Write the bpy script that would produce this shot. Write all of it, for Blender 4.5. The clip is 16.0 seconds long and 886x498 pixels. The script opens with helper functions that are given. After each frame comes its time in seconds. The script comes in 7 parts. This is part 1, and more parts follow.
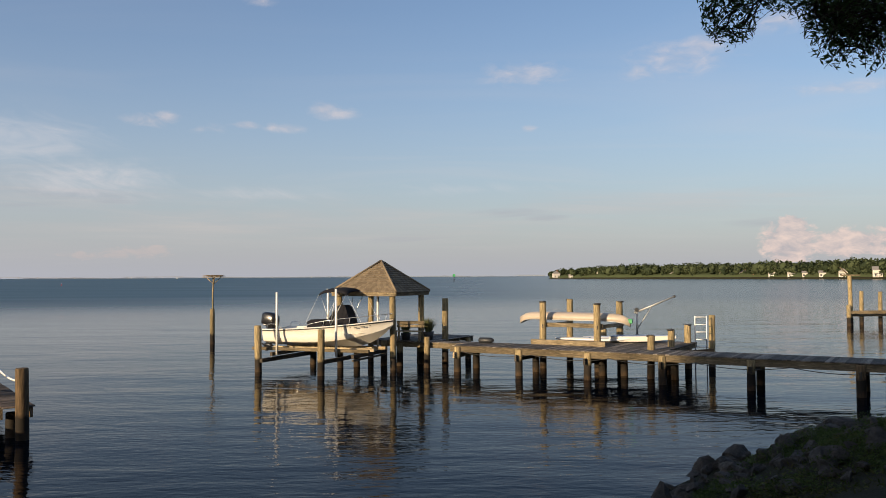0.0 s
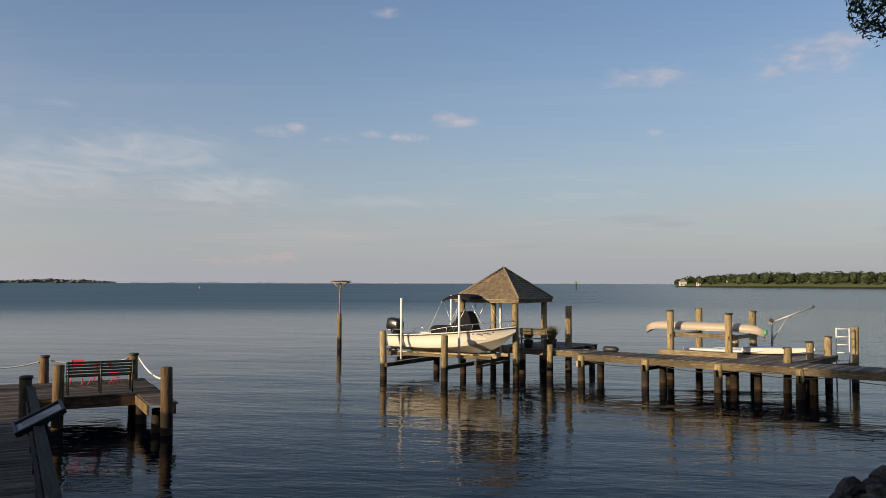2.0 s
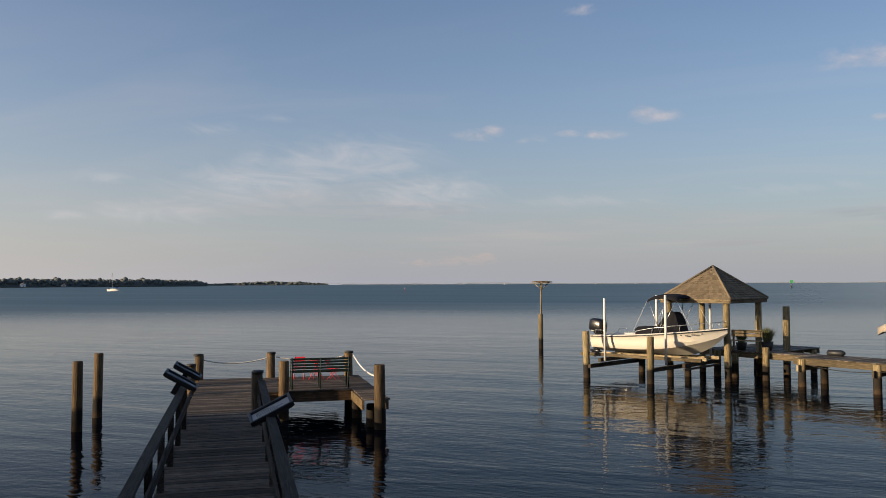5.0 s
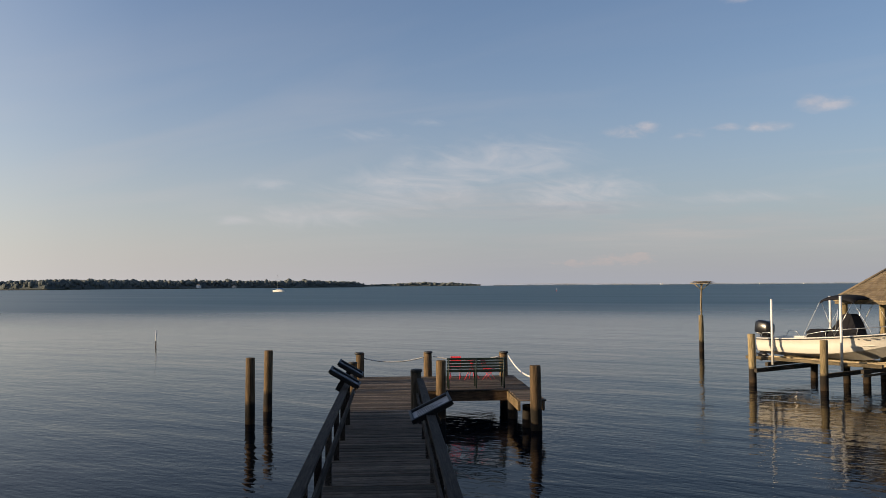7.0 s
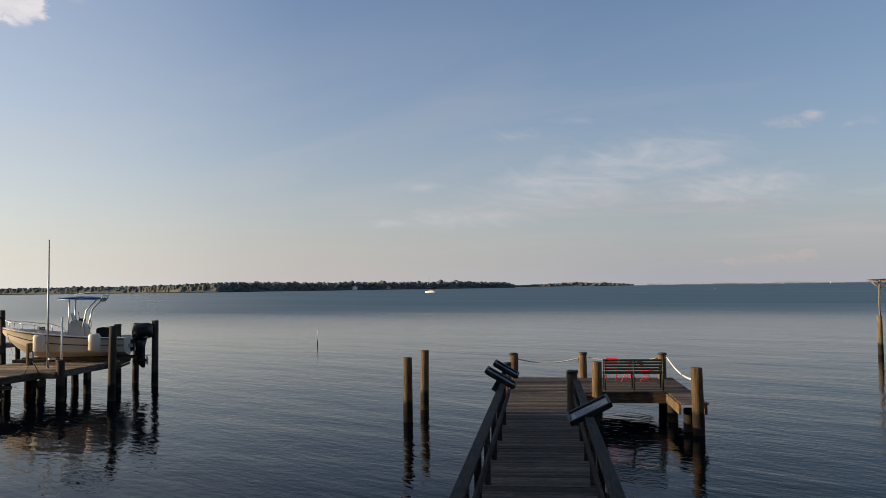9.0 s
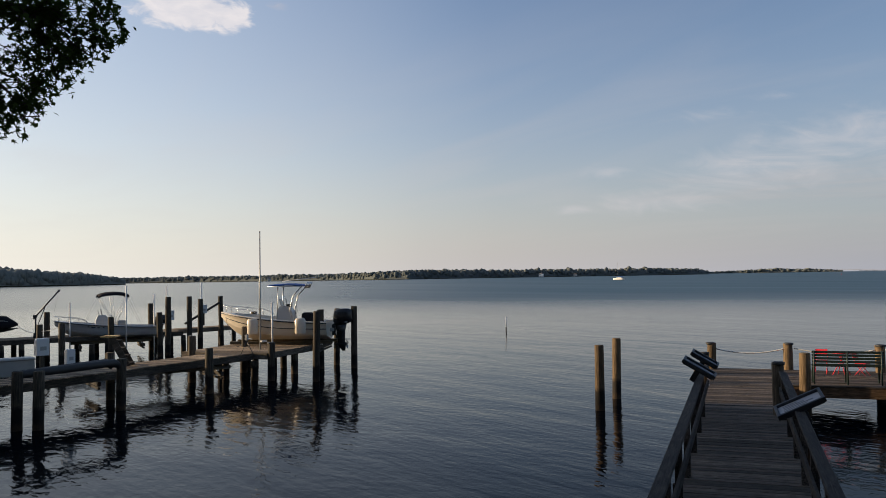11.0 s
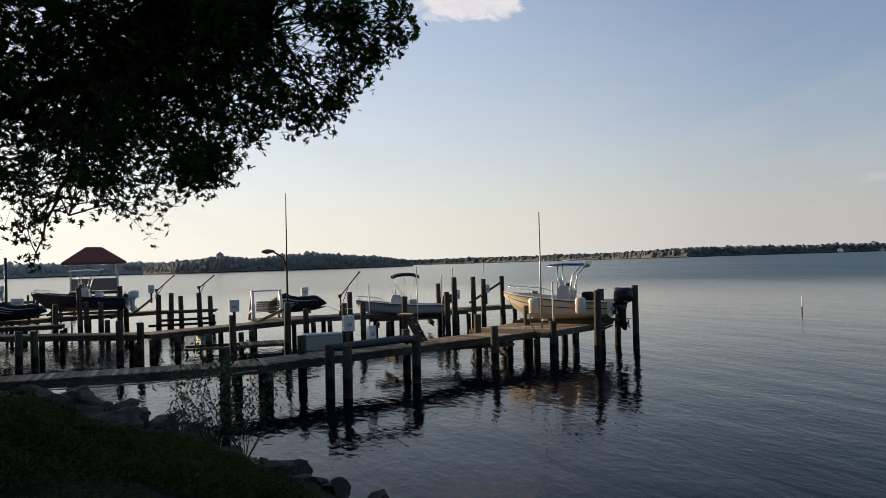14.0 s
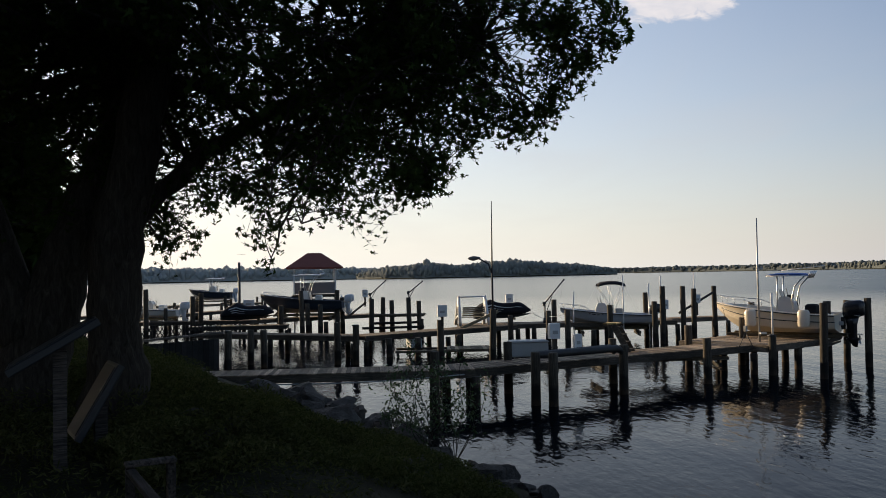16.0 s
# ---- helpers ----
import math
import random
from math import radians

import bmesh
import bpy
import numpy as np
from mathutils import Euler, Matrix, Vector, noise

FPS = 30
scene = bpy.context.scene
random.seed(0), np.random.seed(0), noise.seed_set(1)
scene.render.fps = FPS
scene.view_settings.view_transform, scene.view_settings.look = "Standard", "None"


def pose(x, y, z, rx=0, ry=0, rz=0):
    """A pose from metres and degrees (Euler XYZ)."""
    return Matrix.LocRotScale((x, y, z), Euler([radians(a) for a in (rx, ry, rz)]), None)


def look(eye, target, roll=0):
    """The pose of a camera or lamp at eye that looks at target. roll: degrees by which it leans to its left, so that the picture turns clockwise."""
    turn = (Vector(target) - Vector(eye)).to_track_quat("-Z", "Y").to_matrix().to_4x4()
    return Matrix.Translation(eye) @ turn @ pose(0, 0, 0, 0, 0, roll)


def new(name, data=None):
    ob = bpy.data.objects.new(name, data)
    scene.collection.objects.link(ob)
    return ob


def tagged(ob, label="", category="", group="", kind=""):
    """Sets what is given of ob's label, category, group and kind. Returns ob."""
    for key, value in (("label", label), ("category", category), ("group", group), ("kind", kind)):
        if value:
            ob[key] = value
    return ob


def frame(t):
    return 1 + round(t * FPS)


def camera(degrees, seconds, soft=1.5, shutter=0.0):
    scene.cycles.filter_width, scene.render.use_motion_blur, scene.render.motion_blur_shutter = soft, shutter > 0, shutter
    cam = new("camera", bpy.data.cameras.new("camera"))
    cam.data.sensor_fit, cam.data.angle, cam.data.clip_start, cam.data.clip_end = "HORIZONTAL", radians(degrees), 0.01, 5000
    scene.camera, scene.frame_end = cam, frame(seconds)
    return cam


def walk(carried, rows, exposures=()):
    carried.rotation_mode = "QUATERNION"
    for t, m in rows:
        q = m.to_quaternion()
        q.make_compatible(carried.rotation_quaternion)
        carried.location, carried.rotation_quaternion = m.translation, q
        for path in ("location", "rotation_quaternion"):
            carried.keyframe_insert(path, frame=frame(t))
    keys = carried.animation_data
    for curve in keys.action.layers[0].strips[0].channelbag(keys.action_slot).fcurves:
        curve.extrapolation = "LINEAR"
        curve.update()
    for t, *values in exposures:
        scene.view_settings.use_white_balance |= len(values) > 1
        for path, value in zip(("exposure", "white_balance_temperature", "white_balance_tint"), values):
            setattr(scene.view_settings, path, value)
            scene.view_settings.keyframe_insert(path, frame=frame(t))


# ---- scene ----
# ---------------------------------------------------------------- camera
cam = camera(56.26, 16.0, soft=0.6)
EYE, ARM = 4.4, 0.444   # eye height over the water; arm's length from the turning point


def held(yaw, pitch, roll):
    a = radians(yaw)
    return pose(-math.sin(a) * ARM, math.cos(a) * ARM, EYE, 0, 0, yaw) @ pose(0, 0, 0, 90 + pitch) @ pose(0, 0, 0, 0, 0, roll)


PATH = [
    (0.0, held(0.00, 1.87, -0.33)),
    (0.5, held(2.37, 1.91, 0.13)),
    (1.0, held(5.02, 2.17, 0.39)),
    (1.5, held(6.26, 2.34, 0.32)),
    (2.0, held(8.37, 2.36, 0.11)),
    (2.5, held(10.95, 2.40, 0.07)),
    (3.0, held(13.21, 2.40, 0.01)),
    (3.5, held(15.42, 2.46, -0.06)),
    (4.0, held(17.66, 2.44, -0.06)),
    (6.5, held(29.48, 2.49, -0.49)),
    (7.0, held(32.47, 2.51, -0.38)),
    (7.5, held(35.25, 2.52, -0.46)),
    (8.0, held(37.48, 2.58, -0.63)),
    (8.5, held(39.79, 2.68, -0.71)),
    (9.0, held(42.81, 2.65, -0.78)),
    (11.5, held(59.13, 1.76, -0.98)),
    (12.0, held(62.68, 1.63, -1.09)),
    (12.5, held(65.74, 1.51, -1.21)),
    (13.0, held(68.64, 1.28, -1.46)),
    (13.5, held(70.74, 1.09, -1.67)),
    (14.0, held(74.50, 0.96, -1.75)),
    (14.5, held(78.28, 0.77, -1.98)),
    (15.0, held(82.01, 0.75, -1.44)),
    (15.5, held(85.96, 0.76, -1.42)),
    (16.0, held(88.42, 1.82, -1.11)),
]
walk(cam, PATH, ((0.0, 0.12), (1.0, 0.05), (2.0, -0.05), (4.0, -0.05), (9.0, -0.05), (11.5, 0.0), (16.0, 0.02)))

WATER = 0.75      # level of the bay

# ---------------------------------------------------------------- light
SUN_AZ, SUN_EL = 135.5, 11.0     # degrees to the left of +y, and over the horizon
_az, _el = radians(SUN_AZ), radians(SUN_EL)
TO_SUN = Vector((-math.sin(_az) * math.cos(_el), math.cos(_az) * math.cos(_el), math.sin(_el)))
sun = new("sun", bpy.data.lights.new("sun", "SUN"))
sun.data.energy, sun.data.angle, sun.data.color = 6.5, radians(0.6), (1.0, 0.76, 0.48)
sun.matrix_basis = look(TO_SUN * 100, (0, 0, 0))
scene.view_settings.exposure = 0.0


def link(nt, a, out, b, inp):
    nt.links.new(a.outputs[out], b.inputs[inp])


def node(nt, kind, operation=""):
    n = nt.nodes.new(kind)
    if operation:
        n.operation = operation
    return n


def math_node(nt, op, a, b=None, c=None, clamp=False):
    n = nt.nodes.new("ShaderNodeMath")
    n.operation, n.use_clamp = op, clamp
    for i, val in enumerate((a, b, c)):
        if val is None:
            continue
        if isinstance(val, (int, float)):
            n.inputs[i].default_value = val
        else:
            nt.links.new(val, n.inputs[i])
    return n.outputs[0]


def mix_col(nt, fac, a, b, blend="MIX"):
    n = nt.nodes.new("ShaderNodeMix")
    n.data_type, n.blend_type = "RGBA", blend
    for sock, val in ((n.inputs[0], fac), (n.inputs[6], a), (n.inputs[7], b)):
        if isinstance(val, (int, float)):
            sock.default_value = val
        elif isinstance(val, tuple):
            sock.default_value = (*val, 1)
        else:
            nt.links.new(val, sock)
    return n.outputs[2]


def ramp(nt, fac, stops, smooth=False):
    n = nt.nodes.new("ShaderNodeValToRGB")
    if smooth:
        n.color_ramp.interpolation = "EASE"
    els = n.color_ramp.elements
    while len(els) < len(stops):
        els.new(0.5)
    for e, (at, col) in zip(els, stops):
        e.position, e.color = at, (*col, 1)
    nt.links.new(fac, n.inputs[0])
    return n.outputs[0]


# the sky: clear evening air, a warm haze low down, wisps and small clouds
world = bpy.data.worlds.new("evening_sky")
scene.world = world
world.use_nodes = True
wt = world.node_tree
wt.nodes.clear()
tc = node(wt, "ShaderNodeTexCoord")
sep = node(wt, "ShaderNodeSeparateXYZ")
link(wt, tc, "Generated", sep, 0)
sky = node(wt, "ShaderNodeTexSky")
sky.sky_type, sky.sun_disc, sky.sun_elevation, sky.sun_rotation = "NISHITA", False, _el, 2 * math.pi - _az
sky.altitude, sky.air_density, sky.dust_density, sky.ozone_density = 0, 1.0, 1.2, 2.0
up = sep.outputs[2]
haze = math_node(wt, "POWER", math_node(wt, "SUBTRACT", 1.0, math_node(wt, "ABSOLUTE", up), clamp=True), 6.5)
sunward = node(wt, "ShaderNodeVectorMath", operation="DOT_PRODUCT")
link(wt, tc, "Generated", sunward, 0)
sunward.inputs[1].default_value = (-math.sin(_az), math.cos(_az), 0)
glow = math_node(wt, "MULTIPLY_ADD", sunward.outputs["Value"], 0.5, 0.5, clamp=True)
SKY_GAIN = 0.145
dim = ramp(wt, glow, ((0.1, (0.865, 0.86, 0.83)), (0.7, (1.04, 1.04, 1.04))))
skycol = mix_col(wt, 1.0, mix_col(wt, 1.0, sky.outputs[0], dim, "MULTIPLY"), (SKY_GAIN * 1.02, SKY_GAIN * 1.03, SKY_GAIN * 1.19), "MULTIPLY")
hazecol = ramp(wt, glow, ((0.12, (0.425, 0.435, 0.485)), (0.35, (0.448, 0.457, 0.515)), (0.6, (0.635, 0.60, 0.595)), (0.75, (0.92, 0.85, 0.74)), (0.88, (1.22, 1.11, 0.91)), (1.0, (1.5, 1.37, 1.08))))
col = mix_col(wt, math_node(wt, "MULTIPLY", haze, 0.88), skycol, hazecol)
veil = math_node(wt, "MULTIPLY", math_node(wt, "MULTIPLY_ADD", glow, 2.6, -1.45, clamp=True), 0.56)
col = mix_col(wt, veil, col, (0.77, 0.81, 0.84))
# wispy cloud on a flat layer: the direction laid out over a plane
flat = math_node(wt, "DIVIDE", 1.0, math_node(wt, "MAXIMUM", math_node(wt, "ADD", up, 0.06), 0.03))
plane = node(wt, "ShaderNodeCombineXYZ")
wt.links.new(math_node(wt, "MULTIPLY", sep.outputs[0], flat), plane.inputs[0])
wt.links.new(math_node(wt, "MULTIPLY", sep.outputs[1], flat), plane.inputs[1])
wisp_map = node(wt, "ShaderNodeMapping")
wisp_map.inputs["Rotation"].default_value = (0, 0, radians(35))
wisp_map.inputs["Scale"].default_value = (0.55, 1.3, 1)
link(wt, plane, 0, wisp_map, 0)
wisp = node(wt, "ShaderNodeTexNoise")
wisp.inputs["Scale"].default_value, wisp.inputs["Detail"].default_value, wisp.inputs["Distortion"].default_value = 0.8, 7, 0.8
link(wt, wisp_map, 0, wisp, 0)
wisp_f = math_node(wt, "MULTIPLY", math_node(wt, "SUBTRACT", wisp.outputs[0], 0.47, clamp=True), 1.1, clamp=True)
low = math_node(wt, "SUBTRACT", 1.0, math_node(wt, "MULTIPLY", up, 2.6), clamp=True)
low = math_node(wt, "MULTIPLY", low, math_node(wt, "MULTIPLY", math_node(wt, "ABSOLUTE", up), 7.0, clamp=True))
col = mix_col(wt, math_node(wt, "MULTIPLY", wisp_f, low), col, (0.62, 0.57, 0.56))
# the direction as azimuth (to the left of +y) and height, both in radians
az_of = math_node(wt, "ARCTAN2", math_node(wt, "MULTIPLY", sep.outputs[0], -1.0), sep.outputs[1])
el_of = math_node(wt, "ARCSINE", up)
dome = node(wt, "ShaderNodeCombineXYZ")
wt.links.new(az_of, dome.inputs[0])
wt.links.new(el_of, dome.inputs[1])


def dome_noise(turn, along, across, detail, rough, warp, shift=0.0):
    mp = node(wt, "ShaderNodeMapping")
    mp.vector_type = "TEXTURE"
    mp.inputs["Rotation"].default_value = (0, 0, radians(turn))
    mp.inputs["Scale"].default_value = (along, across, 1)
    mp.inputs["Location"].default_value = (shift, 0, 0)
    link(wt, dome, 0, mp, 0)
    n = node(wt, "ShaderNodeTexNoise")
    n.inputs["Scale"].default_value, n.inputs["Detail"].default_value = 1.0, detail
    n.inputs["Roughness"].default_value, n.inputs["Distortion"].default_value = rough, warp
    link(wt, mp, 0, n, 0)
    return n.outputs[0]


def cloud_bank(group, grain, sharp, cover, lit, shade, relief=2.0, swing=2.4):
    """Clouds of one kind. group: azimuth, height, half width and half height in degrees, and how thick."""
    global col
    puff = None
    for az, el, w, h, k in group:
        u = math_node(wt, "MULTIPLY", math_node(wt, "SUBTRACT", az_of, radians(az)), 1 / radians(w))
        v = math_node(wt, "MULTIPLY", math_node(wt, "SUBTRACT", el_of, radians(el)), 1 / radians(h))
        r = math_node(wt, "SQRT", math_node(wt, "ADD", math_node(wt, "MULTIPLY", u, u), math_node(wt, "MULTIPLY", v, v)))
        body = math_node(wt, "MULTIPLY", math_node(wt, "SUBTRACT", 1.0, r, clamp=True), k)
        puff = body if puff is None else math_node(wt, "MAXIMUM", puff, body)
    ragged = math_node(wt, "ADD", puff, math_node(wt, "MULTIPLY_ADD", grain, swing, -0.5 * swing - 0.15))
    ragged = math_node(wt, "MULTIPLY", ragged, sharp, clamp=True)
    puff = math_node(wt, "MULTIPLY", ragged, math_node(wt, "MULTIPLY", puff, 2.0 * sharp, clamp=True), clamp=True)
    tone = math_node(wt, "MULTIPLY_ADD", grain, relief, 0.5 - 0.5 * relief, clamp=True)
    col = mix_col(wt, math_node(wt, "MULTIPLY", puff, cover), col, mix_col(wt, tone, shade, lit))


# soft bands low over the horizon
cloud_bank([(10.0, 3.6, 34.0, 2.6, 0.8), (-15.0, 4.6, 22.0, 1.8, 0.8), (28.0, 5.4, 22.0, 2.4, 0.8)], dome_noise(1, 0.22, 0.016, 5, 0.6, 0.6), 1.0, 0.42, (0.56, 0.50, 0.48), (0.40, 0.40, 0.44), 2.5)
# grey bars
cloud_bank([(-4.2, 4.35, 4.4, 0.42, 1.1), (-7.2, 3.95, 2.2, 0.34, 1.2), (-21.5, 3.3, 4.0, 0.5, 0.8), (24.0, 5.35, 4.6, 0.5, 1.0), (21.5, 5.0, 2.4, 0.3, 1.0), (26.0, 4.5, 4.0, 0.4, 0.7), (3.0, 2.6, 6.0, 0.5, 0.6)],
           dome_noise(-3, 0.09, 0.008, 5, 0.6, 0.5, 3.0), 1.2, 0.34, (0.36, 0.37, 0.42), (0.33, 0.34, 0.40))
# feathers of high cloud
cloud_bank([(28.4, 8.5, 8.6, 2.7, 1.2), (31.4, 8.2, 3.6, 1.3, 1.5), (35.0, 6.7, 8.0, 2.5, 1.2), (36.6, 6.9, 3.2, 1.1, 1.3), (44.6, 7.0, 2.6, 0.7, 1.15), (46.7, 4.45, 2.2, 0.55, 1.05), (41.0, 4.8, 7.0, 1.3, 1.0), (23.2, 6.3, 7.2, 2.0, 1.1),
            (34.9, 8.2, 3.6, 1.2, 0.8), (37.5, 10.3, 4.2, 0.7, 0.6), (33.0, 11.2, 3.0, 0.5, 0.6), (-1.0, 6.0, 9.0, 0.7, 0.6), (12.0, 5.6, 8.0, 0.8, 0.65)],
           dome_noise(11, 0.085, 0.026, 7, 0.55, 1.6, 1.3), 0.8, 0.52, (0.70, 0.65, 0.65), (0.52, 0.55, 0.61), 2.0, 2.2)
# small evening clouds
cloud_bank([(19.55, 10.2, 2.5, 0.62, 1.1), (18.55, 10.4, 1.2, 0.6, 1.45), (7.4, 11.1, 2.4, 0.62, 1.2), (8.2, 11.35, 1.3, 0.7, 1.4), (13.4, 10.16, 1.4, 0.36, 1.2), (10.8, 10.02, 2.0, 0.44, 1.0), (11.6, 10.1, 0.7, 0.4, 1.2), (16.0, 9.85, 1.9, 0.5, 0.6),
            (-5.6, 13.7, 4.4, 1.15, 1.0), (-16.2, 14.2, 5.0, 1.7, 1.0), (-17.6, 14.9, 2.2, 1.0, 1.3), (-13.6, 13.5, 2.0, 0.9, 0.9), (-6.0, 10.05, 0.9, 0.36, 1.1), (-26.0, 11.5, 5.0, 0.62, 1.0), (-22.4, 16.0, 3.0, 1.1, 1.0), (12.3, 18.2, 1.6, 0.55, 1.0), (66.8, 18.1, 1.1, 0.4, 1.0)],
           dome_noise(4, 0.028, 0.0125, 7, 0.58, 0.5), 0.9, 0.50, (0.72, 0.62, 0.60), (0.44, 0.45, 0.52), 2.6, 2.0)
# a bright one high over the docks, and the sunlit towers low over the wooded point
cloud_bank([(72.4, 17.5, 5.0, 1.5, 1.5), (70.2, 17.2, 2.2, 1.2, 1.3)], dome_noise(4, 0.03, 0.014, 7, 0.58, 0.5, 5.0), 2.2, 0.78, (1.0, 0.91, 0.87), (0.72, 0.70, 0.74), 1.6, 2.0)
cloud_bank([(-22.7, 2.1, 2.1, 1.7, 1.5), (-22.9, 3.1, 1.2, 0.9, 1.5), (-26.2, 1.9, 3.4, 1.2, 1.1), (-30.0, 2.2, 3.0, 1.6, 1.2)], dome_noise(2, 0.022, 0.012, 8, 0.62, 0.4), 2.8, 0.74, (0.84, 0.64, 0.56), (0.47, 0.42, 0.44), 3.4, 2.3)
cloud_bank([(19.8, 1.75, 2.6, 0.55, 1.1), (23.6, 1.4, 1.8, 0.4, 1.0), (21.6, 1.5, 1.6, 0.3, 0.9)], dome_noise(2, 0.018, 0.009, 7, 0.6, 0.4, 2.0), 2.0, 0.34, (0.66, 0.50, 0.45), (0.46, 0.42, 0.42), 2.0)
back = node(wt, "ShaderNodeBackground")
wt.links.new(col, back.inputs[0])
back.inputs[1].default_value = 1.0
link(wt, back, 0, node(wt, "ShaderNodeOutputWorld"), 0)

# ---------------------------------------------------------------- materials


def surface(name, rough=0.6, metal=0.0, spec=0.5):
    m = bpy.data.materials.new(name)
    m.use_nodes = True
    nt = m.node_tree
    b = nt.nodes["Principled BSDF"]
    b.inputs["Roughness"].default_value, b.inputs["Metallic"].default_value = rough, metal
    b.inputs["Specular IOR Level"].default_value = spec
    return m, nt, b


def noise_tex(nt, vec, scale, detail=4, dist=0.0, rough=0.5):
    n = nt.nodes.new("ShaderNodeTexNoise")
    n.inputs["Scale"].default_value, n.inputs["Detail"].default_value = scale, detail
    n.inputs["Distortion"].default_value, n.inputs["Roughness"].default_value = dist, rough
    if vec is not None:
        nt.links.new(vec, n.inputs[0])
    return n.outputs[0]


def coords(nt, kind="Object", scale=(1, 1, 1), own=None):
    """Texture coordinates; own: a number by which each piece reads another stretch of the pattern."""
    t = nt.nodes.new("ShaderNodeTexCoord")
    m = nt.nodes.new("ShaderNodeMapping")
    if own is not None:
        o = nt.nodes.new("ShaderNodeCombineXYZ")
        for i, k in enumerate((61.0, 37.0, 83.0)):
            nt.links.new(math_node(nt, "MULTIPLY", own, k), o.inputs[i])
        nt.links.new(o.outputs[0], m.inputs["Location"])
    m.inputs["Scale"].default_value = scale
    nt.links.new(t.outputs[kind], m.inputs[0])
    return m.outputs[0]


def bump(nt, b, height, strength=0.3, dist=0.01):
    n = nt.nodes.new("ShaderNodeBump")
    n.inputs["Strength"].default_value, n.inputs["Distance"].default_value = strength, dist
    nt.links.new(height, n.inputs["Height"])
    nt.links.new(n.outputs[0], b.inputs["Normal"])


def scale_col(c, k):
    return tuple(x * k for x in c)


def wood(name, base, stretch=(14, 1.2, 14), spread=0.45, rough=0.82):
    """Weathered timber: grain along the stretched axis, blotches, and a tone of its own for each piece."""
    m, nt, b = surface(name, rough, spec=0.25)
    own = nt.nodes.new("ShaderNodeObjectInfo").outputs["Random"]
    grain = noise_tex(nt, coords(nt, "Object", stretch, own), 4, 6, 0.4, 0.65)
    blot = math_node(nt, "MULTIPLY_ADD", noise_tex(nt, coords(nt, "Object", (1, 1, 1), own), 2.3, 6, 0.6, 0.7), 3.0, -1.0, clamp=True)
    c = ramp(nt, grain, ((0.34, scale_col(base, 0.9 - spread)), (0.5, base), (0.66, scale_col(base, 1.1 + spread))))
    c = mix_col(nt, math_node(nt, "MULTIPLY", blot, 0.65), c, scale_col((base[0] * 0.9, base[1], base[2] * 1.0), 0.40))
    # silvered flakes where the surface has dried out, and broad patches that run over several boards
    flake = math_node(nt, "MULTIPLY_ADD", noise_tex(nt, coords(nt, "Object", tuple(0.35 * x for x in stretch), own), 9, 5, 0.5, 0.7), 9.0, -4.9, clamp=True)
    c = mix_col(nt, math_node(nt, "MULTIPLY", flake, 0.75), c, (base[0] * 1.9, base[1] * 1.95, base[2] * 2.05))
    where = nt.nodes.new("ShaderNodeNewGeometry").outputs["Position"]
    broad = math_node(nt, "MULTIPLY_ADD", noise_tex(nt, where, 0.55, 3, 0.3), 1.5, 0.25)
    tone = math_node(nt, "MULTIPLY", math_node(nt, "MULTIPLY_ADD", math_node(nt, "POWER", own, 2.2), 1.35, 0.50), broad)
    comb = nt.nodes.new("ShaderNodeCombineColor")
    for i in range(3):
        nt.links.new(tone, comb.inputs[i])
    c = mix_col(nt, 1.0, c, comb.outputs[0], "MULTIPLY")
    nt.links.new(c, b.inputs["Base Color"])
    bump(nt, b, math_node(nt, "ADD", grain, math_node(nt, "MULTIPLY", flake, 0.4)), 0.8, 0.012)
    return m


def pile_wood(name, base):
    """Round timber in tidal water: vertical checks, a dark wet and weedy band up to the tide mark."""
    m, nt, b = surface(name, 0.85, spec=0.25)
    grain = noise_tex(nt, coords(nt, "Object", (16, 16, 1.1)), 2.2, 6, 0.5, 0.65)
    blot = math_node(nt, "MULTIPLY_ADD", noise_tex(nt, coords(nt, "Object", (2.5, 2.5, 0.9)), 1.9, 6, 0.8, 0.7), 3.0, -1.0, clamp=True)
    c = ramp(nt, grain, ((0.36, scale_col(base, 0.4)), (0.5, base), (0.64, scale_col(base, 1.7))))
    c = mix_col(nt, math_node(nt, "MULTIPLY", blot, 0.55), c, (base[0] * 0.45, base[1] * 0.52, base[2] * 0.4))
    geo = nt.nodes.new("ShaderNodeNewGeometry")
    s = nt.nodes.new("ShaderNodeSeparateXYZ")
    nt.links.new(geo.outputs["Position"], s.inputs[0])
    lvl = math_node(nt, "ADD", s.outputs[2], math_node(nt, "MULTIPLY", noise_tex(nt, coords(nt, "Object"), 5, 3), 0.25))
    wet = math_node(nt, "MULTIPLY", math_node(nt, "SUBTRACT", WATER + 0.74, lvl), 9, clamp=True)
    rust = math_node(nt, "MULTIPLY", math_node(nt, "SUBTRACT", WATER + 0.36, lvl), 6, clamp=True)
    c = mix_col(nt, wet, c, (0.020, 0.016, 0.012))
    c = mix_col(nt, math_node(nt, "MULTIPLY", rust, blot), c, (0.075, 0.045, 0.022))
    own = nt.nodes.new("ShaderNodeObjectInfo").outputs["Random"]
    tone = math_node(nt, "MULTIPLY_ADD", own, 0.5, 0.75)
    comb = nt.nodes.new("ShaderNodeCombineColor")
    for i in range(3):
        nt.links.new(tone, comb.inputs[i])
    nt.links.new(mix_col(nt, 1.0, c, comb.outputs[0], "MULTIPLY"), b.inputs["Base Color"])
    bump(nt, b, grain, 0.6, 0.012)
    return m


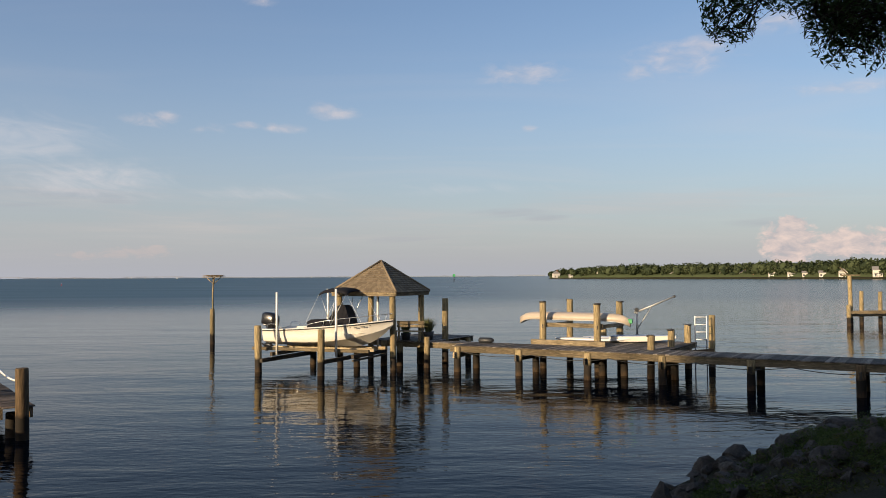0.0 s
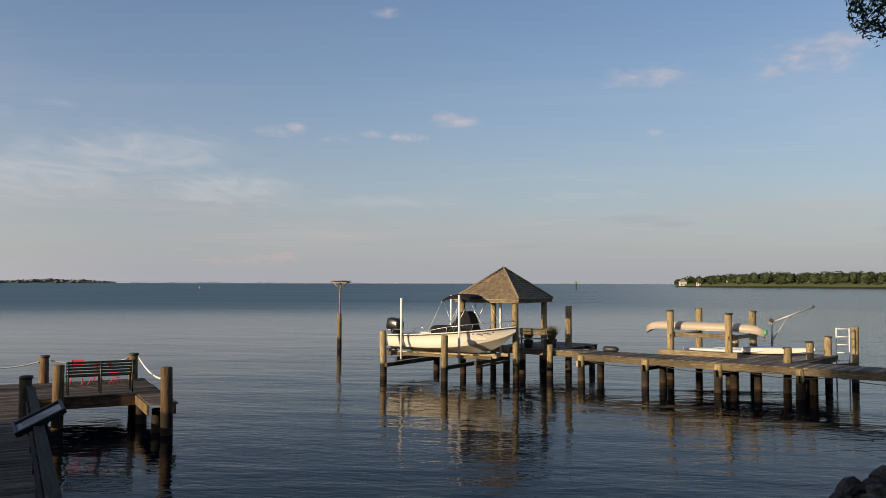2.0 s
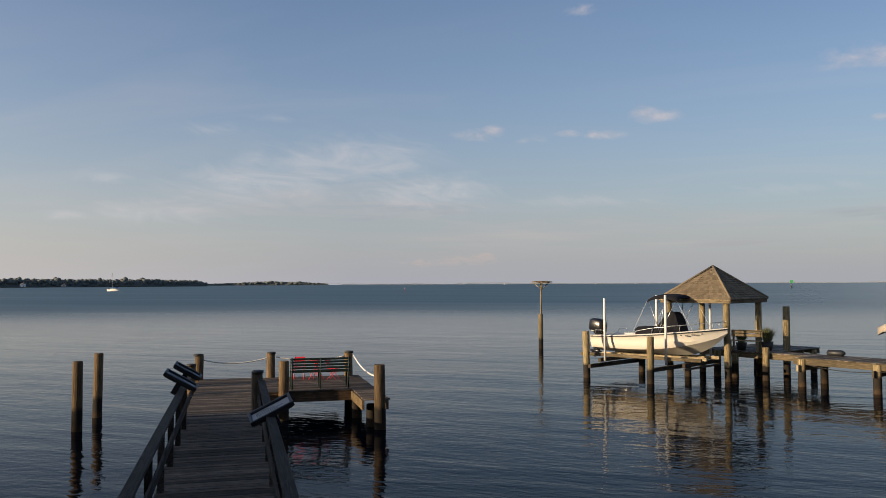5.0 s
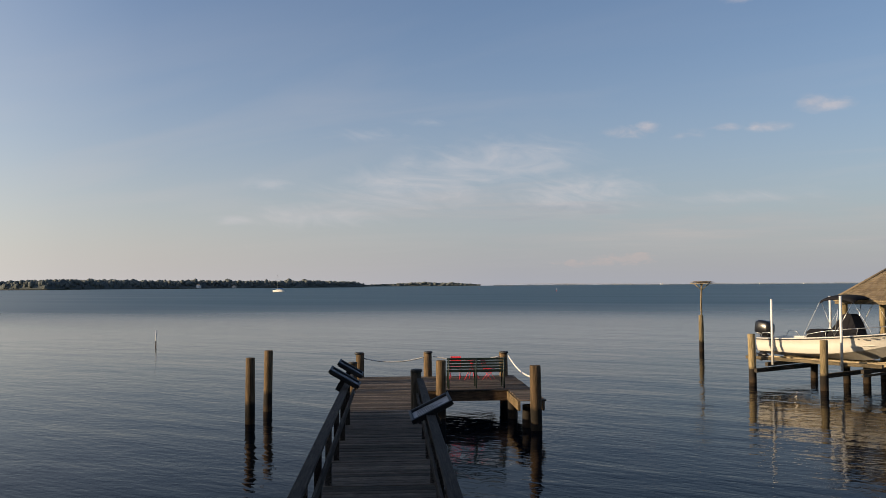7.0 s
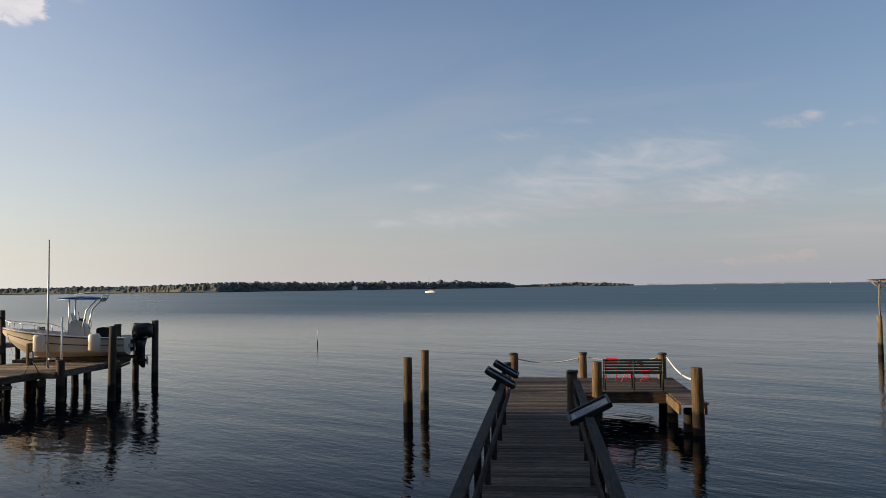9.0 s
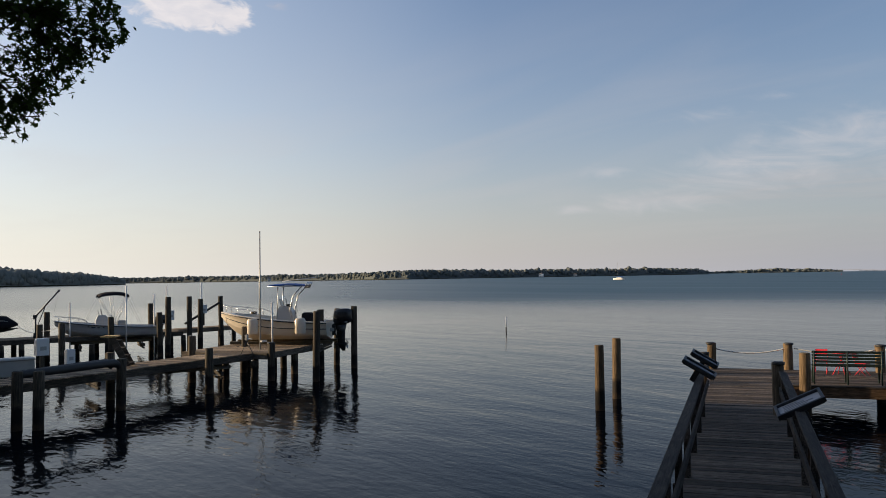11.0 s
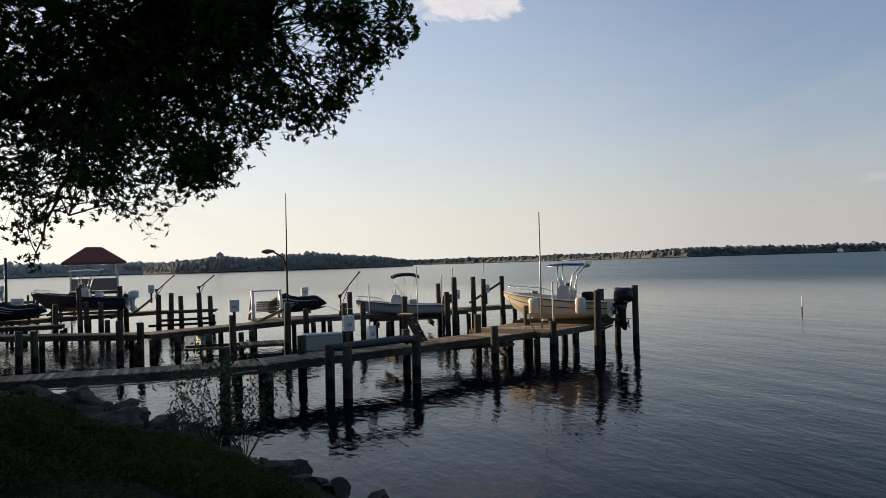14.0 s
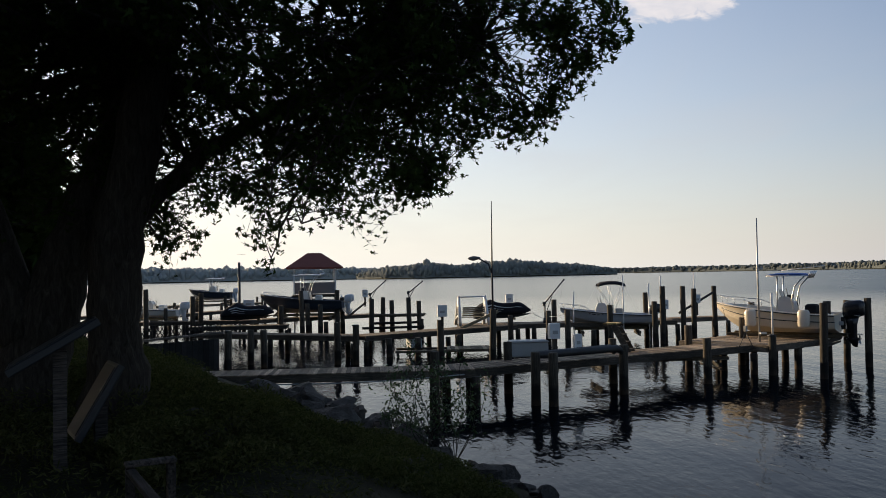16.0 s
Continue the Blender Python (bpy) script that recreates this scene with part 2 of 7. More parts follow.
def painted(name, base, rough=0.4, metal=0.0, dirt=0.25, scale=3.0, spec=0.5):
    m, nt, b = surface(name, rough, metal, spec)
    n1 = noise_tex(nt, coords(nt, "Object"), scale, 5)
    n2 = noise_tex(nt, coords(nt, "Object"), scale * 14, 4)
    c = mix_col(nt, math_node(nt, "MULTIPLY", n1, dirt), base, scale_col(base, 0.45))
    c = mix_col(nt, math_node(nt, "MULTIPLY", n2, dirt * 0.5), c, scale_col(base, 0.7))
    nt.links.new(c, b.inputs["Base Color"])
    nt.links.new(math_node(nt, "MULTIPLY_ADD", n2, 0.2, rough - 0.08), b.inputs["Roughness"])
    bump(nt, b, n2, 0.08, 0.004)
    return m


def leafy(name, dark, light, rough=0.55, through_light=0.22):
    m, nt, b = surface(name, rough, spec=0.3 if rough < 0.8 else 0.0)
    isl = nt.nodes.new("ShaderNodeNewGeometry").outputs["Random Per Island"]
    c = mix_col(nt, isl, dark, light)
    nt.links.new(c, b.inputs["Base Color"])
    tr = nt.nodes.new("ShaderNodeBsdfTranslucent")
    nt.links.new(mix_col(nt, 0.5, c, (0.10, 0.16, 0.02)), tr.inputs[0])
    mx = nt.nodes.new("ShaderNodeMixShader")
    mx.inputs[0].default_value = through_light
    nt.links.new(b.outputs[0], mx.inputs[1])
    nt.links.new(tr.outputs[0], mx.inputs[2])
    nt.links.new(mx.outputs[0], nt.nodes["Material Output"].inputs[0])
    return m


def water_material():
    m, nt, b = surface("bay_water", 0.02, spec=0.38)
    b.inputs["IOR"].default_value = 1.15
    t = nt.nodes.new("ShaderNodeTexCoord")

    def layer(scale, rot, stretch, detail, dist=0.3):
        mp = nt.nodes.new("ShaderNodeMapping")
        mp.inputs["Rotation"].default_value = (0, 0, radians(rot))
        mp.inputs["Scale"].default_value = (stretch, 1, 1)
        nt.links.new(t.outputs["Object"], mp.inputs[0])
        return noise_tex(nt, mp.outputs[0], scale, detail, dist)
    swell = layer(0.30, 20, 0.30, 2)
    wave = layer(1.1, 8, 0.40, 3)
    ripple = layer(4.8, -12, 0.5, 3)
    wind = math_node(nt, "MULTIPLY_ADD", layer(0.02, 15, 0.22, 3), 2.6, -0.85, clamp=True)
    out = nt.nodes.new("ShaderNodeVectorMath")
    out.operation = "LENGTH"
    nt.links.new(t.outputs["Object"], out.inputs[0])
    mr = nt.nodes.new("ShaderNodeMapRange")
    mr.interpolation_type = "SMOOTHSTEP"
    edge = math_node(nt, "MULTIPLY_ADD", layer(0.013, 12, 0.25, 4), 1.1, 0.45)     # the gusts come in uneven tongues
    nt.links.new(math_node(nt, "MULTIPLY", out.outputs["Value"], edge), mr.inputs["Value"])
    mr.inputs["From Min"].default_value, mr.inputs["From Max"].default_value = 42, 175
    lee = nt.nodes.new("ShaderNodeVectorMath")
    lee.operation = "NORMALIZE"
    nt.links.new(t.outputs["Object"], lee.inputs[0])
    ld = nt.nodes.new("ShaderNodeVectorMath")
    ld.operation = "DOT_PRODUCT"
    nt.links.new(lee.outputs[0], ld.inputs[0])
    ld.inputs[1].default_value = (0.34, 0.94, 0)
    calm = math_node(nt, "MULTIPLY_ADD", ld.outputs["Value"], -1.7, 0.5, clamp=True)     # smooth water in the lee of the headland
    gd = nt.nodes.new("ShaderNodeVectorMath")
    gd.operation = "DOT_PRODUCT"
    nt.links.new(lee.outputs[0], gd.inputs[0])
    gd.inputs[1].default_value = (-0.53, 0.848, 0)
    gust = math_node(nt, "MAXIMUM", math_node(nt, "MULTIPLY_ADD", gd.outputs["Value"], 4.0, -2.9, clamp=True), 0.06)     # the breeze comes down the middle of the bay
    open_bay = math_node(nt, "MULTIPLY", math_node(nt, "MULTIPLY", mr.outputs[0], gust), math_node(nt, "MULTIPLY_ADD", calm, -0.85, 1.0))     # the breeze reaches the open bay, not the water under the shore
    # the blue sky mirrored in the wind-worked water is put into its base colour
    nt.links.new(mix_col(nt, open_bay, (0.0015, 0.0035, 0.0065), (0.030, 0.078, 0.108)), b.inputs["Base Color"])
    nt.links.new(math_node(nt, "MULTIPLY_ADD", open_bay, 0.32, 0.38), b.inputs["Specular IOR Level"])
    h = math_node(nt, "MULTIPLY", swell, 0.12)
    h = math_node(nt, "ADD", h, math_node(nt, "MULTIPLY", wave, 0.042))
    chop = math_node(nt, "MULTIPLY_ADD", wind, 0.018, 0.0115)
    h = math_node(nt, "ADD", h, math_node(nt, "MULTIPLY", ripple, chop))
    h = math_node(nt, "MULTIPLY", h, math_node(nt, "MULTIPLY_ADD", mr.outputs[0], -0.9, 1.0))
    bump(nt, b, h, 0.55, 1.0)
    nt.links.new(math_node(nt, "MULTIPLY_ADD", math_node(nt, "MULTIPLY", open_bay, math_node(nt, "MULTIPLY_ADD", layer(0.05, 10, 0.15, 5), 0.8, 0.6)), 0.26, math_node(nt, "MULTIPLY_ADD", math_node(nt, "MULTIPLY_ADD", out.outputs["Value"], 0.009, -0.25, clamp=True), 0.15, 0.010)), b.inputs["Roughness"])
    return m


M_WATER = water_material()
M_PLANK = wood("grey_plank", (0.17, 0.145, 0.12), (12, 1.0, 12))
M_PLANK_X = wood("grey_plank_across", (0.104, 0.080, 0.062), (1.0, 12, 12), 0.65)
# warm low sun on the dock decks is put into this lighter tan
M_DOCKPLANK = wood("sunlit_tan_dock_plank", (0.29, 0.215, 0.145), (1.0, 12, 12), 0.6)
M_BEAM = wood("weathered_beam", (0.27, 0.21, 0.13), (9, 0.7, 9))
# darker copy of the beam: shade under and behind the decks in its colour
M_BEAM_DARK = wood("shaded_beam", (0.07, 0.058, 0.045), (9, 0.7, 9))
# the shore docks' shaded near sides are put into this darker beam colour
M_DOCKBEAM = wood("shaded_dock_beam", (0.115, 0.092, 0.068), (9, 0.7, 9))
M_RAIL = wood("grey_rail", (0.062, 0.050, 0.042), (12, 0.8, 12), 0.8)
M_FASCIA = wood("brown_fascia", (0.20, 0.125, 0.075), (9, 0.7, 9))
M_EDGE = wood("tan_edge_board", (0.30, 0.21, 0.11), (9, 0.7, 9))
# the trees' shade on the bulkhead is put into this near-black timber
M_WALL_SHADED = wood("shaded_wall_timber", (0.022, 0.02, 0.018), (6, 6, 6))
M_NEWWOOD = wood("yellow_pine", (0.42, 0.28, 0.12), (6, 6, 6))
M_PILE = pile_wood("piling_wood", (0.27, 0.205, 0.115))
M_PILE_BROWN = pile_wood("brown_piling_wood", (0.14, 0.092, 0.052))
# darker piling copy: the shade on the backlit docks is put into its colour
M_PILE_DARK = pile_wood("shaded_piling_wood", (0.075, 0.06, 0.045))
M_CAP = painted("black_pile_cap", (0.03, 0.028, 0.026), 0.6)
M_GELCOAT = painted("white_gelcoat", (0.78, 0.74, 0.66), 0.28, dirt=0.14)
M_CREAM = painted("cream_gelcoat", (0.72, 0.64, 0.52), 0.3, dirt=0.15)
M_GREYHULL = painted("grey_gelcoat", (0.50, 0.50, 0.50), 0.3, dirt=0.2)
M_NAVY = painted("dark_hull_paint", (0.03, 0.04, 0.055), 0.3)
M_BLACK = painted("black_canvas", (0.014, 0.014, 0.018), 0.9, spec=0.2)
M_ENGINE = painted("black_engine_paint", (0.012, 0.012, 0.014), 0.25)
M_BLUE = painted("blue_canvas", (0.03, 0.10, 0.34), 0.9, spec=0.2)
M_STEEL = painted("stainless_tube", (0.62, 0.62, 0.62), 0.3, metal=0.9)
M_ALU = painted("dull_aluminium", (0.45, 0.45, 0.44), 0.5, metal=0.6)
M_WHITE = painted("white_plastic", (0.75, 0.75, 0.74), 0.4, dirt=0.2)
M_PVC = painted("white_pvc_pipe", (0.80, 0.78, 0.74), 0.35, dirt=0.15)
M_GREYBOX = painted("grey_dock_box", (0.42, 0.42, 0.40), 0.5, dirt=0.35)
M_GREENSEAT = painted("dark_green_slat_paint", (0.018, 0.035, 0.03), 0.45)
M_RED = painted("red_plastic", (0.75, 0.03, 0.05), 0.4, dirt=0.1)
M_ROPE = painted("white_rope", (0.72, 0.70, 0.66), 0.9, dirt=0.3, scale=20)
M_DARKROPE = painted("dark_cable", (0.03, 0.03, 0.03), 0.8)
M_PAPER = painted("faded_sign_sheet", (0.42, 0.43, 0.46), 0.5, dirt=0.35, scale=9)
M_PRINT = painted("faded_print", (0.22, 0.24, 0.27), 0.6)
M_FRAME = painted("dark_sign_frame", (0.02, 0.022, 0.026), 0.45)
M_CANOE = painted("tan_canoe_hull", (0.46, 0.39, 0.31), 0.38, dirt=0.25)
M_BOARD = painted("white_sailboard", (0.70, 0.70, 0.72), 0.35, dirt=0.2)
M_BLUEDECK = painted("pale_blue_deck", (0.30, 0.38, 0.52), 0.45)
M_GREEN = painted("green_plastic", (0.04, 0.28, 0.10), 0.5)
M_REDROOF = painted("red_brown_roof", (0.20, 0.055, 0.04), 0.8, dirt=0.5)
M_STICK = painted("dry_sticks", (0.20, 0.15, 0.10), 0.9, dirt=0.6, scale=12)
M_TERRA = painted("grey_planter", (0.16, 0.15, 0.14), 0.8, dirt=0.4)
M_GRASSY = leafy("planter_grass", (0.07, 0.09, 0.035), (0.20, 0.19, 0.09))
M_LEAF = leafy("maple_leaf", (0.020, 0.032, 0.010), (0.05, 0.074, 0.020), 0.8, 0.16)
M_LOCUST = leafy("locust_leaf", (0.02, 0.04, 0.016), (0.05, 0.085, 0.03))
M_WEED = leafy("bank_weeds", (0.020, 0.022, 0.008), (0.125, 0.115, 0.048), 0.85, 0.25)
M_CLUMP = leafy("green_bank_clump", (0.030, 0.046, 0.016), (0.12, 0.15, 0.055), 0.85, 0.25)
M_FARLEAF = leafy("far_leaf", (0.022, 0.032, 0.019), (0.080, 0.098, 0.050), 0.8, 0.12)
# distance haze over the far woods is put into these three pale leaf colours
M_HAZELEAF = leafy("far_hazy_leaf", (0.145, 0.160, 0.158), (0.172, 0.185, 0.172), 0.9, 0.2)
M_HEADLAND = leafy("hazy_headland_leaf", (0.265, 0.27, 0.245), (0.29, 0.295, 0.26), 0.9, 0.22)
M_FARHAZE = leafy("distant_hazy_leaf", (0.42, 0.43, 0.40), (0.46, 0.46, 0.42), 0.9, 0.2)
# the blue haze over the horizon land is put into its colour
M_HORIZON = painted("hazed_distant_land", (0.22, 0.25, 0.30), 0.95, dirt=0.2, scale=0.002, spec=0.0)
# haze in front of the bridge is put into this pale grey
M_BRIDGE = painted("hazed_pale_bridge", (0.42, 0.42, 0.43), 0.9, dirt=0.2, scale=0.01, spec=0.0)
M_GLASS = painted("dark_window", (0.03, 0.035, 0.04), 0.1)
M_SIDING = painted("pale_siding", (0.55, 0.52, 0.47), 0.7, dirt=0.4)
M_BRICKRED = painted("red_brown_siding", (0.33, 0.14, 0.09), 0.8)
M_HOUSEROOF = painted("grey_house_roof", (0.20, 0.19, 0.19), 0.85)


def bark_material():
    m, nt, b = surface("maple_bark", 0.95, spec=0.1)
    g = noise_tex(nt, coords(nt, "Object", (7, 7, 1.2)), 2.5, 7, 0.8, 0.7)
    nt.links.new(ramp(nt, g, ((0.3, (0.018, 0.015, 0.012)), (0.55, (0.055, 0.046, 0.037)), (0.8, (0.11, 0.095, 0.08)))), b.inputs["Base Color"])
    bump(nt, b, g, 0.9, 0.05)
    return m


def rock_material():
    m, nt, b = surface("riprap_stone", 0.85, spec=0.3)
    g = noise_tex(nt, coords(nt, "Object"), 3.0, 8, 0.5, 0.65)
    f = noise_tex(nt, coords(nt, "Object"), 22, 4)
    own = nt.nodes.new("ShaderNodeObjectInfo").outputs["Random"]
    c = ramp(nt, g, ((0.3, (0.032, 0.028, 0.024)), (0.55, (0.105, 0.092, 0.078)), (0.8, (0.25, 0.225, 0.19))))
    c = mix_col(nt, math_node(nt, "MULTIPLY", own, 0.45), c, (0.055, 0.045, 0.036))
    nt.links.new(c, b.inputs["Base Color"])
    bump(nt, b, math_node(nt, "ADD", g, math_node(nt, "MULTIPLY", f, 0.35)), 0.9, 0.16)
    return m


def soil_material():
    m, nt, b = surface("bank_soil", 0.95, spec=0.1)
    g = noise_tex(nt, coords(nt, "Object"), 1.3, 6)
    f = noise_tex(nt, coords(nt, "Object"), 26, 4)
    c = ramp(nt, g, ((0.35, (0.018, 0.018, 0.009)), (0.55, (0.030, 0.027, 0.014)), (0.7, (0.046, 0.038, 0.024))))
    nt.links.new(mix_col(nt, math_node(nt, "MULTIPLY", f, 0.5), c, (0.03, 0.03, 0.015)), b.inputs["Base Color"])
    bump(nt, b, f, 0.8, 0.05)
    return m


def shingle_material():
    m, nt, b = surface("cedar_shingle", 0.9, spec=0.2)
    isl = nt.nodes.new("ShaderNodeNewGeometry").outputs["Random Per Island"]
    g = noise_tex(nt, coords(nt, "Object"), 9, 5)
    c = mix_col(nt, isl, (0.15, 0.115, 0.075), (0.30, 0.235, 0.155))
    nt.links.new(mix_col(nt, math_node(nt, "MULTIPLY", g, 0.5), c, (0.10, 0.09, 0.075)), b.inputs["Base Color"])
    bump(nt, b, g, 0.4, 0.01)
    return m


M_BARK, M_ROCK, M_SOIL, M_SHINGLE = bark_material(), rock_material(), soil_material(), shingle_material()

# ---------------------------------------------------------------- mesh building


class Build:
    """Collects boxes, rods, lofts and leaves into one mesh."""

    def __init__(self):
        self.v, self.f, self.soft = [], [], []

    def add(self, verts, faces, m=None, smooth=False):
        n = len(self.v)
        self.v.extend(tuple(m @ Vector(p)) for p in verts) if m else self.v.extend(tuple(p) for p in verts)
        self.f.extend(tuple(i + n for i in f) for f in faces)
        self.soft.extend([smooth] * len(faces))
        return self

    def box(self, c, s, m=None, cham=0.0):
        """A box round c of size s, its edges cut off by cham."""
        x, y, z = (k / 2 for k in s)
        k = min(cham, x * 0.9, y * 0.9, z * 0.9)
        if k <= 0:
            pts = [(i * x + c[0], j * y + c[1], l * z + c[2]) for l in (-1, 1) for j in (-1, 1) for i in (-1, 1)]
            fs = [(0, 2, 3, 1), (4, 5, 7, 6), (0, 1, 5, 4), (2, 6, 7, 3), (0, 4, 6, 2), (1, 3, 7, 5)]
            return self.add(pts, fs, m)
        ring = lambda a, b, zz: [(a * i + c[0], b * j + c[1], zz + c[2]) for i, j in ((-1, -1), (1, -1), (1, 1), (-1, 1))]
        pts = ring(x - k, y - k, -z) + ring(x, y, -z + k) + ring(x, y, z - k) + ring(x - k, y - k, z)
        fs = [(3, 2, 1, 0), (12, 13, 14, 15)]
        for r in range(3):
            for i in range(4):
                j = (i + 1) % 4
                fs.append((r * 4 + i, r * 4 + j, r * 4 + 4 + j, r * 4 + 4 + i))
        return self.add(pts, fs, m)

    def rod(self, a, b, r0, r1=None, seg=10, caps=True, smooth=True):
        return self.tube([a, b], [r0, r0 if r1 is None else r1], seg, caps, smooth)

    def tube(self, pts, radii, seg=8, caps=True, smooth=True):
        pts = [Vector(p) for p in pts]
        if not isinstance(radii, (list, tuple)):
            radii = [radii] * len(pts)
        n0 = len(self.v)
        side = None
        for i, p in enumerate(pts):
            t = (pts[min(i + 1, len(pts) - 1)] - pts[max(i - 1, 0)]).normalized()
            if side is None:
                side = t.orthogonal().normalized()
            side = (side - t * side.dot(t)).normalized()
            other = t.cross(side)
            for k in range(seg):
                a = 2 * math.pi * k / seg
                self.v.append(tuple(p + (side * math.cos(a) + other * math.sin(a)) * radii[i]))
        for i in range(len(pts) - 1):
            for k in range(seg):
                j = (k + 1) % seg
                self.f.append((n0 + i * seg + k, n0 + i * seg + j, n0 + (i + 1) * seg + j, n0 + (i + 1) * seg + k))
                self.soft.append(smooth)
        if caps:
            self.f.append(tuple(n0 + k for k in reversed(range(seg))))
            self.f.append(tuple(n0 + (len(pts) - 1) * seg + k for k in range(seg)))
            self.soft.extend((False, False))
        return self

    def loft(self, rings, closed=True, caps=(True, True), smooth=True):
        n0, seg = len(self.v), len(rings[0])
        for r in rings:
            self.v.extend(tuple(p) for p in r)
        for i in range(len(rings) - 1):
            for k in range(seg if closed else seg - 1):
                j = (k + 1) % seg
                self.f.append((n0 + i * seg + k, n0 + i * seg + j, n0 + (i + 1) * seg + j, n0 + (i + 1) * seg + k))
                self.soft.append(smooth)
        for end, cap in enumerate(caps):
            if cap:
                ids = [n0 + (len(rings) - 1 if end else 0) * seg + k for k in range(seg)]
                self.f.append(tuple(ids if end else reversed(ids)))
                self.soft.append(False)
        return self

    def mesh(self, name, mat):
        me = bpy.data.meshes.new(name)
        me.from_pydata(self.v, [], self.f)
        me.polygons.foreach_set("use_smooth", self.soft)
        me.materials.append(mat)
        me.update()
        return me


def put(name, b, mat, parent=None, label="", m=None):
    """One mesh object, as a part of parent or on its own."""
    ob = new(name, b.mesh(name, mat) if isinstance(b, Build) else b)
    ob.parent = parent
    if m is not None:
        ob.matrix_basis = m
    return tagged(ob, label)


def thing(name, m, label, category, group="", kind=""):
    return tagged(new(name), label, category, group, kind) if m is None else _placed(tagged(new(name), label, category, group, kind), m)


def _placed(ob, m):
    ob.matrix_basis = m
    return ob


def oval(cx, cz, rx, rz, y, n=14, power=2.4):
    """A rounded ring in the xz plane at y."""
    out = []
    for k in range(n):
        a = 2 * math.pi * k / n
        c, s = math.cos(a), math.sin(a)
        out.append((cx + rx * math.copysign(abs(c) ** (2 / power), c), y, cz + rz * math.copysign(abs(s) ** (2 / power), s)))
    return out


def pile_build(top, r=0.14, rng=random, lean=0.02, foot=-1.2):
    b = Build()
    n = 7
    dx, dy = rng.uniform(-lean, lean), rng.uniform(-lean, lean)
    pts = [(dx * (foot + (top - foot) * i / n), dy * (foot + (top - foot) * i / n), foot + (top - foot) * i / n) for i in range(n + 1)]
    pts.append((pts[-1][0], pts[-1][1], top + 0.02))
    radii = [r * (1.06 - 0.1 * i / n + rng.uniform(-0.02, 0.02)) for i in range(n + 1)]
    radii.append(radii[-1] * 0.88)
    return b.tube(pts, radii, 14)


def pile(parent, x, y, top, r=0.14, mat=None, cap=False):
    ob = put("piling", pile_build(top, r), mat or M_PILE, parent, m=pose(x, y, 0, 0, 0, random.uniform(0, 360)))
    if cap:
        c = Build().tube([(0, 0, top - 0.03), (0, 0, top + 0.025), (0, 0, top + 0.035)], [r * 1.02, r * 1.02, r * 0.75], 14)
        put("pile_cap", c, M_CAP, ob, "flat black cap")
    return ob


def boards(parent, x0, x1, y0, y1, z, across=True, width=0.14, mat=None, joined=False, name="deck_board"):
    """Deck boards with open joints. across: they lie along x and follow one another along y."""
    along, run = ((x1 - x0), (y1 - y0)) if across else ((y1 - y0), (x1 - x0))
    n = max(1, round(abs(run) / (width + 0.008)))
    step = run / n
    bb = Build()
    rng = random.Random(int(x0 * 31 + y0 * 17 + z * 7 + n))
    shared = []
    if not joined:
        for _ in range(4):
            q = Build()
            e = rng.uniform(-0.015, 0.015)
            q.box((e, 0, 0), (along + 0.03, abs(step) - 0.009, 0.036), None, 0.004) if across else q.box((0, e, 0), (abs(step) - 0.009, along + 0.03, 0.036), None, 0.004)
            shared.append(q.mesh(name, mat or (M_PLANK_X if across else M_PLANK)))
    for i in range(n):
        c = (i + 0.5) * step
        x, y = ((x0 + x1) / 2, y0 + c) if across else (x0 + c, (y0 + y1) / 2)
        dz, tilt = rng.uniform(-0.004, 0.004), rng.uniform(-0.25, 0.25)
        if joined:
            s = (along + rng.uniform(-0.02, 0.03), abs(step) - 0.01, 0.036) if across else (abs(step) - 0.01, along + rng.uniform(-0.02, 0.03), 0.036)
            bb.box((x, y, z - 0.018 + dz), s)
        else:
            put(name, rng.choice(shared), None, parent, m=pose(x, y, z - 0.018 + dz, 0, 0, tilt))
    if joined:
        tagged(put("decking", bb, mat or (M_PLANK_X if across else M_PLANK), parent), kind="stuff")


def beam(parent, a, b, w=0.06, h=0.22, z=1.46, mat=None, name="stringer"):
    """A plank on edge from a to b, its top at z."""
    a, b = Vector((*a, 0)), Vector((*b, 0))
    d = b - a
    q = Build().box((0, 0, 0), (w, d.length, h), None, 0.006)
    return put(name, q, mat or M_BEAM, parent, m=pose((a.x + b.x) / 2, (a.y + b.y) / 2, z - h / 2, 0, 0, math.degrees(math.atan2(-d.x, d.y))))


def line_rope(parent, a, b, sag, r, mat, name="rope"):
    a, b = Vector(a), Vector(b)
    pts = [a.lerp(b, i / 14) - Vector((0, 0, sag * 4 * (i / 14) * (1 - i / 14))) for i in range(15)]
    return put(name, Build().tube(pts, r, 6), mat, parent)


def at_plan(x, y, heading=0.0, z=0.0):
    """A pose on the plan; heading: degrees to the left of +y."""
    return pose(x, y, z, 0, 0, heading)


U, V = Vector((-0.588, 0.809)), Vector((0.809, 0.588))   # out from the shore, and along it


def draw_in(before, k, yaw):
    """Lay out the things made since before k times as far from where the camera stands when it looks along yaw."""
    a = radians(yaw)
    e = Vector((-math.sin(a) * ARM, math.cos(a) * ARM, EYE))
    m = Matrix.Translation(e) @ Matrix.Scale(k, 4) @ Matrix.Translation(-e)
    for ob in list(scene.objects):
        if ob.name not in before and ob.parent is None:
            ob.matrix_basis = m @ ob.matrix_basis


def made():
    return {ob.name for ob in scene.objects}

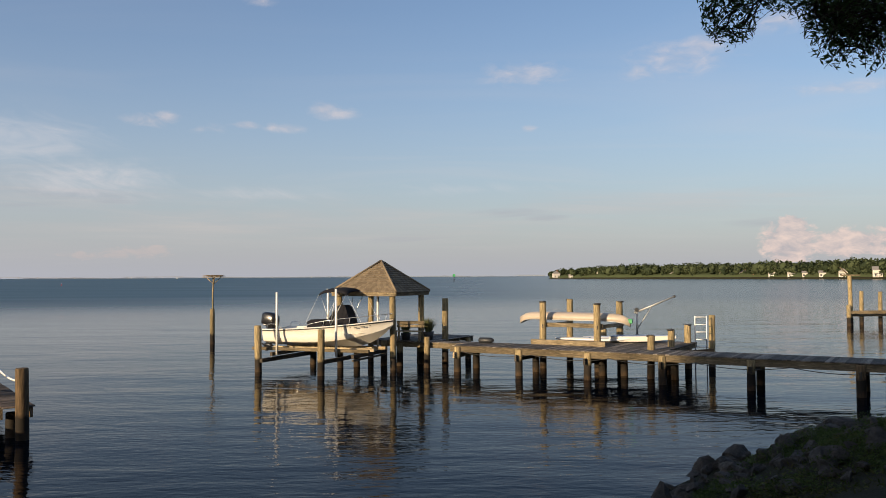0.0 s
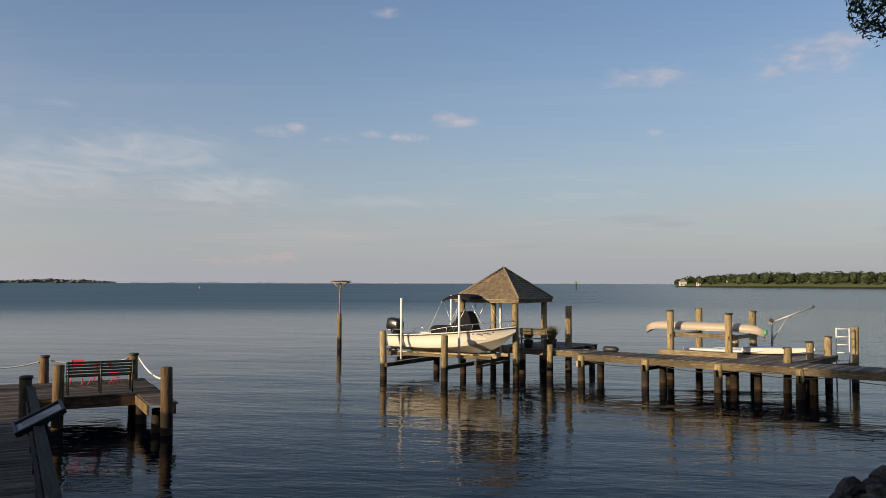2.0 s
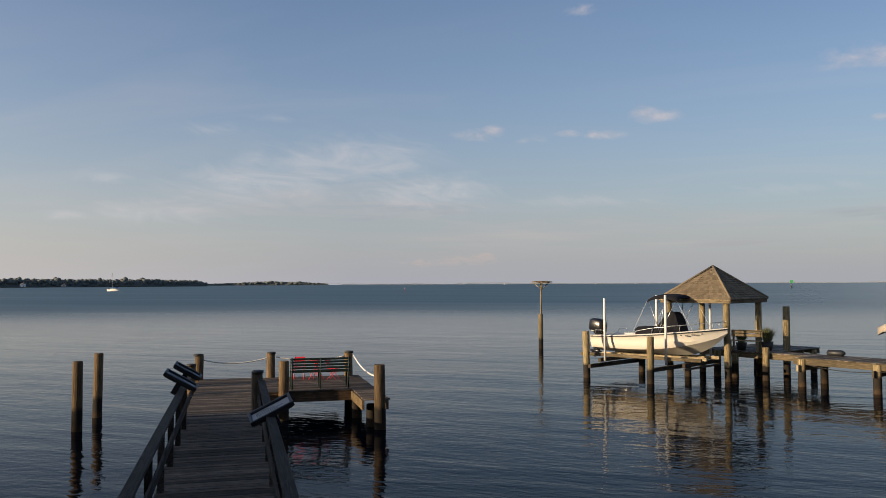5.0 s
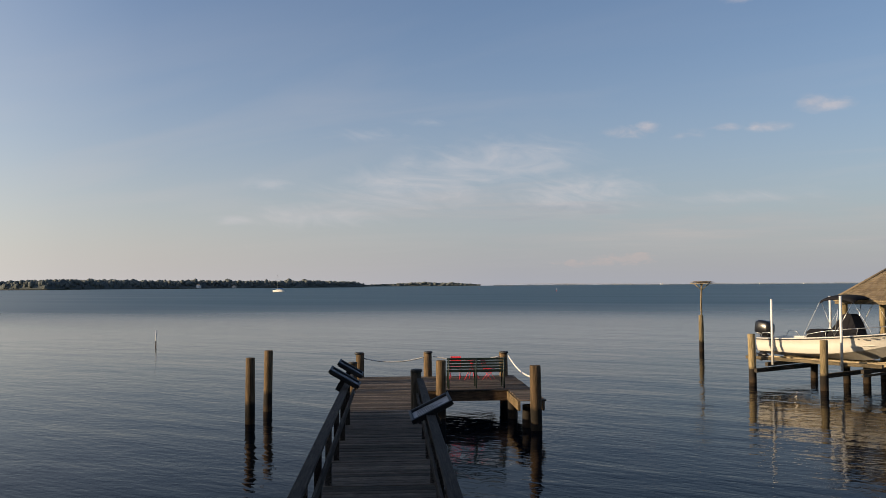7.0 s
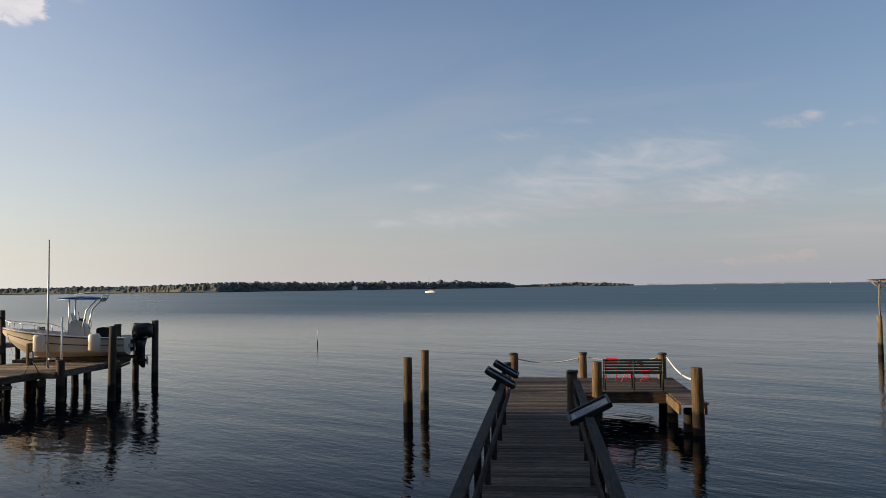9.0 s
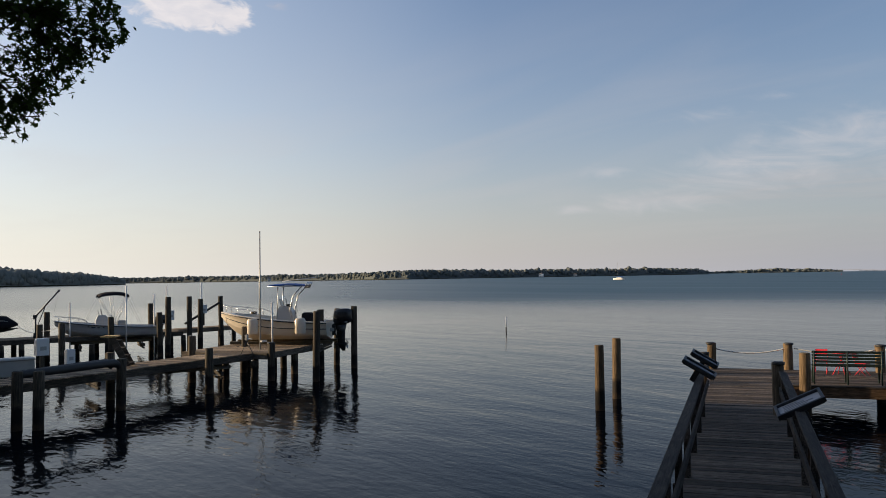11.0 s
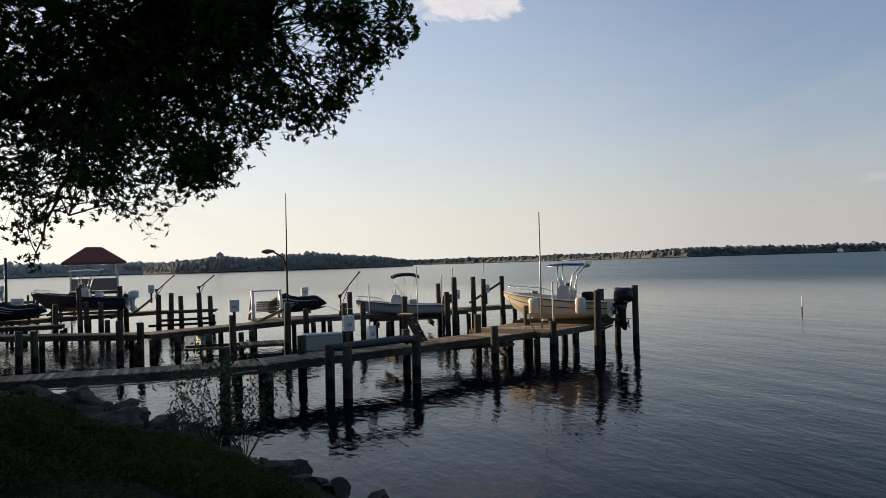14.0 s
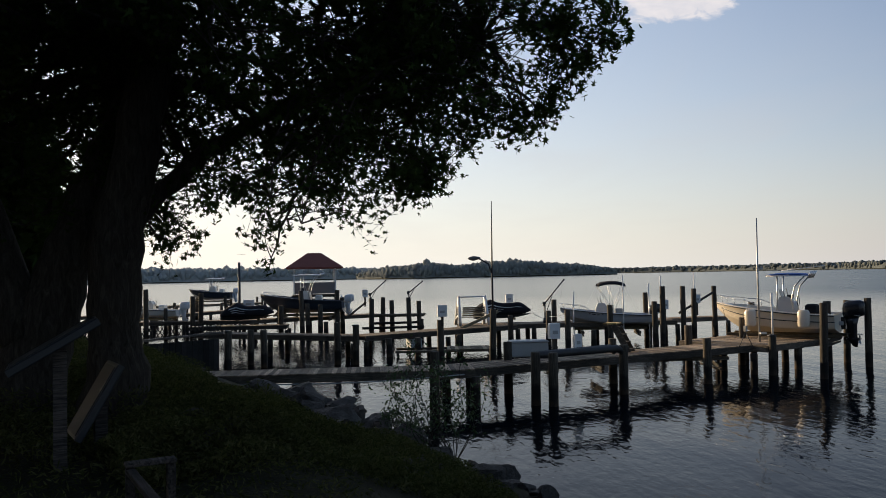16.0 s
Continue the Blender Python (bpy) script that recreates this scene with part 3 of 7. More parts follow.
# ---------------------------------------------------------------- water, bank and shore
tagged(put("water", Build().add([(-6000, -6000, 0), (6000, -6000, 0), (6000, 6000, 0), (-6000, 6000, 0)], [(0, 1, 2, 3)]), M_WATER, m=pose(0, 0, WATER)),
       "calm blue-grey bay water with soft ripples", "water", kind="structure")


def bank_height(s, along):
    """Ground height by the distance s landwards of the waterline."""
    if s < 0:
        return max(-1.5, WATER + s * 0.45)
    n = noise.noise((along * 0.35, s * 0.5, 0)) * 0.18
    return min(2.62 + 0.004 * s, WATER + 0.36 * s) + n * min(1, s) * (0.5 if s > 5 else 1)


def waterline(along):
    """How far out along U the waterline lies."""
    return 9.0 + (0.10 * max(0, -along - 10)) + 0.35 * math.sin(along * 0.5) + 0.95 * min(1, max(0, -along - 9) / 2.5) + (0.06 * max(0, along - 12)) + 0.8 * min(1, max(0, along - 9) / 3) + 0.7 * math.exp(-((along + 19.5) / 4.5) ** 2)


def bank_point(along, s):
    p = V * along + U * (waterline(along) - s)
    return p


g = Build()
alongs = [-220 + 4 * i for i in range(40)] + [-60 + 1.0 * i for i in range(121)] + [64 + 6 * i for i in range(20)]
depths = [-3, -1.5, -0.7, 0, 0.5, 1, 1.6, 2.2, 3, 3.8, 4.6, 5.4, 6.5, 8, 10, 13, 17, 22, 30, 45, 80, 150]
for a in alongs:
    for s in depths:
        p = bank_point(a, s)
        g.v.append((p.x, p.y, bank_height(s, a)))
for i in range(len(alongs) - 1):
    for j in range(len(depths) - 1):
        n = i * len(depths) + j
        g.f.append((n, n + 1, n + len(depths) + 1, n + len(depths)))
        g.soft.append(True)
tagged(put("ground", g, M_SOIL), "dark grassy bank sloping down to the water", "ground", kind="structure")


def on_bank(x, y):
    """Ground height at a place."""
    p = Vector((x, y))
    a = p.dot(V)
    return bank_height(waterline(a) - p.dot(U), a)


# ---------------------------------------------------------------- the pier from the bank
OWN = pose(-7.85, 9.14, 0, 0, 0, 36.0)       # x across the walkway from its one edge, y out over the water
own = thing("pier", OWN, "weathered grey plank pier with handrails and an end platform", "pier")
W1, DECK = 1.65, 1.5
for x in (0.06, W1 / 2, W1 - 0.06):
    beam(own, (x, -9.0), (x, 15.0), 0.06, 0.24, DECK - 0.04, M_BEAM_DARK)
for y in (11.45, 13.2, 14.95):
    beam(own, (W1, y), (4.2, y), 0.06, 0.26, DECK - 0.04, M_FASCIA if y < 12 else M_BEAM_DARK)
beam(own, (4.2, 9.35), (4.2, 15.0), 0.06, 0.24, DECK - 0.04, M_EDGE)
beam(own, (4.82, 9.35), (4.82, 15.0), 0.06, 0.24, DECK - 0.04, M_FASCIA)
for x, y in ((-0.05, 14.95), (W1 + 0.5, 15.05), (4.55, 14.75)):
    pile(own, x, y, 2.26, 0.135, M_PILE_BROWN, cap=True)
pile(own, -0.16, 13.2, 2.12, 0.13, M_PILE_BROWN, cap=True)
pile(own, 2.32, 11.33, 2.32, 0.14, M_PILE_BROWN)
pile(own, 4.62, 9.2, 2.35, 0.145, M_PILE_BROWN)
pile(own, 4.3, 11.2, 1.4, 0.14)
pile(own, 4.45, 9.75, 1.3, 0.14)
for y in (-5.5, -2.0, 1.5, 5.0, 8.6):
    for x in (-0.02, W1 + 0.02):
        pile(own, x, y, DECK - 0.3, 0.13, M_PILE_DARK)
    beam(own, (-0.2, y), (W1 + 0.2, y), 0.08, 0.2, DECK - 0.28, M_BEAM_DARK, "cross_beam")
pile(own, W1 - 0.12, 6.55, 2.55, 0.12, M_PILE_DARK, cap=True)
pile(own, -0.05, 7.6, 2.3, 0.11, M_PILE_DARK)
# handrails on square posts
for x, y1 in ((0.07, 7.6), (W1 - 0.05, 6.45)):
    k = -8.0
    while k < y1 - 0.4:
        put("rail_post", Build().box((0, 0, 0), (0.09, 0.09, 1.05), None, 0.008), M_RAIL, own, m=pose(x, k, DECK + 0.32))
        k += 1.75
    q = Build().box((0, 0, 0), (0.145, y1 + 8.2, 0.04), None, 0.008)
    put("handrail", q, M_RAIL, own, m=pose(x, (y1 - 8.2) / 2, 2.40 - 0.022, 0, 4 if x > 1 else -4, 0))
    for zz in (2.02,):
        q = Build().box((0, 0, 0), (0.04, y1 + 8.2, 0.13), None, 0.005)
        put("mid_rail", q, M_RAIL, own, m=pose(x + (0.06 if x < 1 else -0.06), (y1 - 8.2) / 2, zz))
# ropes between the end posts
line_rope(own, (0.1, 14.95, 2.1), (W1 + 0.45, 15.0, 2.14), 0.14, 0.02, M_ROPE)
line_rope(own, (W1 + 0.65, 15.0, 2.14), (4.45, 14.75, 2.14), 0.12, 0.02, M_ROPE)
line_rope(own, (4.68, 14.65, 2.16), (4.70, 9.35, 2.06), 0.2, 0.026, M_PVC)
line_rope(own, (0.12, 7.5, 2.3), (0.16, 7.3, 1.98), 0.10, 0.010, M_ROPE)
boards(own, 0, W1, -9.0, 9.25, DECK)
boards(own, 0, W1, 9.25, 15.05, DECK + 0.004)
boards(own, W1 + 0.005, 4.22, 11.4, 15.0, DECK + 0.003, across=True)
boards(own, 4.225, 4.86, 9.3, 15.0, DECK + 0.002)


def reader_sign(name, m, label, w=0.62, h=0.42):
    """A tilted display case: a dark frame and tray, a faded sheet with bars for the print, and a bracket below."""
    t = thing(name, m, label, "sign", "display signs on the pier rails")
    q = Build()
    for x, y, sx, sy in ((0, h / 2, w, 0.045), (0, -h / 2, w, 0.045), (w / 2, 0, 0.045, h + 0.045), (-w / 2, 0, 0.045, h + 0.045)):
        q.box((x, y, 0.01), (sx, sy, 0.075), None, 0.006)
    put("case_rim", q, M_FRAME, t)
    put("back_tray", Build().box((0, 0, -0.03), (w - 0.02, h - 0.02, 0.04), None, 0.004), M_FRAME, t)
    sh = put("sheet", Build().box((0, 0, 0), (w - 0.05, h - 0.05, 0.012)), M_PAPER, t, "faded pale printed sheet")
    q = Build()
    rng = random.Random(name + str(round(m.translation.x, 2)))
    for i in range(5):
        ln = rng.uniform(0.25, 0.7) * w
        q.box((-w * 0.36 + ln / 2, h * 0.30 - i * h * 0.14, 0.009), (ln, h * 0.05, 0.006))
    put("print_bars", q, M_PRINT, sh)
    put("bracket", Build().box((0, 0, -0.16), (0.10, 0.10, 0.26), None, 0.008), M_FRAME, t)
    return t


reader_sign("display_sign", OWN @ pose(W1 - 0.04, 1.55, 2.47, 0, 0, 0) @ pose(0, 0, 0, 0, -26, 0) @ pose(0, 0, 0, 12, 0, 0),
            "tilted dark framed display sign with a faded pale sheet", 0.66, 0.40)
reader_sign("display_sign", OWN @ pose(0.07, 4.9, 2.60, 0, 30, 0) @ pose(0, 0, 0, 8, 0, 0), "dark framed display sign tilted on the pier rail", 0.62, 0.30)
reader_sign("display_sign", OWN @ pose(0.12, 6.2, 2.64, 0, 30, 0) @ pose(0, 0, 0, 8, 0, 0), "second dark framed display sign behind the first", 0.54, 0.28)

# slatted bench, seen from its back, on the end platform
bench = thing("bench", OWN @ pose(3.36, 11.85, DECK + 0.005, 0, 0, 0), "dark green slatted bench facing the open water", "bench")
for x in (-0.78, 0.0, 0.78):
    q = Build().tube([(x, -0.12, 0), (x, -0.08, 0.42), (x, -0.16, 0.86)], 0.022, 8)
    q.tube([(x, 0.40, 0), (x, 0.38, 0.42), (x, -0.08, 0.43)], 0.022, 8)
    put("leg_frame", q, M_GREENSEAT, bench)
for i in range(5):
    put("back_slat", Build().box((0, 0, 0), (1.66, 0.022, 0.062), None, 0.005), M_GREENSEAT, bench, m=pose(0, -0.10 - 0.014 * i, 0.50 + 0.082 * i, 10, 0, 0))
for i in range(5):
    put("seat_slat", Build().box((0, 0, 0), (1.66, 0.068, 0.022), None, 0.005), M_GREENSEAT, bench, m=pose(0, 0.0 + 0.088 * i, 0.455))


def folding_chair(m, label):
    t = thing("folding_chair", m, label, "chair", "red folding chairs")
    for x in (-0.19, 0.19):
        put("leg", Build().tube([(x, -0.2, 0), (x, 0.22, 0.46)], 0.011, 6), M_RED, t)
        put("leg", Build().tube([(x, 0.22, 0), (x, -0.16, 0.46), (x, -0.26, 0.84)], 0.011, 6), M_RED, t)
    put("seat", Build().box((0, 0.03, 0.455), (0.40, 0.38, 0.025), None, 0.01), M_RED, t)
    put("backrest", Build().box((0, 0, 0), (0.40, 0.02, 0.20), None, 0.008), M_RED, t, m=pose(0, -0.245, 0.74, 14, 0, 0))
    return t


folding_chair(OWN @ pose(2.95, 14.2, DECK + 0.005, 0, 0, 170) @ Matrix.Scale(0.80, 4), "bright red folding chair behind the bench")
folding_chair(OWN @ pose(3.95, 13.9, DECK + 0.005, 0, 0, -120) @ Matrix.Scale(0.74, 4), "bright red folding chair beside a small table")
tb = thing("folding_table", OWN @ pose(3.45, 14.0, DECK + 0.005, 0, 0, 15), "small round red folding table on the platform", "table")
put("tabletop", Build().tube([(0, 0, 0.60), (0, 0, 0.615)], 0.28, 20), M_RED, tb)
for a in (0, 90, 180, 270):
    c, s = math.cos(radians(a)), math.sin(radians(a))
    put("leg", Build().tube([(0.24 * c, 0.24 * s, 0), (-0.1 * c, -0.1 * s, 0.60)], 0.011, 6), M_RED, tb)

for x, y, top in ((-16.54, 16.36, 2.48), (-17.75, 18.24, 2.5)):
    tagged(put("mooring_post", pile_build(top, 0.128), M_PILE_BROWN, m=pose(x, y, 0)), "round timber mooring pile standing in the water", "piling", "mooring posts")

# ---------------------------------------------------------------- the pier with the pavilion and the boat lift
kept = made()
RP = pose(0.36, 35.4, 0, 0, 0, -31.2)       # x along the walkway towards the shore, y away
rp = thing("pier", RP, "long weathered plank pier on round pilings", "pier")
W2 = 1.9
RQ = pose(0.36, 35.4, 0, 0, 0, -33.87)       # the square deck and its rack stand a little askew to the walkway


def sq(x, y):
    """A place on the square deck in the walkway's axes."""
    return (0.9989 * x + 0.0466 * y, -0.0466 * x + 0.9989 * y)


for y in (0.05, W2 / 2, W2 - 0.05):
    beam(rp, (-0.1, y), (26.0, y), 0.07, 0.24, DECK - 0.04, M_BEAM if y < 1 else M_BEAM_DARK)
for x in (0.25, 3.1, 6.0, 8.9, 12.0, 15.4, 19.0, 22.5):
    for y in (0.02, W2 - 0.25):
        # pilings at the shaded shore end get their shade as a darker brown
        pile(rp, x, y, DECK - 0.08 if x > 1 else 1.42, 0.15, M_PILE if x < 14 else M_PILE_BROWN)
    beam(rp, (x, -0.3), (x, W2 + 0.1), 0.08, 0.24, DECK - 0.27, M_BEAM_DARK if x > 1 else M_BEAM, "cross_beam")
for i in range(5):
    line_rope(rp, (0.5 + i * 3.2, -0.06, 1.25), (3.7 + i * 3.2, -0.06, 1.25), 0.14, 0.014, M_DARKROPE, "cable")
# the wider deck at the end, under the pavilion
for y in (0.95, 2.4, 3.9, 5.2):
    beam(rp, (-5.0, y), (-1.9, y), 0.07, 0.22, DECK - 0.04, M_BEAM)
for y in (0.95, 1.85):
    beam(rp, (-1.9, y), (-0.1, y), 0.07, 0.22, DECK - 0.04, M_BEAM)
pile(rp, -1.7, 0.7, 1.72, 0.14)
pile(rp, *sq(-2.13, 2.67), 3.35, 0.15)
pile(rp, -3.2, 0.8, 1.36, 0.15)
pile(rp, -3.9, 0.55, 1.5, 0.15)
pile(rp, -2.0, 4.9, 1.4, 0.14)
pile(rp, -4.6, 4.6, 1.4, 0.14)
# the square deck with the boat rack
for y in (W2 + 0.6, 3.6, 5.0, 6.1):
    beam(rp, (2.6, y), (8.5, y), 0.07, 0.22, DECK - 0.04, M_BEAM_DARK)
beam(rp, (8.55, W2), (8.55, 6.2), 0.07, 0.24, DECK - 0.0, M_BEAM)
beam(rp, (2.7, W2 + 0.16), (6.0, W2 + 0.16), 0.12, 0.2, DECK + 0.2, M_BEAM, "kerb_beam")
for x, y, top in ((2.68, 3.1, 3.26), (5.25, 3.05, 3.2), (2.7, 5.75, 3.28), (5.15, 5.8, 3.22)):
    pile(rp, *sq(x, y), top, 0.15, cap=True)
for x, y, top in ((7.9, 1.95, 2.04), (8.15, 3.6, 2.18), (8.1, 6.0, 2.25), (4.2, 6.1, 1.95), (6.7, 2.3, 1.3), (7.2, 6.1, 1.4)):
    pile(rp, *sq(x, y), top, 0.145, cap=top > 1.9)
pile(rp, *sq(8.75, 7.2), 2.62, 0.14)
for x in (2.72, 5.25):
    beam(rp, sq(x, 2.9), sq(x, 5.9), 0.07, 0.15, 2.30, M_BEAM, "rack_arm")
beam(rp, sq(2.6, 3.24), sq(5.4, 3.24), 0.07, 0.18, 2.36, M_BEAM, "rack_beam")
boards(rp, 0, 26.0, 0, W2, DECK, across=False)
boards(rp, -5.0, -1.9, 0.9, 5.3, DECK + 0.003, across=False)
boards(rp, -1.895, -0.005, 0.9, 1.9, DECK + 0.003, across=False)
boards(rp, 2.75, 8.65, W2 + 0.005, 6.0, DECK + 0.004, across=False)
beam(rp, (8.7, 2.2), (9.7, 4.4), 0.06, 0.2, 1.4, M_BEAM_DARK)

# the canoe lies keel up on the rack
canoe = thing("canoe", RQ @ pose(3.72, 3.95, 2.47, 0, 0, -92), "tan canoe lying keel up on a timber rack", "canoe")
rings = []
for i in range(19):
    f = -1 + 2 * i / 18
    half = 0.43 * max(0.02, 1 - abs(f) ** 2.6) ** 0.7
    droop = 0.22 * abs(f) ** 9
    hgt = 0.33 - 0.03 * abs(f) ** 3
    ring = []
    for k in range(9):
        a = math.pi * k / 8
        ring.append((half * math.cos(a), f * 2.65, -droop + hgt * math.sin(a) ** 0.7))
    for k in range(8, -1, -1):
        a = math.pi * k / 8
        ring.append(((half - 0.015) * math.cos(a) if half > 0.03 else 0.004 * math.cos(a), f * 2.62, -droop + (hgt - 0.02) * math.sin(a) ** 0.7))
    rings.append(ring)
put("canoe_hull", Build().loft(rings), M_CANOE, canoe)
for sx in (-1, 1):
    put("gunwale", Build().tube([(sx * 0.43 * max(0.02, 1 - abs(-1 + i / 9) ** 2.6) ** 0.7, (-1 + i / 9) * 2.65, -0.22 * abs(-1 + i / 9) ** 9) for i in range(19)], 0.018, 6), M_ALU, canoe)
put("end_cap", Build().box((0, 2.6, 0.0), (0.10, 0.28, 0.20), None, 0.03), M_GREEN, canoe, "green plastic end cap")
for y in (-1.3, 0, 1.3):
    put("strap", Build().tube([(0.02, y, -0.02), (0.0, y, -0.34)], 0.008, 5), M_DARKROPE, canoe)


def sailboard(m, label, ln=3.6, w=0.62, mat=None):
    rings = []
    for i in range(13):
        f = -1 + 2 * i / 12
        half = w / 2 * max(0.03, 1 - abs(f) ** 3.2) ** 0.6
        rings.append(oval(0, 0.09 + 0.12 * max(0, f) ** 3, half, 0.075 * (0.35 + 0.65 * max(0.02, 1 - abs(f) ** 4)), f * ln / 2, 12))
    t = thing("sailboard", m, label, "sailboard", "boards stored on the deck")
    put("board_hull", Build().loft(rings), mat or M_BOARD, t)
    put("foot_pad", Build().box((0, -0.6, 0.168), (w * 0.5, 0.8, 0.02), None, 0.008), M_BLUEDECK, t, "pale blue foot pad")
    return t


sailboard(RQ @ pose(4.5, 4.45, DECK + 0.02, 0, 0, -84), "white sailboard lying flat on the pier deck")
sailboard(RQ @ pose(5.2, 5.3, DECK + 0.02, 0, 0, -96), "white sailboard with a pale blue pad", 3.4)
sb = thing("sailing_dinghy", RQ @ pose(6.5, 5.0, DECK + 0.02, 0, 0, -80) @ Matrix.Scale(0.8, 4), "small flat white sailing dinghy stored on deck", "dinghy")
rings = []
for i in range(11):
    f = i / 10
    half = 0.62 * (1 - f ** 2.4 * 0.85)
    rings.append([(-half, f * 3.4 - 1.7, 0.30 + 0.1 * f), (-half * 0.8, f * 3.4 - 1.7, 0.05 + 0.22 * f ** 3), (0, f * 3.4 - 1.7, 0.0 + 0.25 * f ** 3), (half * 0.8, f * 3.4 - 1.7, 0.05 + 0.22 * f ** 3), (half, f * 3.4 - 1.7, 0.30 + 0.1 * f)])
put("dinghy_hull", Build().loft(rings, smooth=False), M_GELCOAT, sb)
put("dinghy_deck", Build().loft([[(-r[0][0], r[0][1], r[0][2] + 0.004), (r[0][0], r[0][1], r[0][2] + 0.004), (r[0][0], r[0][1], r[0][2] + 0.03), (-r[0][0], r[0][1], r[0][2] + 0.03)] for r in rings], smooth=False), M_BLUEDECK, sb, "pale blue deck")


def davit(m, label, reach=1.6, rise=0.9, h=0.75, mat=None):
    t = thing("davit_crane", m, label, "davit", "davit cranes")
    mat = mat or M_ALU
    put("socket", Build().tube([(0, 0, 0), (0, 0, 0.28)], [0.12, 0.10], 12), M_DARKROPE, t)
    put("mast", Build().rod((0, 0, 0.1), (0, 0, h + 0.15), 0.045, seg=10), mat, t)
    put("arm", Build().rod((-0.12, 0, h + 0.02), (reach, 0, h + rise), 0.045, 0.035), mat, t)
    put("brace", Build().rod((0.02, 0, h * 0.45), (reach * 0.4, 0, h + rise * 0.42), 0.022), mat, t)
    w = put("winch", Build().tube([(-0.02, -0.09, h + 0.16), (-0.02, 0.09, h + 0.16)], 0.09, 12), M_FRAME, t)
    put("winch_handle", Build().tube([(-0.02, 0.09, h + 0.16), (-0.02, 0.13, h + 0.16), (-0.16, 0.13, h + 0.1)], 0.012, 6), M_STEEL, w)
    put("pulley", Build().tube([(reach, -0.03, h + rise), (reach, 0.03, h + rise)], 0.06, 10), M_FRAME, t)
    put("hook_line", Build().tube([(reach, 0, h + rise), (reach * 0.8, 0.0, h + 0.35)], 0.006, 5), M_DARKROPE, t)
    return t


davit(RQ @ pose(5.85, 6.0, DECK, 0, 0, 20), "grey davit crane with a raised arm on the deck", 1.6, 0.75, 1.2)

lad = thing("swim_ladder", RQ @ pose(8.5, 6.5, 0.12, 0, 0, 25), "white aluminium swim ladder fixed above the pier", "ladder")
for x in (-0.24, 0.24):
    put("side_rail", Build().tube([(x, 0, 0.2), (x, 0, 2.46), (x, 0.02, 2.5)], 0.026, 8), M_WHITE, lad)
for i in range(5):
    put("rung", Build().rod((-0.24, 0, 2.46 - 0.32 * i), (0.24, 0, 2.46 - 0.32 * i), 0.022), M_WHITE, lad)

# pavilion
PAV = pose(-2.14, 36.0, 0, 0, 0, -25.0)      # x towards the shore side, y away; its near post at the origin
pav = thing("pavilion", PAV, "open square pavilion with a cedar shingle hip roof", "pavilion")
PS, EAVE, APEX = 2.65, 3.70, 5.06
for x, y in ((0, 0), (-PS, 0), (0, PS), (-PS, PS)):
    pile(pav, x, y, EAVE - 0.03, 0.135)
o = 0.26
x0, x1, y0, y1 = -PS - o, o, -o, PS + o
for a, b in (((x0, y0), (x1, y0)), ((x1, y0), (x1, y1)), ((x1, y1), (x0, y1)), ((x0, y1), (x0, y0))):
    beam(pav, a, b, 0.05, 0.15, EAVE + 0.0, M_BEAM, "fascia")
cx, cy = (x0 + x1) / 2, (y0 + y1) / 2
corner = [Vector((x0 - .05, y0 - .05, EAVE)), Vector((x1 + .05, y0 - .05, EAVE)), Vector((x1 + .05, y1 + .05, EAVE)), Vector((x0 - .05, y1 + .05, EAVE))]
apex = Vector((cx, cy, APEX))
rng = random.Random(5)
for k in range(4):
    a, b = corner[k], corner[(k + 1) % 4]
    nrm = (b - a).cross(apex - a).normalized()
    q = Build()
    rows = 15
    for i in range(rows):
        f0, f1 = i / rows, min(1, (i + 1.25) / rows)
        l0, r0, l1, r1 = a.lerp(apex, f0), b.lerp(apex, f0), a.lerp(apex, f1), b.lerp(apex, f1)
        x = -rng.uniform(0, 0.15)
        ln = (r0 - l0).length
        while x < ln:
            w = rng.uniform(0.10, 0.2)
            t0, t1 = max(0, x / ln), min(1, (x + w - 0.008) / ln)
            if t1 > t0 + 0.001:
                lift = nrm * (0.035 + rng.uniform(0, 0.012))
                drop = (l0 - l1).normalized() * rng.uniform(0, 0.02)
                p = [l0.lerp(r0, t0) + lift + drop, l0.lerp(r0, t1) + lift + drop, l1.lerp(r1, t1) + nrm * 0.008, l1.lerp(r1, t0) + nrm * 0.008]
                p += [p[0] - nrm * 0.02, p[1] - nrm * 0.02]
                q.add(p, [(0, 1, 2, 3), (4, 5, 1, 0)])
            x += w
    tagged(put("roof_shingles", q, M_SHINGLE, pav), kind="stuff")
    q = Build().add([a, b, apex, a - Vector((0, 0, .03)), b - Vector((0, 0, .03)), apex - Vector((0, 0, .05))], [(0, 1, 2), (5, 4, 3), (0, 3, 4, 1)])
    put("roof_sheathing", q, M_BEAM, pav)
    put("hip_cap", Build().tube([a + Vector((0, 0, 0.05)), apex + Vector((0, 0, 0.05))], 0.05, 6), M_SHINGLE, pav)
tb = thing("picnic_bench", PAV @ pose(-0.1, 1.6, DECK + 0.004, 0, 0, 8), "wooden bench seat standing under the pavilion", "bench")
for i in range(3):
    put("seat_slat", Build().box((0, -0.14 + 0.15 * i, 0.45), (1.3, 0.13, 0.035), None, 0.005), M_BEAM, tb)
for i in range(2):
    put("back_slat", Build().box((0, 0.28, 0.66 + 0.16 * i), (1.3, 0.035, 0.13), None, 0.005), M_BEAM, tb)
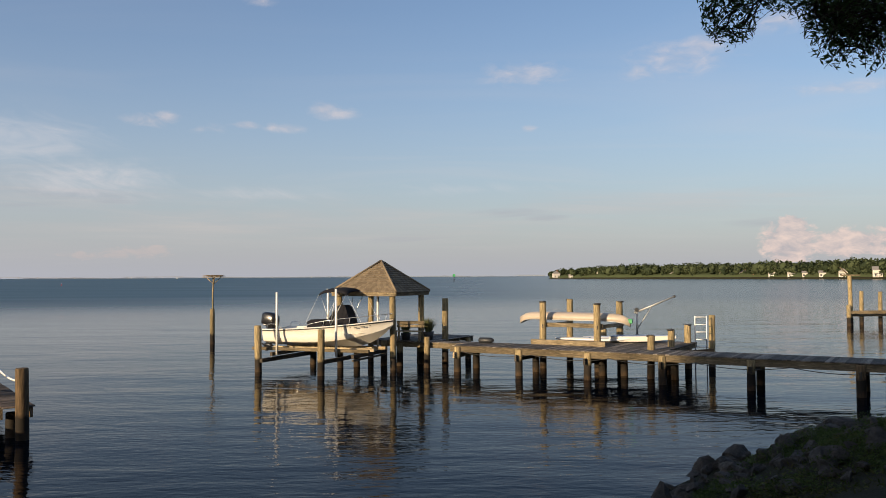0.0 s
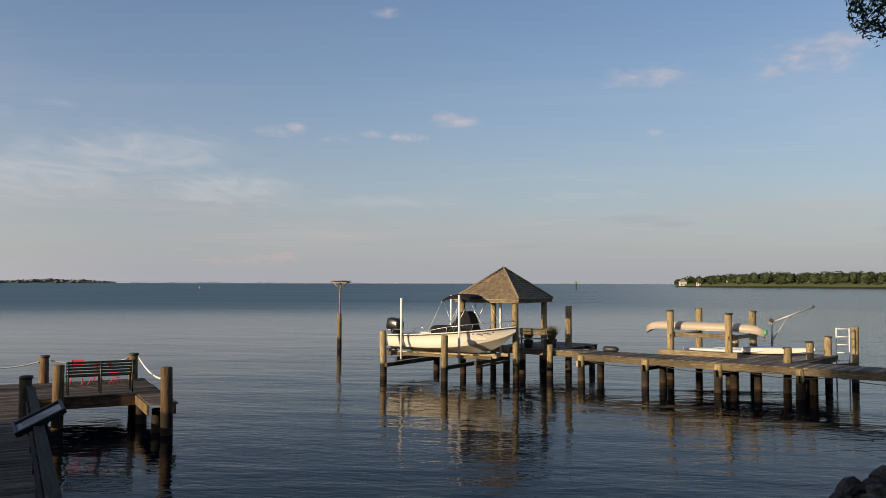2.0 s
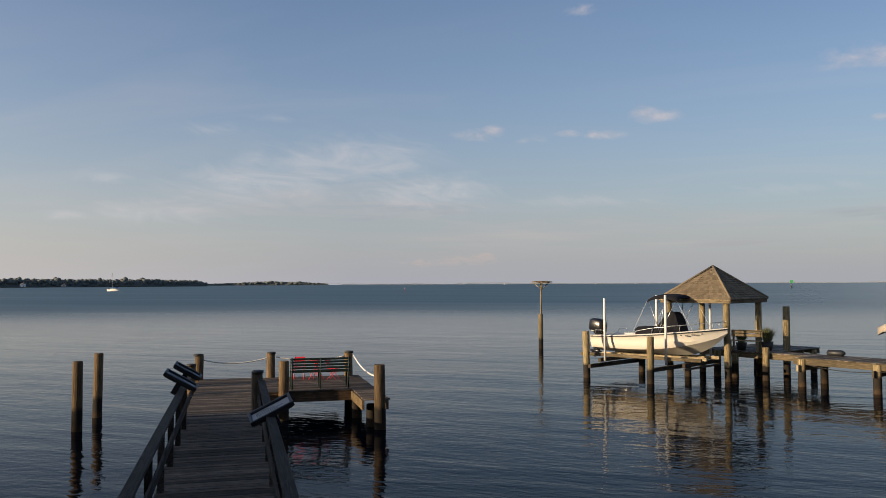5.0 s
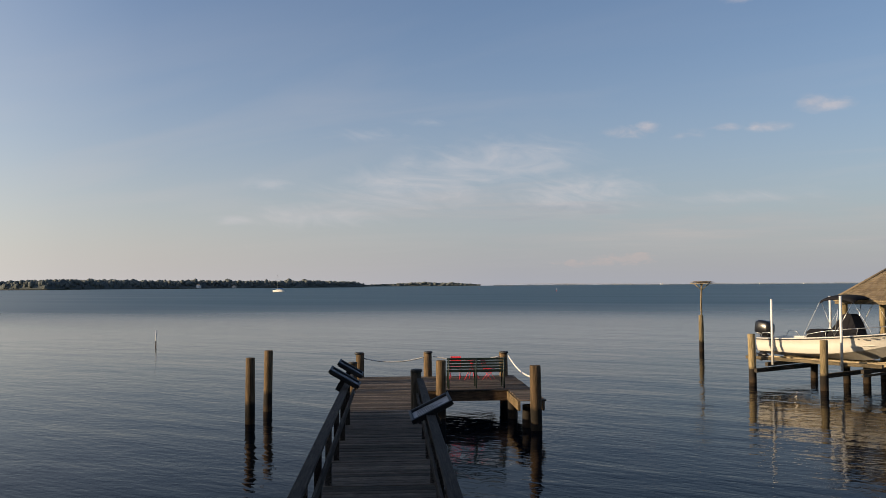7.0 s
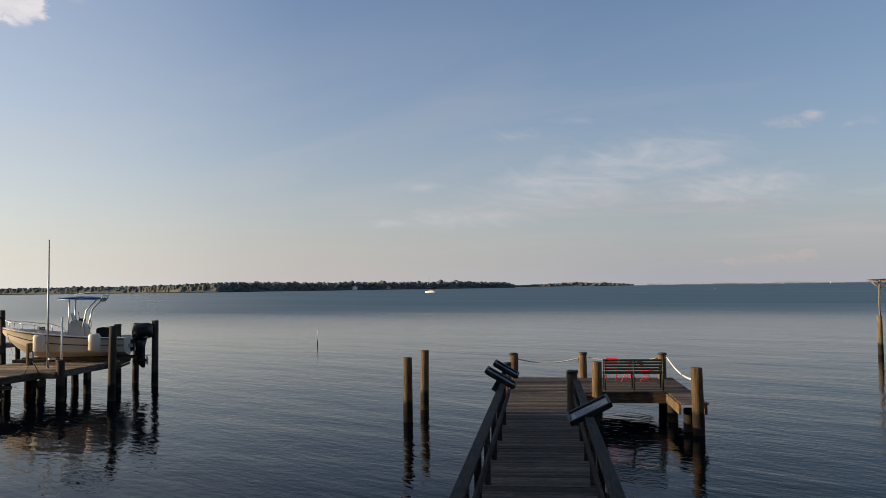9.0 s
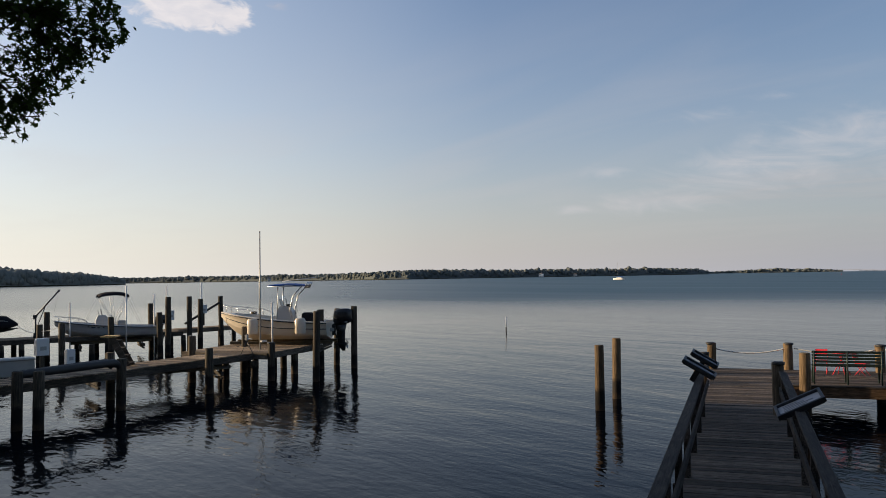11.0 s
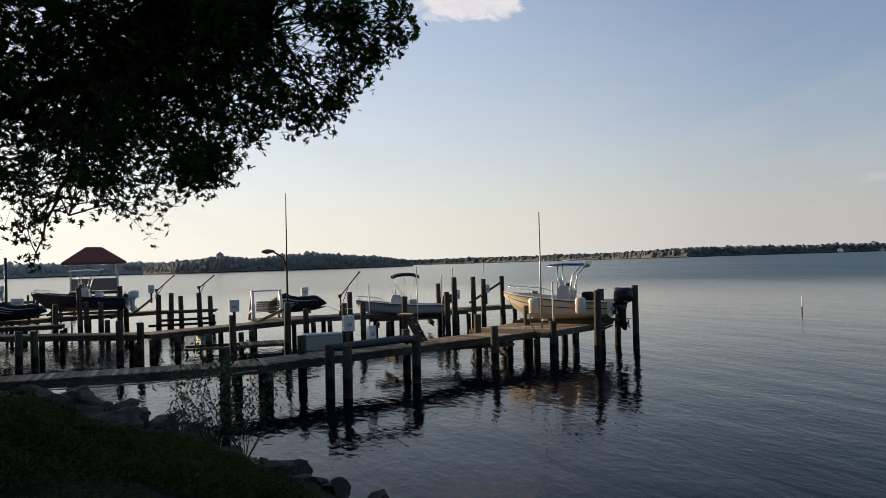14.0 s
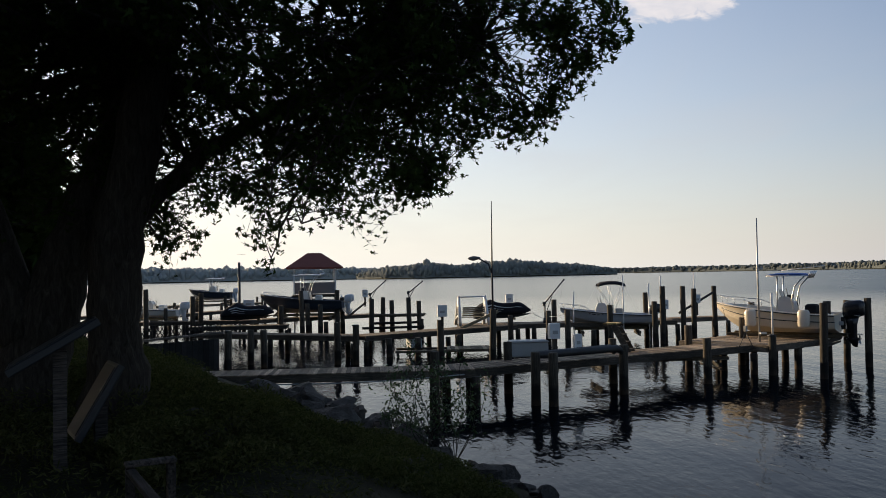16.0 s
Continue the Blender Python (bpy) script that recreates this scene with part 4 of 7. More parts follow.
for x in (-0.55, 0.55):
    put("leg", Build().box((x, -0.12, 0.22), (0.07, 0.07, 0.44)), M_BEAM, tb)
    put("leg", Build().box((x, 0.26, 0.42), (0.07, 0.07, 0.84)), M_BEAM, tb)


def planter(m, label, seed):
    t = thing("planter", m, label, "planter", "grass planters by the pavilion")
    put("tub", Build().tube([(0, 0, 0), (0, 0, 0.36), (0, 0, 0.40), (0, 0, 0.36)], [0.20, 0.27, 0.29, 0.25], 16), M_CAP, t)
    r = random.Random(seed)
    q = Build()
    for _ in range(420):
        a, ln, ou = r.uniform(0, 6.283), r.uniform(0.35, 0.75), r.uniform(0.05, 0.42)
        b0 = Vector((math.cos(a) * r.uniform(0, .16), math.sin(a) * r.uniform(0, .16), 0.36))
        tip = b0 + Vector((math.cos(a) * ou, math.sin(a) * ou, ln))
        sd = Vector((-math.sin(a), math.cos(a), 0)) * 0.008
        mid = b0.lerp(tip, 0.55) + Vector((0, 0, 0.08))
        q.add([b0 - sd, b0 + sd, mid + sd, mid - sd, tip], [(0, 1, 2, 3), (3, 2, 4)])
    tagged(put("grass_blades", q, M_GRASSY, t), kind="stuff")


planter(PAV @ pose(-0.55, 2.2, DECK, 0, 0, 0) @ Matrix.Scale(0.85, 4), "dark planter tub full of ornamental grass", 3)
planter(PAV @ pose(0.3, 2.8, DECK, 0, 0, 0) @ Matrix.Scale(0.95, 4), "planter tub with tall tufted ornamental grass", 4)
fl = thing("dock_light", RP @ pose(0.75, 1.6, DECK + 0.11, 0, 0, 10), "dark barrel shaped floodlight lying on the deck", "lamp")
put("housing", Build().tube([(-0.32, 0, 0), (-0.26, 0, 0), (0.24, 0, 0), (0.36, 0, 0.02)], [0.06, 0.13, 0.13, 0.05], 12), M_FRAME, fl)

draw_in(kept, 0.911, 8)
# osprey platform
osp = thing("osprey_platform", pose(-12.64, 45.9, 0.09), "osprey nesting platform on a tall pole in water", "nest platform")
pile(osp, 0, 0, 2.57, 0.135)
put("upper_pole", Build().tube([(0.02, 0.02, 2.2), (0.0, 0.03, 3.4), (0.05, 0.05, 4.3)], [0.045, 0.042, 0.04], 10), M_PILE, osp)
for a in range(4):
    c, s = math.cos(a * math.pi / 2 + .4), math.sin(a * math.pi / 2 + .4)
    put("brace", Build().rod((0.04, 0.05, 3.95), (0.04 + 0.38 * c, 0.05 + 0.38 * s, 4.3), 0.022, seg=6), M_BEAM, osp)
for i in range(6):
    put("platform_slat", Build().box((0.04, 0.05 - 0.40 + 0.16 * i, 4.33), (0.95, 0.12, 0.04), None, 0.005), M_BEAM, osp)
q = Build()
r = random.Random(8)
for _ in range(140):
    a, d = r.uniform(0, 6.28), r.uniform(0.1, 0.45)
    p = Vector((0.04 + d * math.cos(a), 0.05 + d * math.sin(a), 4.36 + r.uniform(0, 0.07)))
    t = r.uniform(0, 6.28)
    e = Vector((math.cos(t), math.sin(t), r.uniform(-.12, .12))) * r.uniform(0.1, 0.25)
    q.tube([p - e, p + e], 0.008, 4)
tagged(put("nest_sticks", q, M_STICK, osp), kind="stuff")

# ---------------------------------------------------------------- boats


def hull_shape(L, B, h0, h1):
    """Half sections of a planing hull, stern to bow: (y, [(x, z) keel, strake, chine, topside, sheer])."""
    out = []
    for i in range(17):
        f = i / 16
        y = -L / 2 + L * f
        b = B / 2 * (0.93 + 0.07 * min(1, f / 0.3)) * max(0.0, 1 - max(0, (f - 0.5) / 0.5) ** 2.3) ** 0.85 + 0.012
        rise = max(0, (f - 0.55) / 0.45)
        sheer = h0 + (h1 - h0) * f ** 1.6
        zk = (sheer - 0.12) * 0.92 * max(0, (f - 0.66) / 0.34) ** 2.0
        bc = b * (0.88 - 0.30 * rise ** 1.5)
        zc = max(zk + 0.015, 0.28 * h0 + (sheer - 0.14 - 0.28 * h0) * 0.86 * max(0, (f - 0.30) / 0.70) ** 1.9)
        out.append((y, [(0, zk), (bc * 0.5, zk + (zc - zk) * 0.52), (bc, zc), (bc + 0.025 * (1 - rise), zc + 0.02), ((bc + b) / 2 + 0.05 * b, (zc + sheer) / 2), (b, sheer - 0.05), (b + 0.012, sheer - 0.045), (b + 0.012, sheer)]))
    return out


def powerboat(name, m, label, group, L=5.9, B=2.2, h0=0.72, h1=1.15, mat=None, bottom=None, trim=None):
    """Hull, gunwale and cockpit floor; returns the thing and its sections."""
    t = thing(name, m, label, "motorboat", group)
    sec = hull_shape(L, B, h0, h1)
    top, bot = Build(), Build()
    for sx in (-1, 1):
        for part_b, lo, hi in ((bot, 0, 3), (top, 2, 8)):
            rings = [[(sx * x, y, z) for x, z in (pts[lo:hi] if sx > 0 else pts[lo:hi][::-1])] for y, pts in sec]
            part_b.loft([r[::-1] for r in rings], closed=False, caps=(False, False))
    y, pts = sec[0]
    top.add([(x, y, z) for x, z in pts[2:]] + [(-x, y, z) for x, z in pts[2:][::-1]], [tuple(range(12))])
    bot.add([(x, y, z) for x, z in pts[:3]] + [(-pts[2][0], y, pts[2][1]), (-pts[1][0], y, pts[1][1])], [(0, 1, 2, 3, 4)])
    put("topside_shell", top, mat or M_GELCOAT, t)
    put("bottom", bot, bottom or mat or M_GELCOAT, t)
    deck = Build()
    for sx in (-1, 1):
        rings = []
        for y, pts in sec:
            b, z = pts[-1]
            inn = max(0.0, b - 0.16)
            if y > L * 0.34:
                inn = 0.0
            rings.append([(sx * b, y, z), (sx * (b - 0.02 if b > 0.05 else 0), y, z + 0.025), (sx * inn, y, z + 0.03), (sx * inn, y, z - 0.02 if inn < 0.05 else z - 0.42)])
        deck.loft(rings if sx > 0 else [r[::-1] for r in rings], closed=False, caps=(False, False))
    put("gunwale", deck, mat or M_GELCOAT, t)
    fl = Build().loft([[(-pts[-1][0] * 0.9, y, pts[-1][1] - 0.40), (pts[-1][0] * 0.9, y, pts[-1][1] - 0.40)] for y, pts in sec[:14]], closed=False, caps=(False, False))
    put("cockpit_floor", fl, mat or M_GELCOAT, t)
    rub = [(pts[-1][0] + 0.02, y, pts[-1][1] - 0.03) for y, pts in sec]
    for sx in (-1, 1):
        put("rub_rail", Build().tube([(sx * x, y, z) for x, y, z in rub], 0.022, 6), trim or M_FRAME, t)
    return t, sec


def sheer_at(sec, y):
    ys = [s[0] for s in sec]
    k = min(range(len(ys)), key=lambda i: abs(ys[i] - y))
    return sec[k][1][-1]


def bow_rail(t, sec, y0, y1, rise=0.22):
    L = sec[-1][0]
    for sx in (-1, 1):
        pts = [(sx * max(0.02, sheer_at(sec, y0)[0] - 0.05), y0, sheer_at(sec, y0)[1] + 0.02)]
        n = 9
        for i in range(n + 1):
            y = y0 + 0.15 + (y1 - y0 - 0.15) * i / n
            b, z = sheer_at(sec, y)
            pts.append((sx * max(0.03, b - 0.06), y, z + rise * min(1, 0.55 + i / 4) + 0.05))
        q = Build().tube(pts, 0.014, 6)
        for i in (3, 6, 9):
            x, y, z = pts[i]
            q.tube([(x, y, z), (x * 0.98, y - 0.06, z - rise - 0.06)], 0.012, 6)
        put("bow_rail", q, M_STEEL, t)


def outboard(t, m, h=1.0, mat=None):
    """Outboard engine hung on the transom; y forward."""
    c = Build().loft([oval(0, 0.52, 0.10, 0.13, -0.62, 14, 4), oval(0, 0.52, 0.18, 0.23, -0.59, 14, 4), oval(0, 0.52, 0.21, 0.28, -0.45, 14, 4), oval(0, 0.50, 0.22, 0.29, -0.12, 14, 4), oval(0, 0.46, 0.20, 0.24, 0.04, 14, 4), oval(0, 0.44, 0.11, 0.14, 0.08, 14, 4)])
    e = put("engine_cowl", c, mat or M_ENGINE, t, "glossy black engine cowl", m)
    put("cowl_band", Build().box((0, -0.22, 0.30), (0.38, 0.50, 0.05), None, 0.02), M_WHITE, e)
    leg = Build().loft([[(-w, y0, z), (w, y0, z), (w * 0.6, y1, z), (-w * 0.6, y1, z)] for z, w, y0, y1 in ((0.30, 0.12, 0.0, -0.42), (-0.05, 0.09, -0.04, -0.34), (-0.42, 0.06, -0.08, -0.34), (-0.62, 0.04, -0.10, -0.36), (-0.78, 0.01, -0.24, -0.34))])
    put("drive_leg", leg, mat or M_ENGINE, e)
    put("anti_ventilation_plate", Build().box((0, -0.30, -0.34), (0.26, 0.46, 0.02), None, 0.008), mat or M_ENGINE, e)
    put("gear_case", Build().tube([(0, 0.02, -0.52), (0, -0.1, -0.52), (0, -0.36, -0.52), (0, -0.42, -0.52)], [0.015, 0.065, 0.06, 0.03], 10), mat or M_ENGINE, e)
    pr = Build()
    for k in range(3):
        a = 2.094 * k
        pr.add([(0.03 * math.cos(a), -0.40, -0.52 + 0.03 * math.sin(a)), (0.16 * math.cos(a - .4), -0.38, -0.52 + 0.16 * math.sin(a - .4)), (0.17 * math.cos(a + .3), -0.45, -0.52 + 0.17 * math.sin(a + .3)), (0.05 * math.cos(a + .5), -0.43, -0.52 + 0.05 * math.sin(a + .5))], [(0, 1, 2, 3)])
        n = len(pr.v)
        pr.add([(x, y - 0.012, z) for x, y, z in pr.v[n - 4:n]], [(3, 2, 1, 0)])
    put("propeller", pr, M_STEEL, e)
    put("bracket", Build().box((0, 0.06, 0.02), (0.24, 0.14, 0.42), None, 0.02), mat or M_ENGINE, e)


def bimini(t, yc, z0, w, ln, ztop, mat=None):
    """Folding canvas top on tube bows."""
    rings = []
    for i in range(9):
        f = -1 + i / 4
        y = yc + f * ln / 2
        sag = 0.10 * f * f + 0.05 * abs(f) ** 6
        ring = [(w / 2 * math.sin(a), y, ztop - sag - 0.16 * (1 - math.cos(a)) - (0.05 if abs(k) == 4 else 0)) for k in range(-4, 5) for a in (k / 4 * 1.35,)]
        rings.append(ring + [(x * 0.985, yy, z - 0.03) for x, yy, z in ring[::-1]])
    put("canopy", Build().loft(rings), mat or M_BLACK, t, "black canvas bimini top")
    for sx in (-1, 1):
        foot = (sx * (w / 2 - 0.02), yc - 0.1, z0)
        for y in (yc - ln / 2 + 0.06, yc + 0.1, yc + ln / 2 - 0.06):
            put("bimini_bow", Build().tube([foot, (sx * (w / 2 - 0.06), y, ztop - 0.30)], 0.014, 6), M_STEEL, t)
        put("bimini_strap", Build().tube([(sx * (w / 2 - 0.03), yc - ln / 2, ztop - 0.3), (sx * (w / 2 - 0.05), yc - ln / 2 - 0.7, z0)], 0.006, 4), M_WHITE, t)
        put("bimini_strap", Build().tube([(sx * (w / 2 - 0.03), yc + ln / 2, ztop - 0.3), (sx * (w / 2 - 0.05), yc + ln / 2 + 0.7, z0 + 0.05)], 0.006, 4), M_WHITE, t)


def console(t, y, z, cover=False, w=0.75, body_mat=None, seat_mat=None):
    if cover:
        rings = [[(-w / 2 * k, y + a, z + h), (w / 2 * k, y + a, z + h), (w / 2 * k, y + b, z + h), (-w / 2 * k, y + b, z + h)] for h, k, a, b in ((0.0, 1.1, -0.75, 0.62), (0.55, 1.05, -0.6, 0.6), (0.95, 0.95, -0.28, 0.5), (1.28, 0.8, -0.05, 0.36), (1.36, 0.6, 0.02, 0.28))]
        put("console_cover", Build().loft(rings, smooth=False), M_BLACK, t, "black canvas console cover")
        put("seat_cover", Build().box((0, y - 1.08, z + 0.36), (w * 1.1, 0.75, 0.72), None, 0.10), M_BLACK, t, "black canvas seat cover")
        return
    c = Build().loft([[(-w / 2 * k, y + a, z + h), (w / 2 * k, y + a, z + h), (w / 2 * k, y + b, z + h), (-w / 2 * k, y + b, z + h)] for h, k, a, b in ((0.0, 1, -0.35, 0.45), (0.75, 0.95, -0.32, 0.38), (1.0, 0.85, -0.12, 0.26))], smooth=False)
    k = put("console_body", c, body_mat or M_GELCOAT, t)
    put("windscreen", Build().box((0, 0, 0), (w * 0.85, 0.012, 0.36), None, 0.004), M_GLASS, k, "tinted windscreen", pose(0, y + 0.24, z + 1.14, -18, 0, 0))
    put("wheel", Build().tube([(0.19 * math.cos(a * 0.5236), y - 0.42, z + 0.82 + 0.19 * math.sin(a * 0.5236)) for a in range(13)], 0.015, 6), M_FRAME, k)
    put("leaning_seat", Build().box((0, y - 0.95, z + 0.36), (w, 0.42, 0.66), None, 0.06), seat_mat or M_GELCOAT, t)
    put("grab_rail", Build().tube([(-w * 0.42, y + 0.05, z + 1.0), (-w * 0.42, y + 0.12, z + 1.36), (w * 0.42, y + 0.12, z + 1.36), (w * 0.42, y + 0.05, z + 1.0)], 0.016, 6), M_STEEL, k)


def t_top(t, y, z, ztop, w=1.3, ln=1.7, mat=None):
    q = put("t_top_canvas", Build().loft([[(-w / 2 * math.cos(0), y + f * ln, ztop + 0.05 - 0.05 * (2 * f - 0) ** 2), (0, y + f * ln, ztop + 0.09 - 0.05 * (2 * f) ** 2), (w / 2, y + f * ln, ztop + 0.05 - 0.05 * (2 * f) ** 2), (w / 2, y + f * ln, ztop - 0.05 * (2 * f) ** 2), (-w / 2, y + f * ln, ztop - 0.05 * (2 * f) ** 2)] for f in (-0.5, -0.25, 0, 0.25, 0.5)], smooth=False), mat or M_BLUE, t, "canvas hard-edged top")
    for sx in (-1, 1):
        put("top_leg", Build().tube([(sx * 0.42, y + 0.45, z), (sx * 0.45, y + 0.40, z + 0.9), (sx * 0.5, y + 0.38, ztop)], 0.025, 8), M_STEEL, t)
        put("top_leg", Build().tube([(sx * 0.42, y - 0.25, z), (sx * 0.45, y - 0.15, z + 0.6), (sx * 0.46, y - 0.30, z + 1.2), (sx * 0.5, y - 0.75, ztop)], 0.025, 8), M_STEEL, t)
        put("top_frame_rail", Build().tube([(sx * w / 2, y - ln / 2, ztop - 0.04), (sx * w / 2, y + ln / 2, ztop - 0.04)], 0.02, 6), M_STEEL, t)
    for i in range(4):
        x = -0.45 + 0.3 * i
        put("rod_holder", Build().tube([(x, y - ln / 2 - 0.02, ztop - 0.14), (x, y - ln / 2 - 0.16, ztop + 0.14)], 0.032, 8), M_STEEL, q)


def lift_cradle(name, m, label, L=3.4, half=1.5, z=1.2, guide=0.0, bunk=0.55, beam_mat=None):
    """Two cross beams and two padded bunks that carry a hull, with guide poles at the corners."""
    t = thing(name, m, label, "boat lift", "boat lifts")
    for y in (-L / 2, L / 2):
        put("cross_beam", Build().box((0, y, z), (half * 2, 0.12, 0.16), None, 0.01), beam_mat or M_DOCKBEAM, t)
        put("beam_hanger", Build().box((0, y, z - 0.16), (half * 2.0, 0.08, 0.08), None, 0.01), M_BEAM_DARK, t)
    for sx in (-1, 1):
        put("bunk", Build().box((sx * bunk, 0, z + 0.20), (0.14, L + 1.0, 0.14), None, 0.02), beam_mat or M_BEAM, t)
        for y in (-L / 2, L / 2):
            put("bunk_bracket", Build().box((sx * bunk, y, z + 0.10), (0.08, 0.10, 0.14)), M_STEEL, t)
        if guide:
            for y in (-L / 2, L / 2):
                put("guide_pole", Build().tube([(sx * (half - 0.12), y, z), (sx * (half - 0.12), y, guide)], 0.045, 10), M_PVC, t)
    return t


def reg_bars(t, sec, y, side, col=None):
    """Plain bars where the bow's lettering stands."""
    for i, w in enumerate((0.09, 0.16, 0.26, 0.12)):
        b, z = sheer_at(sec, y + i * 0.25)
        put("lettering_bar", Build().box((side * (b - 0.005), y + i * 0.25, z - 0.13), (0.02, w * 0.8, 0.045)), col or M_FRAME, t)


kept = made()
# the white boat on the lift by the pavilion: bow towards the pavilion
HB = -111.7                                  # heading of the bow, degrees to the left of +y
boat, sec = powerboat("motorboat", at_plan(-4.8, 36.5, HB, 1.40), "white centre console motorboat with black canvas on a lift", "boats on lifts", 5.8, 2.2, 0.72, 1.16)
console(boat, 0.42, 0.42, True)
bimini(boat, 0.48, 0.95, 1.75, 1.35, 2.54)
bow_rail(boat, sec, -0.75, 2.82, 0.22)
outboard(boat, pose(0, -2.95, 0.50, -8, 0, 0) @ Matrix.Scale(1.1, 4))
reg_bars(boat, sec, 1.35, 1)
reg_bars(boat, sec, 1.35, -1)
for sx in (-1, 1):
    put("stern_rail", Build().tube([(sx * 0.95, -2.75, 0.74), (sx * 0.95, -2.65, 0.96), (sx * 0.95, -2.3, 0.96), (sx * 0.95, -2.15, 0.76)], 0.013, 6), M_STEEL, boat)
lift = lift_cradle("boat_lift", at_plan(-4.95, 36.55, HB, 0), "weathered boat lift cradle with white guide poles", 3.9, 1.55, 1.12, 0)
for x, y, top in ((1.42, -1.75, 3.75), (1.42, 1.12, 3.9), (-1.2, -0.75, 3.85), (-1.2, 1.75, 3.9)):
    put("guide_pole", Build().tube([(x, y, 1.1), (x, y, top)], 0.05, 10), M_PVC, lift)
put("tow_beam", Build().box((1.35, -0.2, 1.34), (0.12, 5.6, 0.13), None, 0.01), M_BEAM, lift)
for x, y, top in ((-7.82, 35.6, 2.33), (-4.98, 34.2, 2.24), (-5.98, 38.6, 1.0), (-3.87, 37.5, 1.15)):
    tagged(put("lift_piling", pile_build(top, 0.15), M_PILE, m=pose(x, y, 0)), "round timber piling carrying a boat lift", "piling", "boat lift pilings")
for i, (a, b, z) in enumerate((((-7.65, 35.3), (-6.0, 39.0), 0.98), ((-5.0, 34.4), (-3.2, 38.6), 0.98))):
    tagged(beam(None, a, b, 0.14, 0.16, z, M_BEAM_DARK, "lift_beam"), "dark timber beam under the boat lift", "beam", "lift beams")

draw_in(kept, 0.911, 8)

# ---------------------------------------------------------------- docks along the shore
kept = made()
def dock(label, m):
    return thing("dock", m, label, "dock", "docks along the shore")


def dock_walk(t, a, b, w, z=DECK, joined=True, bents=3.2, pile_top=0.0, rail_mat=None, flare=0.0):
    """A straight walkway from a to b on bents of two piles. Built in the dock's own axes, then turned."""
    a, b = Vector(a), Vector(b)
    d = b - a
    ln = d.length
    sub = put("walkway_frame", Build().box((0, 0, z - 0.16), (w - 0.1, ln, 0.12)), M_BEAM_DARK, t, m=pose((a.x + b.x) / 2, (a.y + b.y) / 2, 0, 0, 0, math.degrees(math.atan2(-d.x, d.y))))
    for sx in (-1, 1):
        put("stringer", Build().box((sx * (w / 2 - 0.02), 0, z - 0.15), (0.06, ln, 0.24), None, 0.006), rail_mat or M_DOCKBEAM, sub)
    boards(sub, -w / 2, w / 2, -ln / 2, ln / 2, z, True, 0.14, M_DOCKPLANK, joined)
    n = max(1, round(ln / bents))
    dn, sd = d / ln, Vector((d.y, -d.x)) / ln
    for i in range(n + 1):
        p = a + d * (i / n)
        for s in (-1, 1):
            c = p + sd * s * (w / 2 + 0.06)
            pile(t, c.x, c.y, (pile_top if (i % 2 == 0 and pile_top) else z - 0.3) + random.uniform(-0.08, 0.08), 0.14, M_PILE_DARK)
    return sub


L1 = dock("long weathered dock with a wide end platform", at_plan(-31.6, 13.1, 36.0))
# in the dock's axes: x along the shore, y out over the water
inv = L1.matrix_basis.inverted()


def loc1(x, y):
    p = inv @ Vector((x, y, 0))
    return (p.x, p.y)


BOW = [(-31.92, 11.54, 2.98), (-30.92, 11.37, 2.33), (-31.19, 12.08, 2.56), (-30.53, 11.85, 1.85), (-30.62, 11.6, 1.81), (-30.42, 12.11, 1.8)]
dock_walk(L1, loc1(-26.35, -7.2), loc1(-26.75, 1.6), 1.5, 1.5, False, 100, 0)
dock_walk(L1, loc1(-26.9, 1.2), loc1(-32.7, 12.3), 1.6, 1.5, False, 100, 0)
for y in (0.1, 2.3, 4.5):
    beam(L1, (-3.9, y), (0.0, y), 0.07, 0.22, DECK - 0.05, M_BEAM_DARK)
beam(L1, (0.0, -0.05), (0.0, 4.65), 0.06, 0.24, DECK - 0.01, M_DOCKBEAM)
beam(L1, (-4.0, -0.02), (0.0, -0.02), 0.06, 0.24, DECK - 0.012, M_DOCKBEAM)
boards(L1, -3.95, 0.0, 0.0, 4.6, DECK + 0.003, True, 0.14, M_DOCKPLANK)
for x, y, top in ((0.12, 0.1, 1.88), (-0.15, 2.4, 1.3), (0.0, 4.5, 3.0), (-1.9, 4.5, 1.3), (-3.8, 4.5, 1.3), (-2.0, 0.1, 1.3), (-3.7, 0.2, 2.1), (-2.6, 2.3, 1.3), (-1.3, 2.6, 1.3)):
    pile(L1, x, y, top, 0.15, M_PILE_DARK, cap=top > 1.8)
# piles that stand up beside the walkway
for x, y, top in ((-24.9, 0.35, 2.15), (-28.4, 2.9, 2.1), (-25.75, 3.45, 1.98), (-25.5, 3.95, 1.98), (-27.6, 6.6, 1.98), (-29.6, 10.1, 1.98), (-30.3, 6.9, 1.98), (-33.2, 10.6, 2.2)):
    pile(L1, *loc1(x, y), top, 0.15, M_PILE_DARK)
# padded bumper boards along the side
for y0, y1, off in ((2.9, 6.6, 0.0), (3.3, 6.4, 0.3)):
    p0, p1 = Vector((-25.75 - off, y0 + 0.5, 0)), Vector((-27.6 - off, y1, 0))
    q = Build().tube([(0, -(p1 - p0).length / 2, 0), (0, -(p1 - p0).length / 2 + .1, 0.0), (0, (p1 - p0).length / 2 - .25, 0), (0, (p1 - p0).length / 2, -0.12)], 0.12, 10)
    a = math.degrees(math.atan2(-(p1 - p0).x, (p1 - p0).y))
    put("bumper", q, M_CAP, L1, "dark grey plastic bumper roll", inv @ pose((p0.x + p1.x) / 2, (p0.y + p1.y) / 2, 1.90, 0, 0, a))
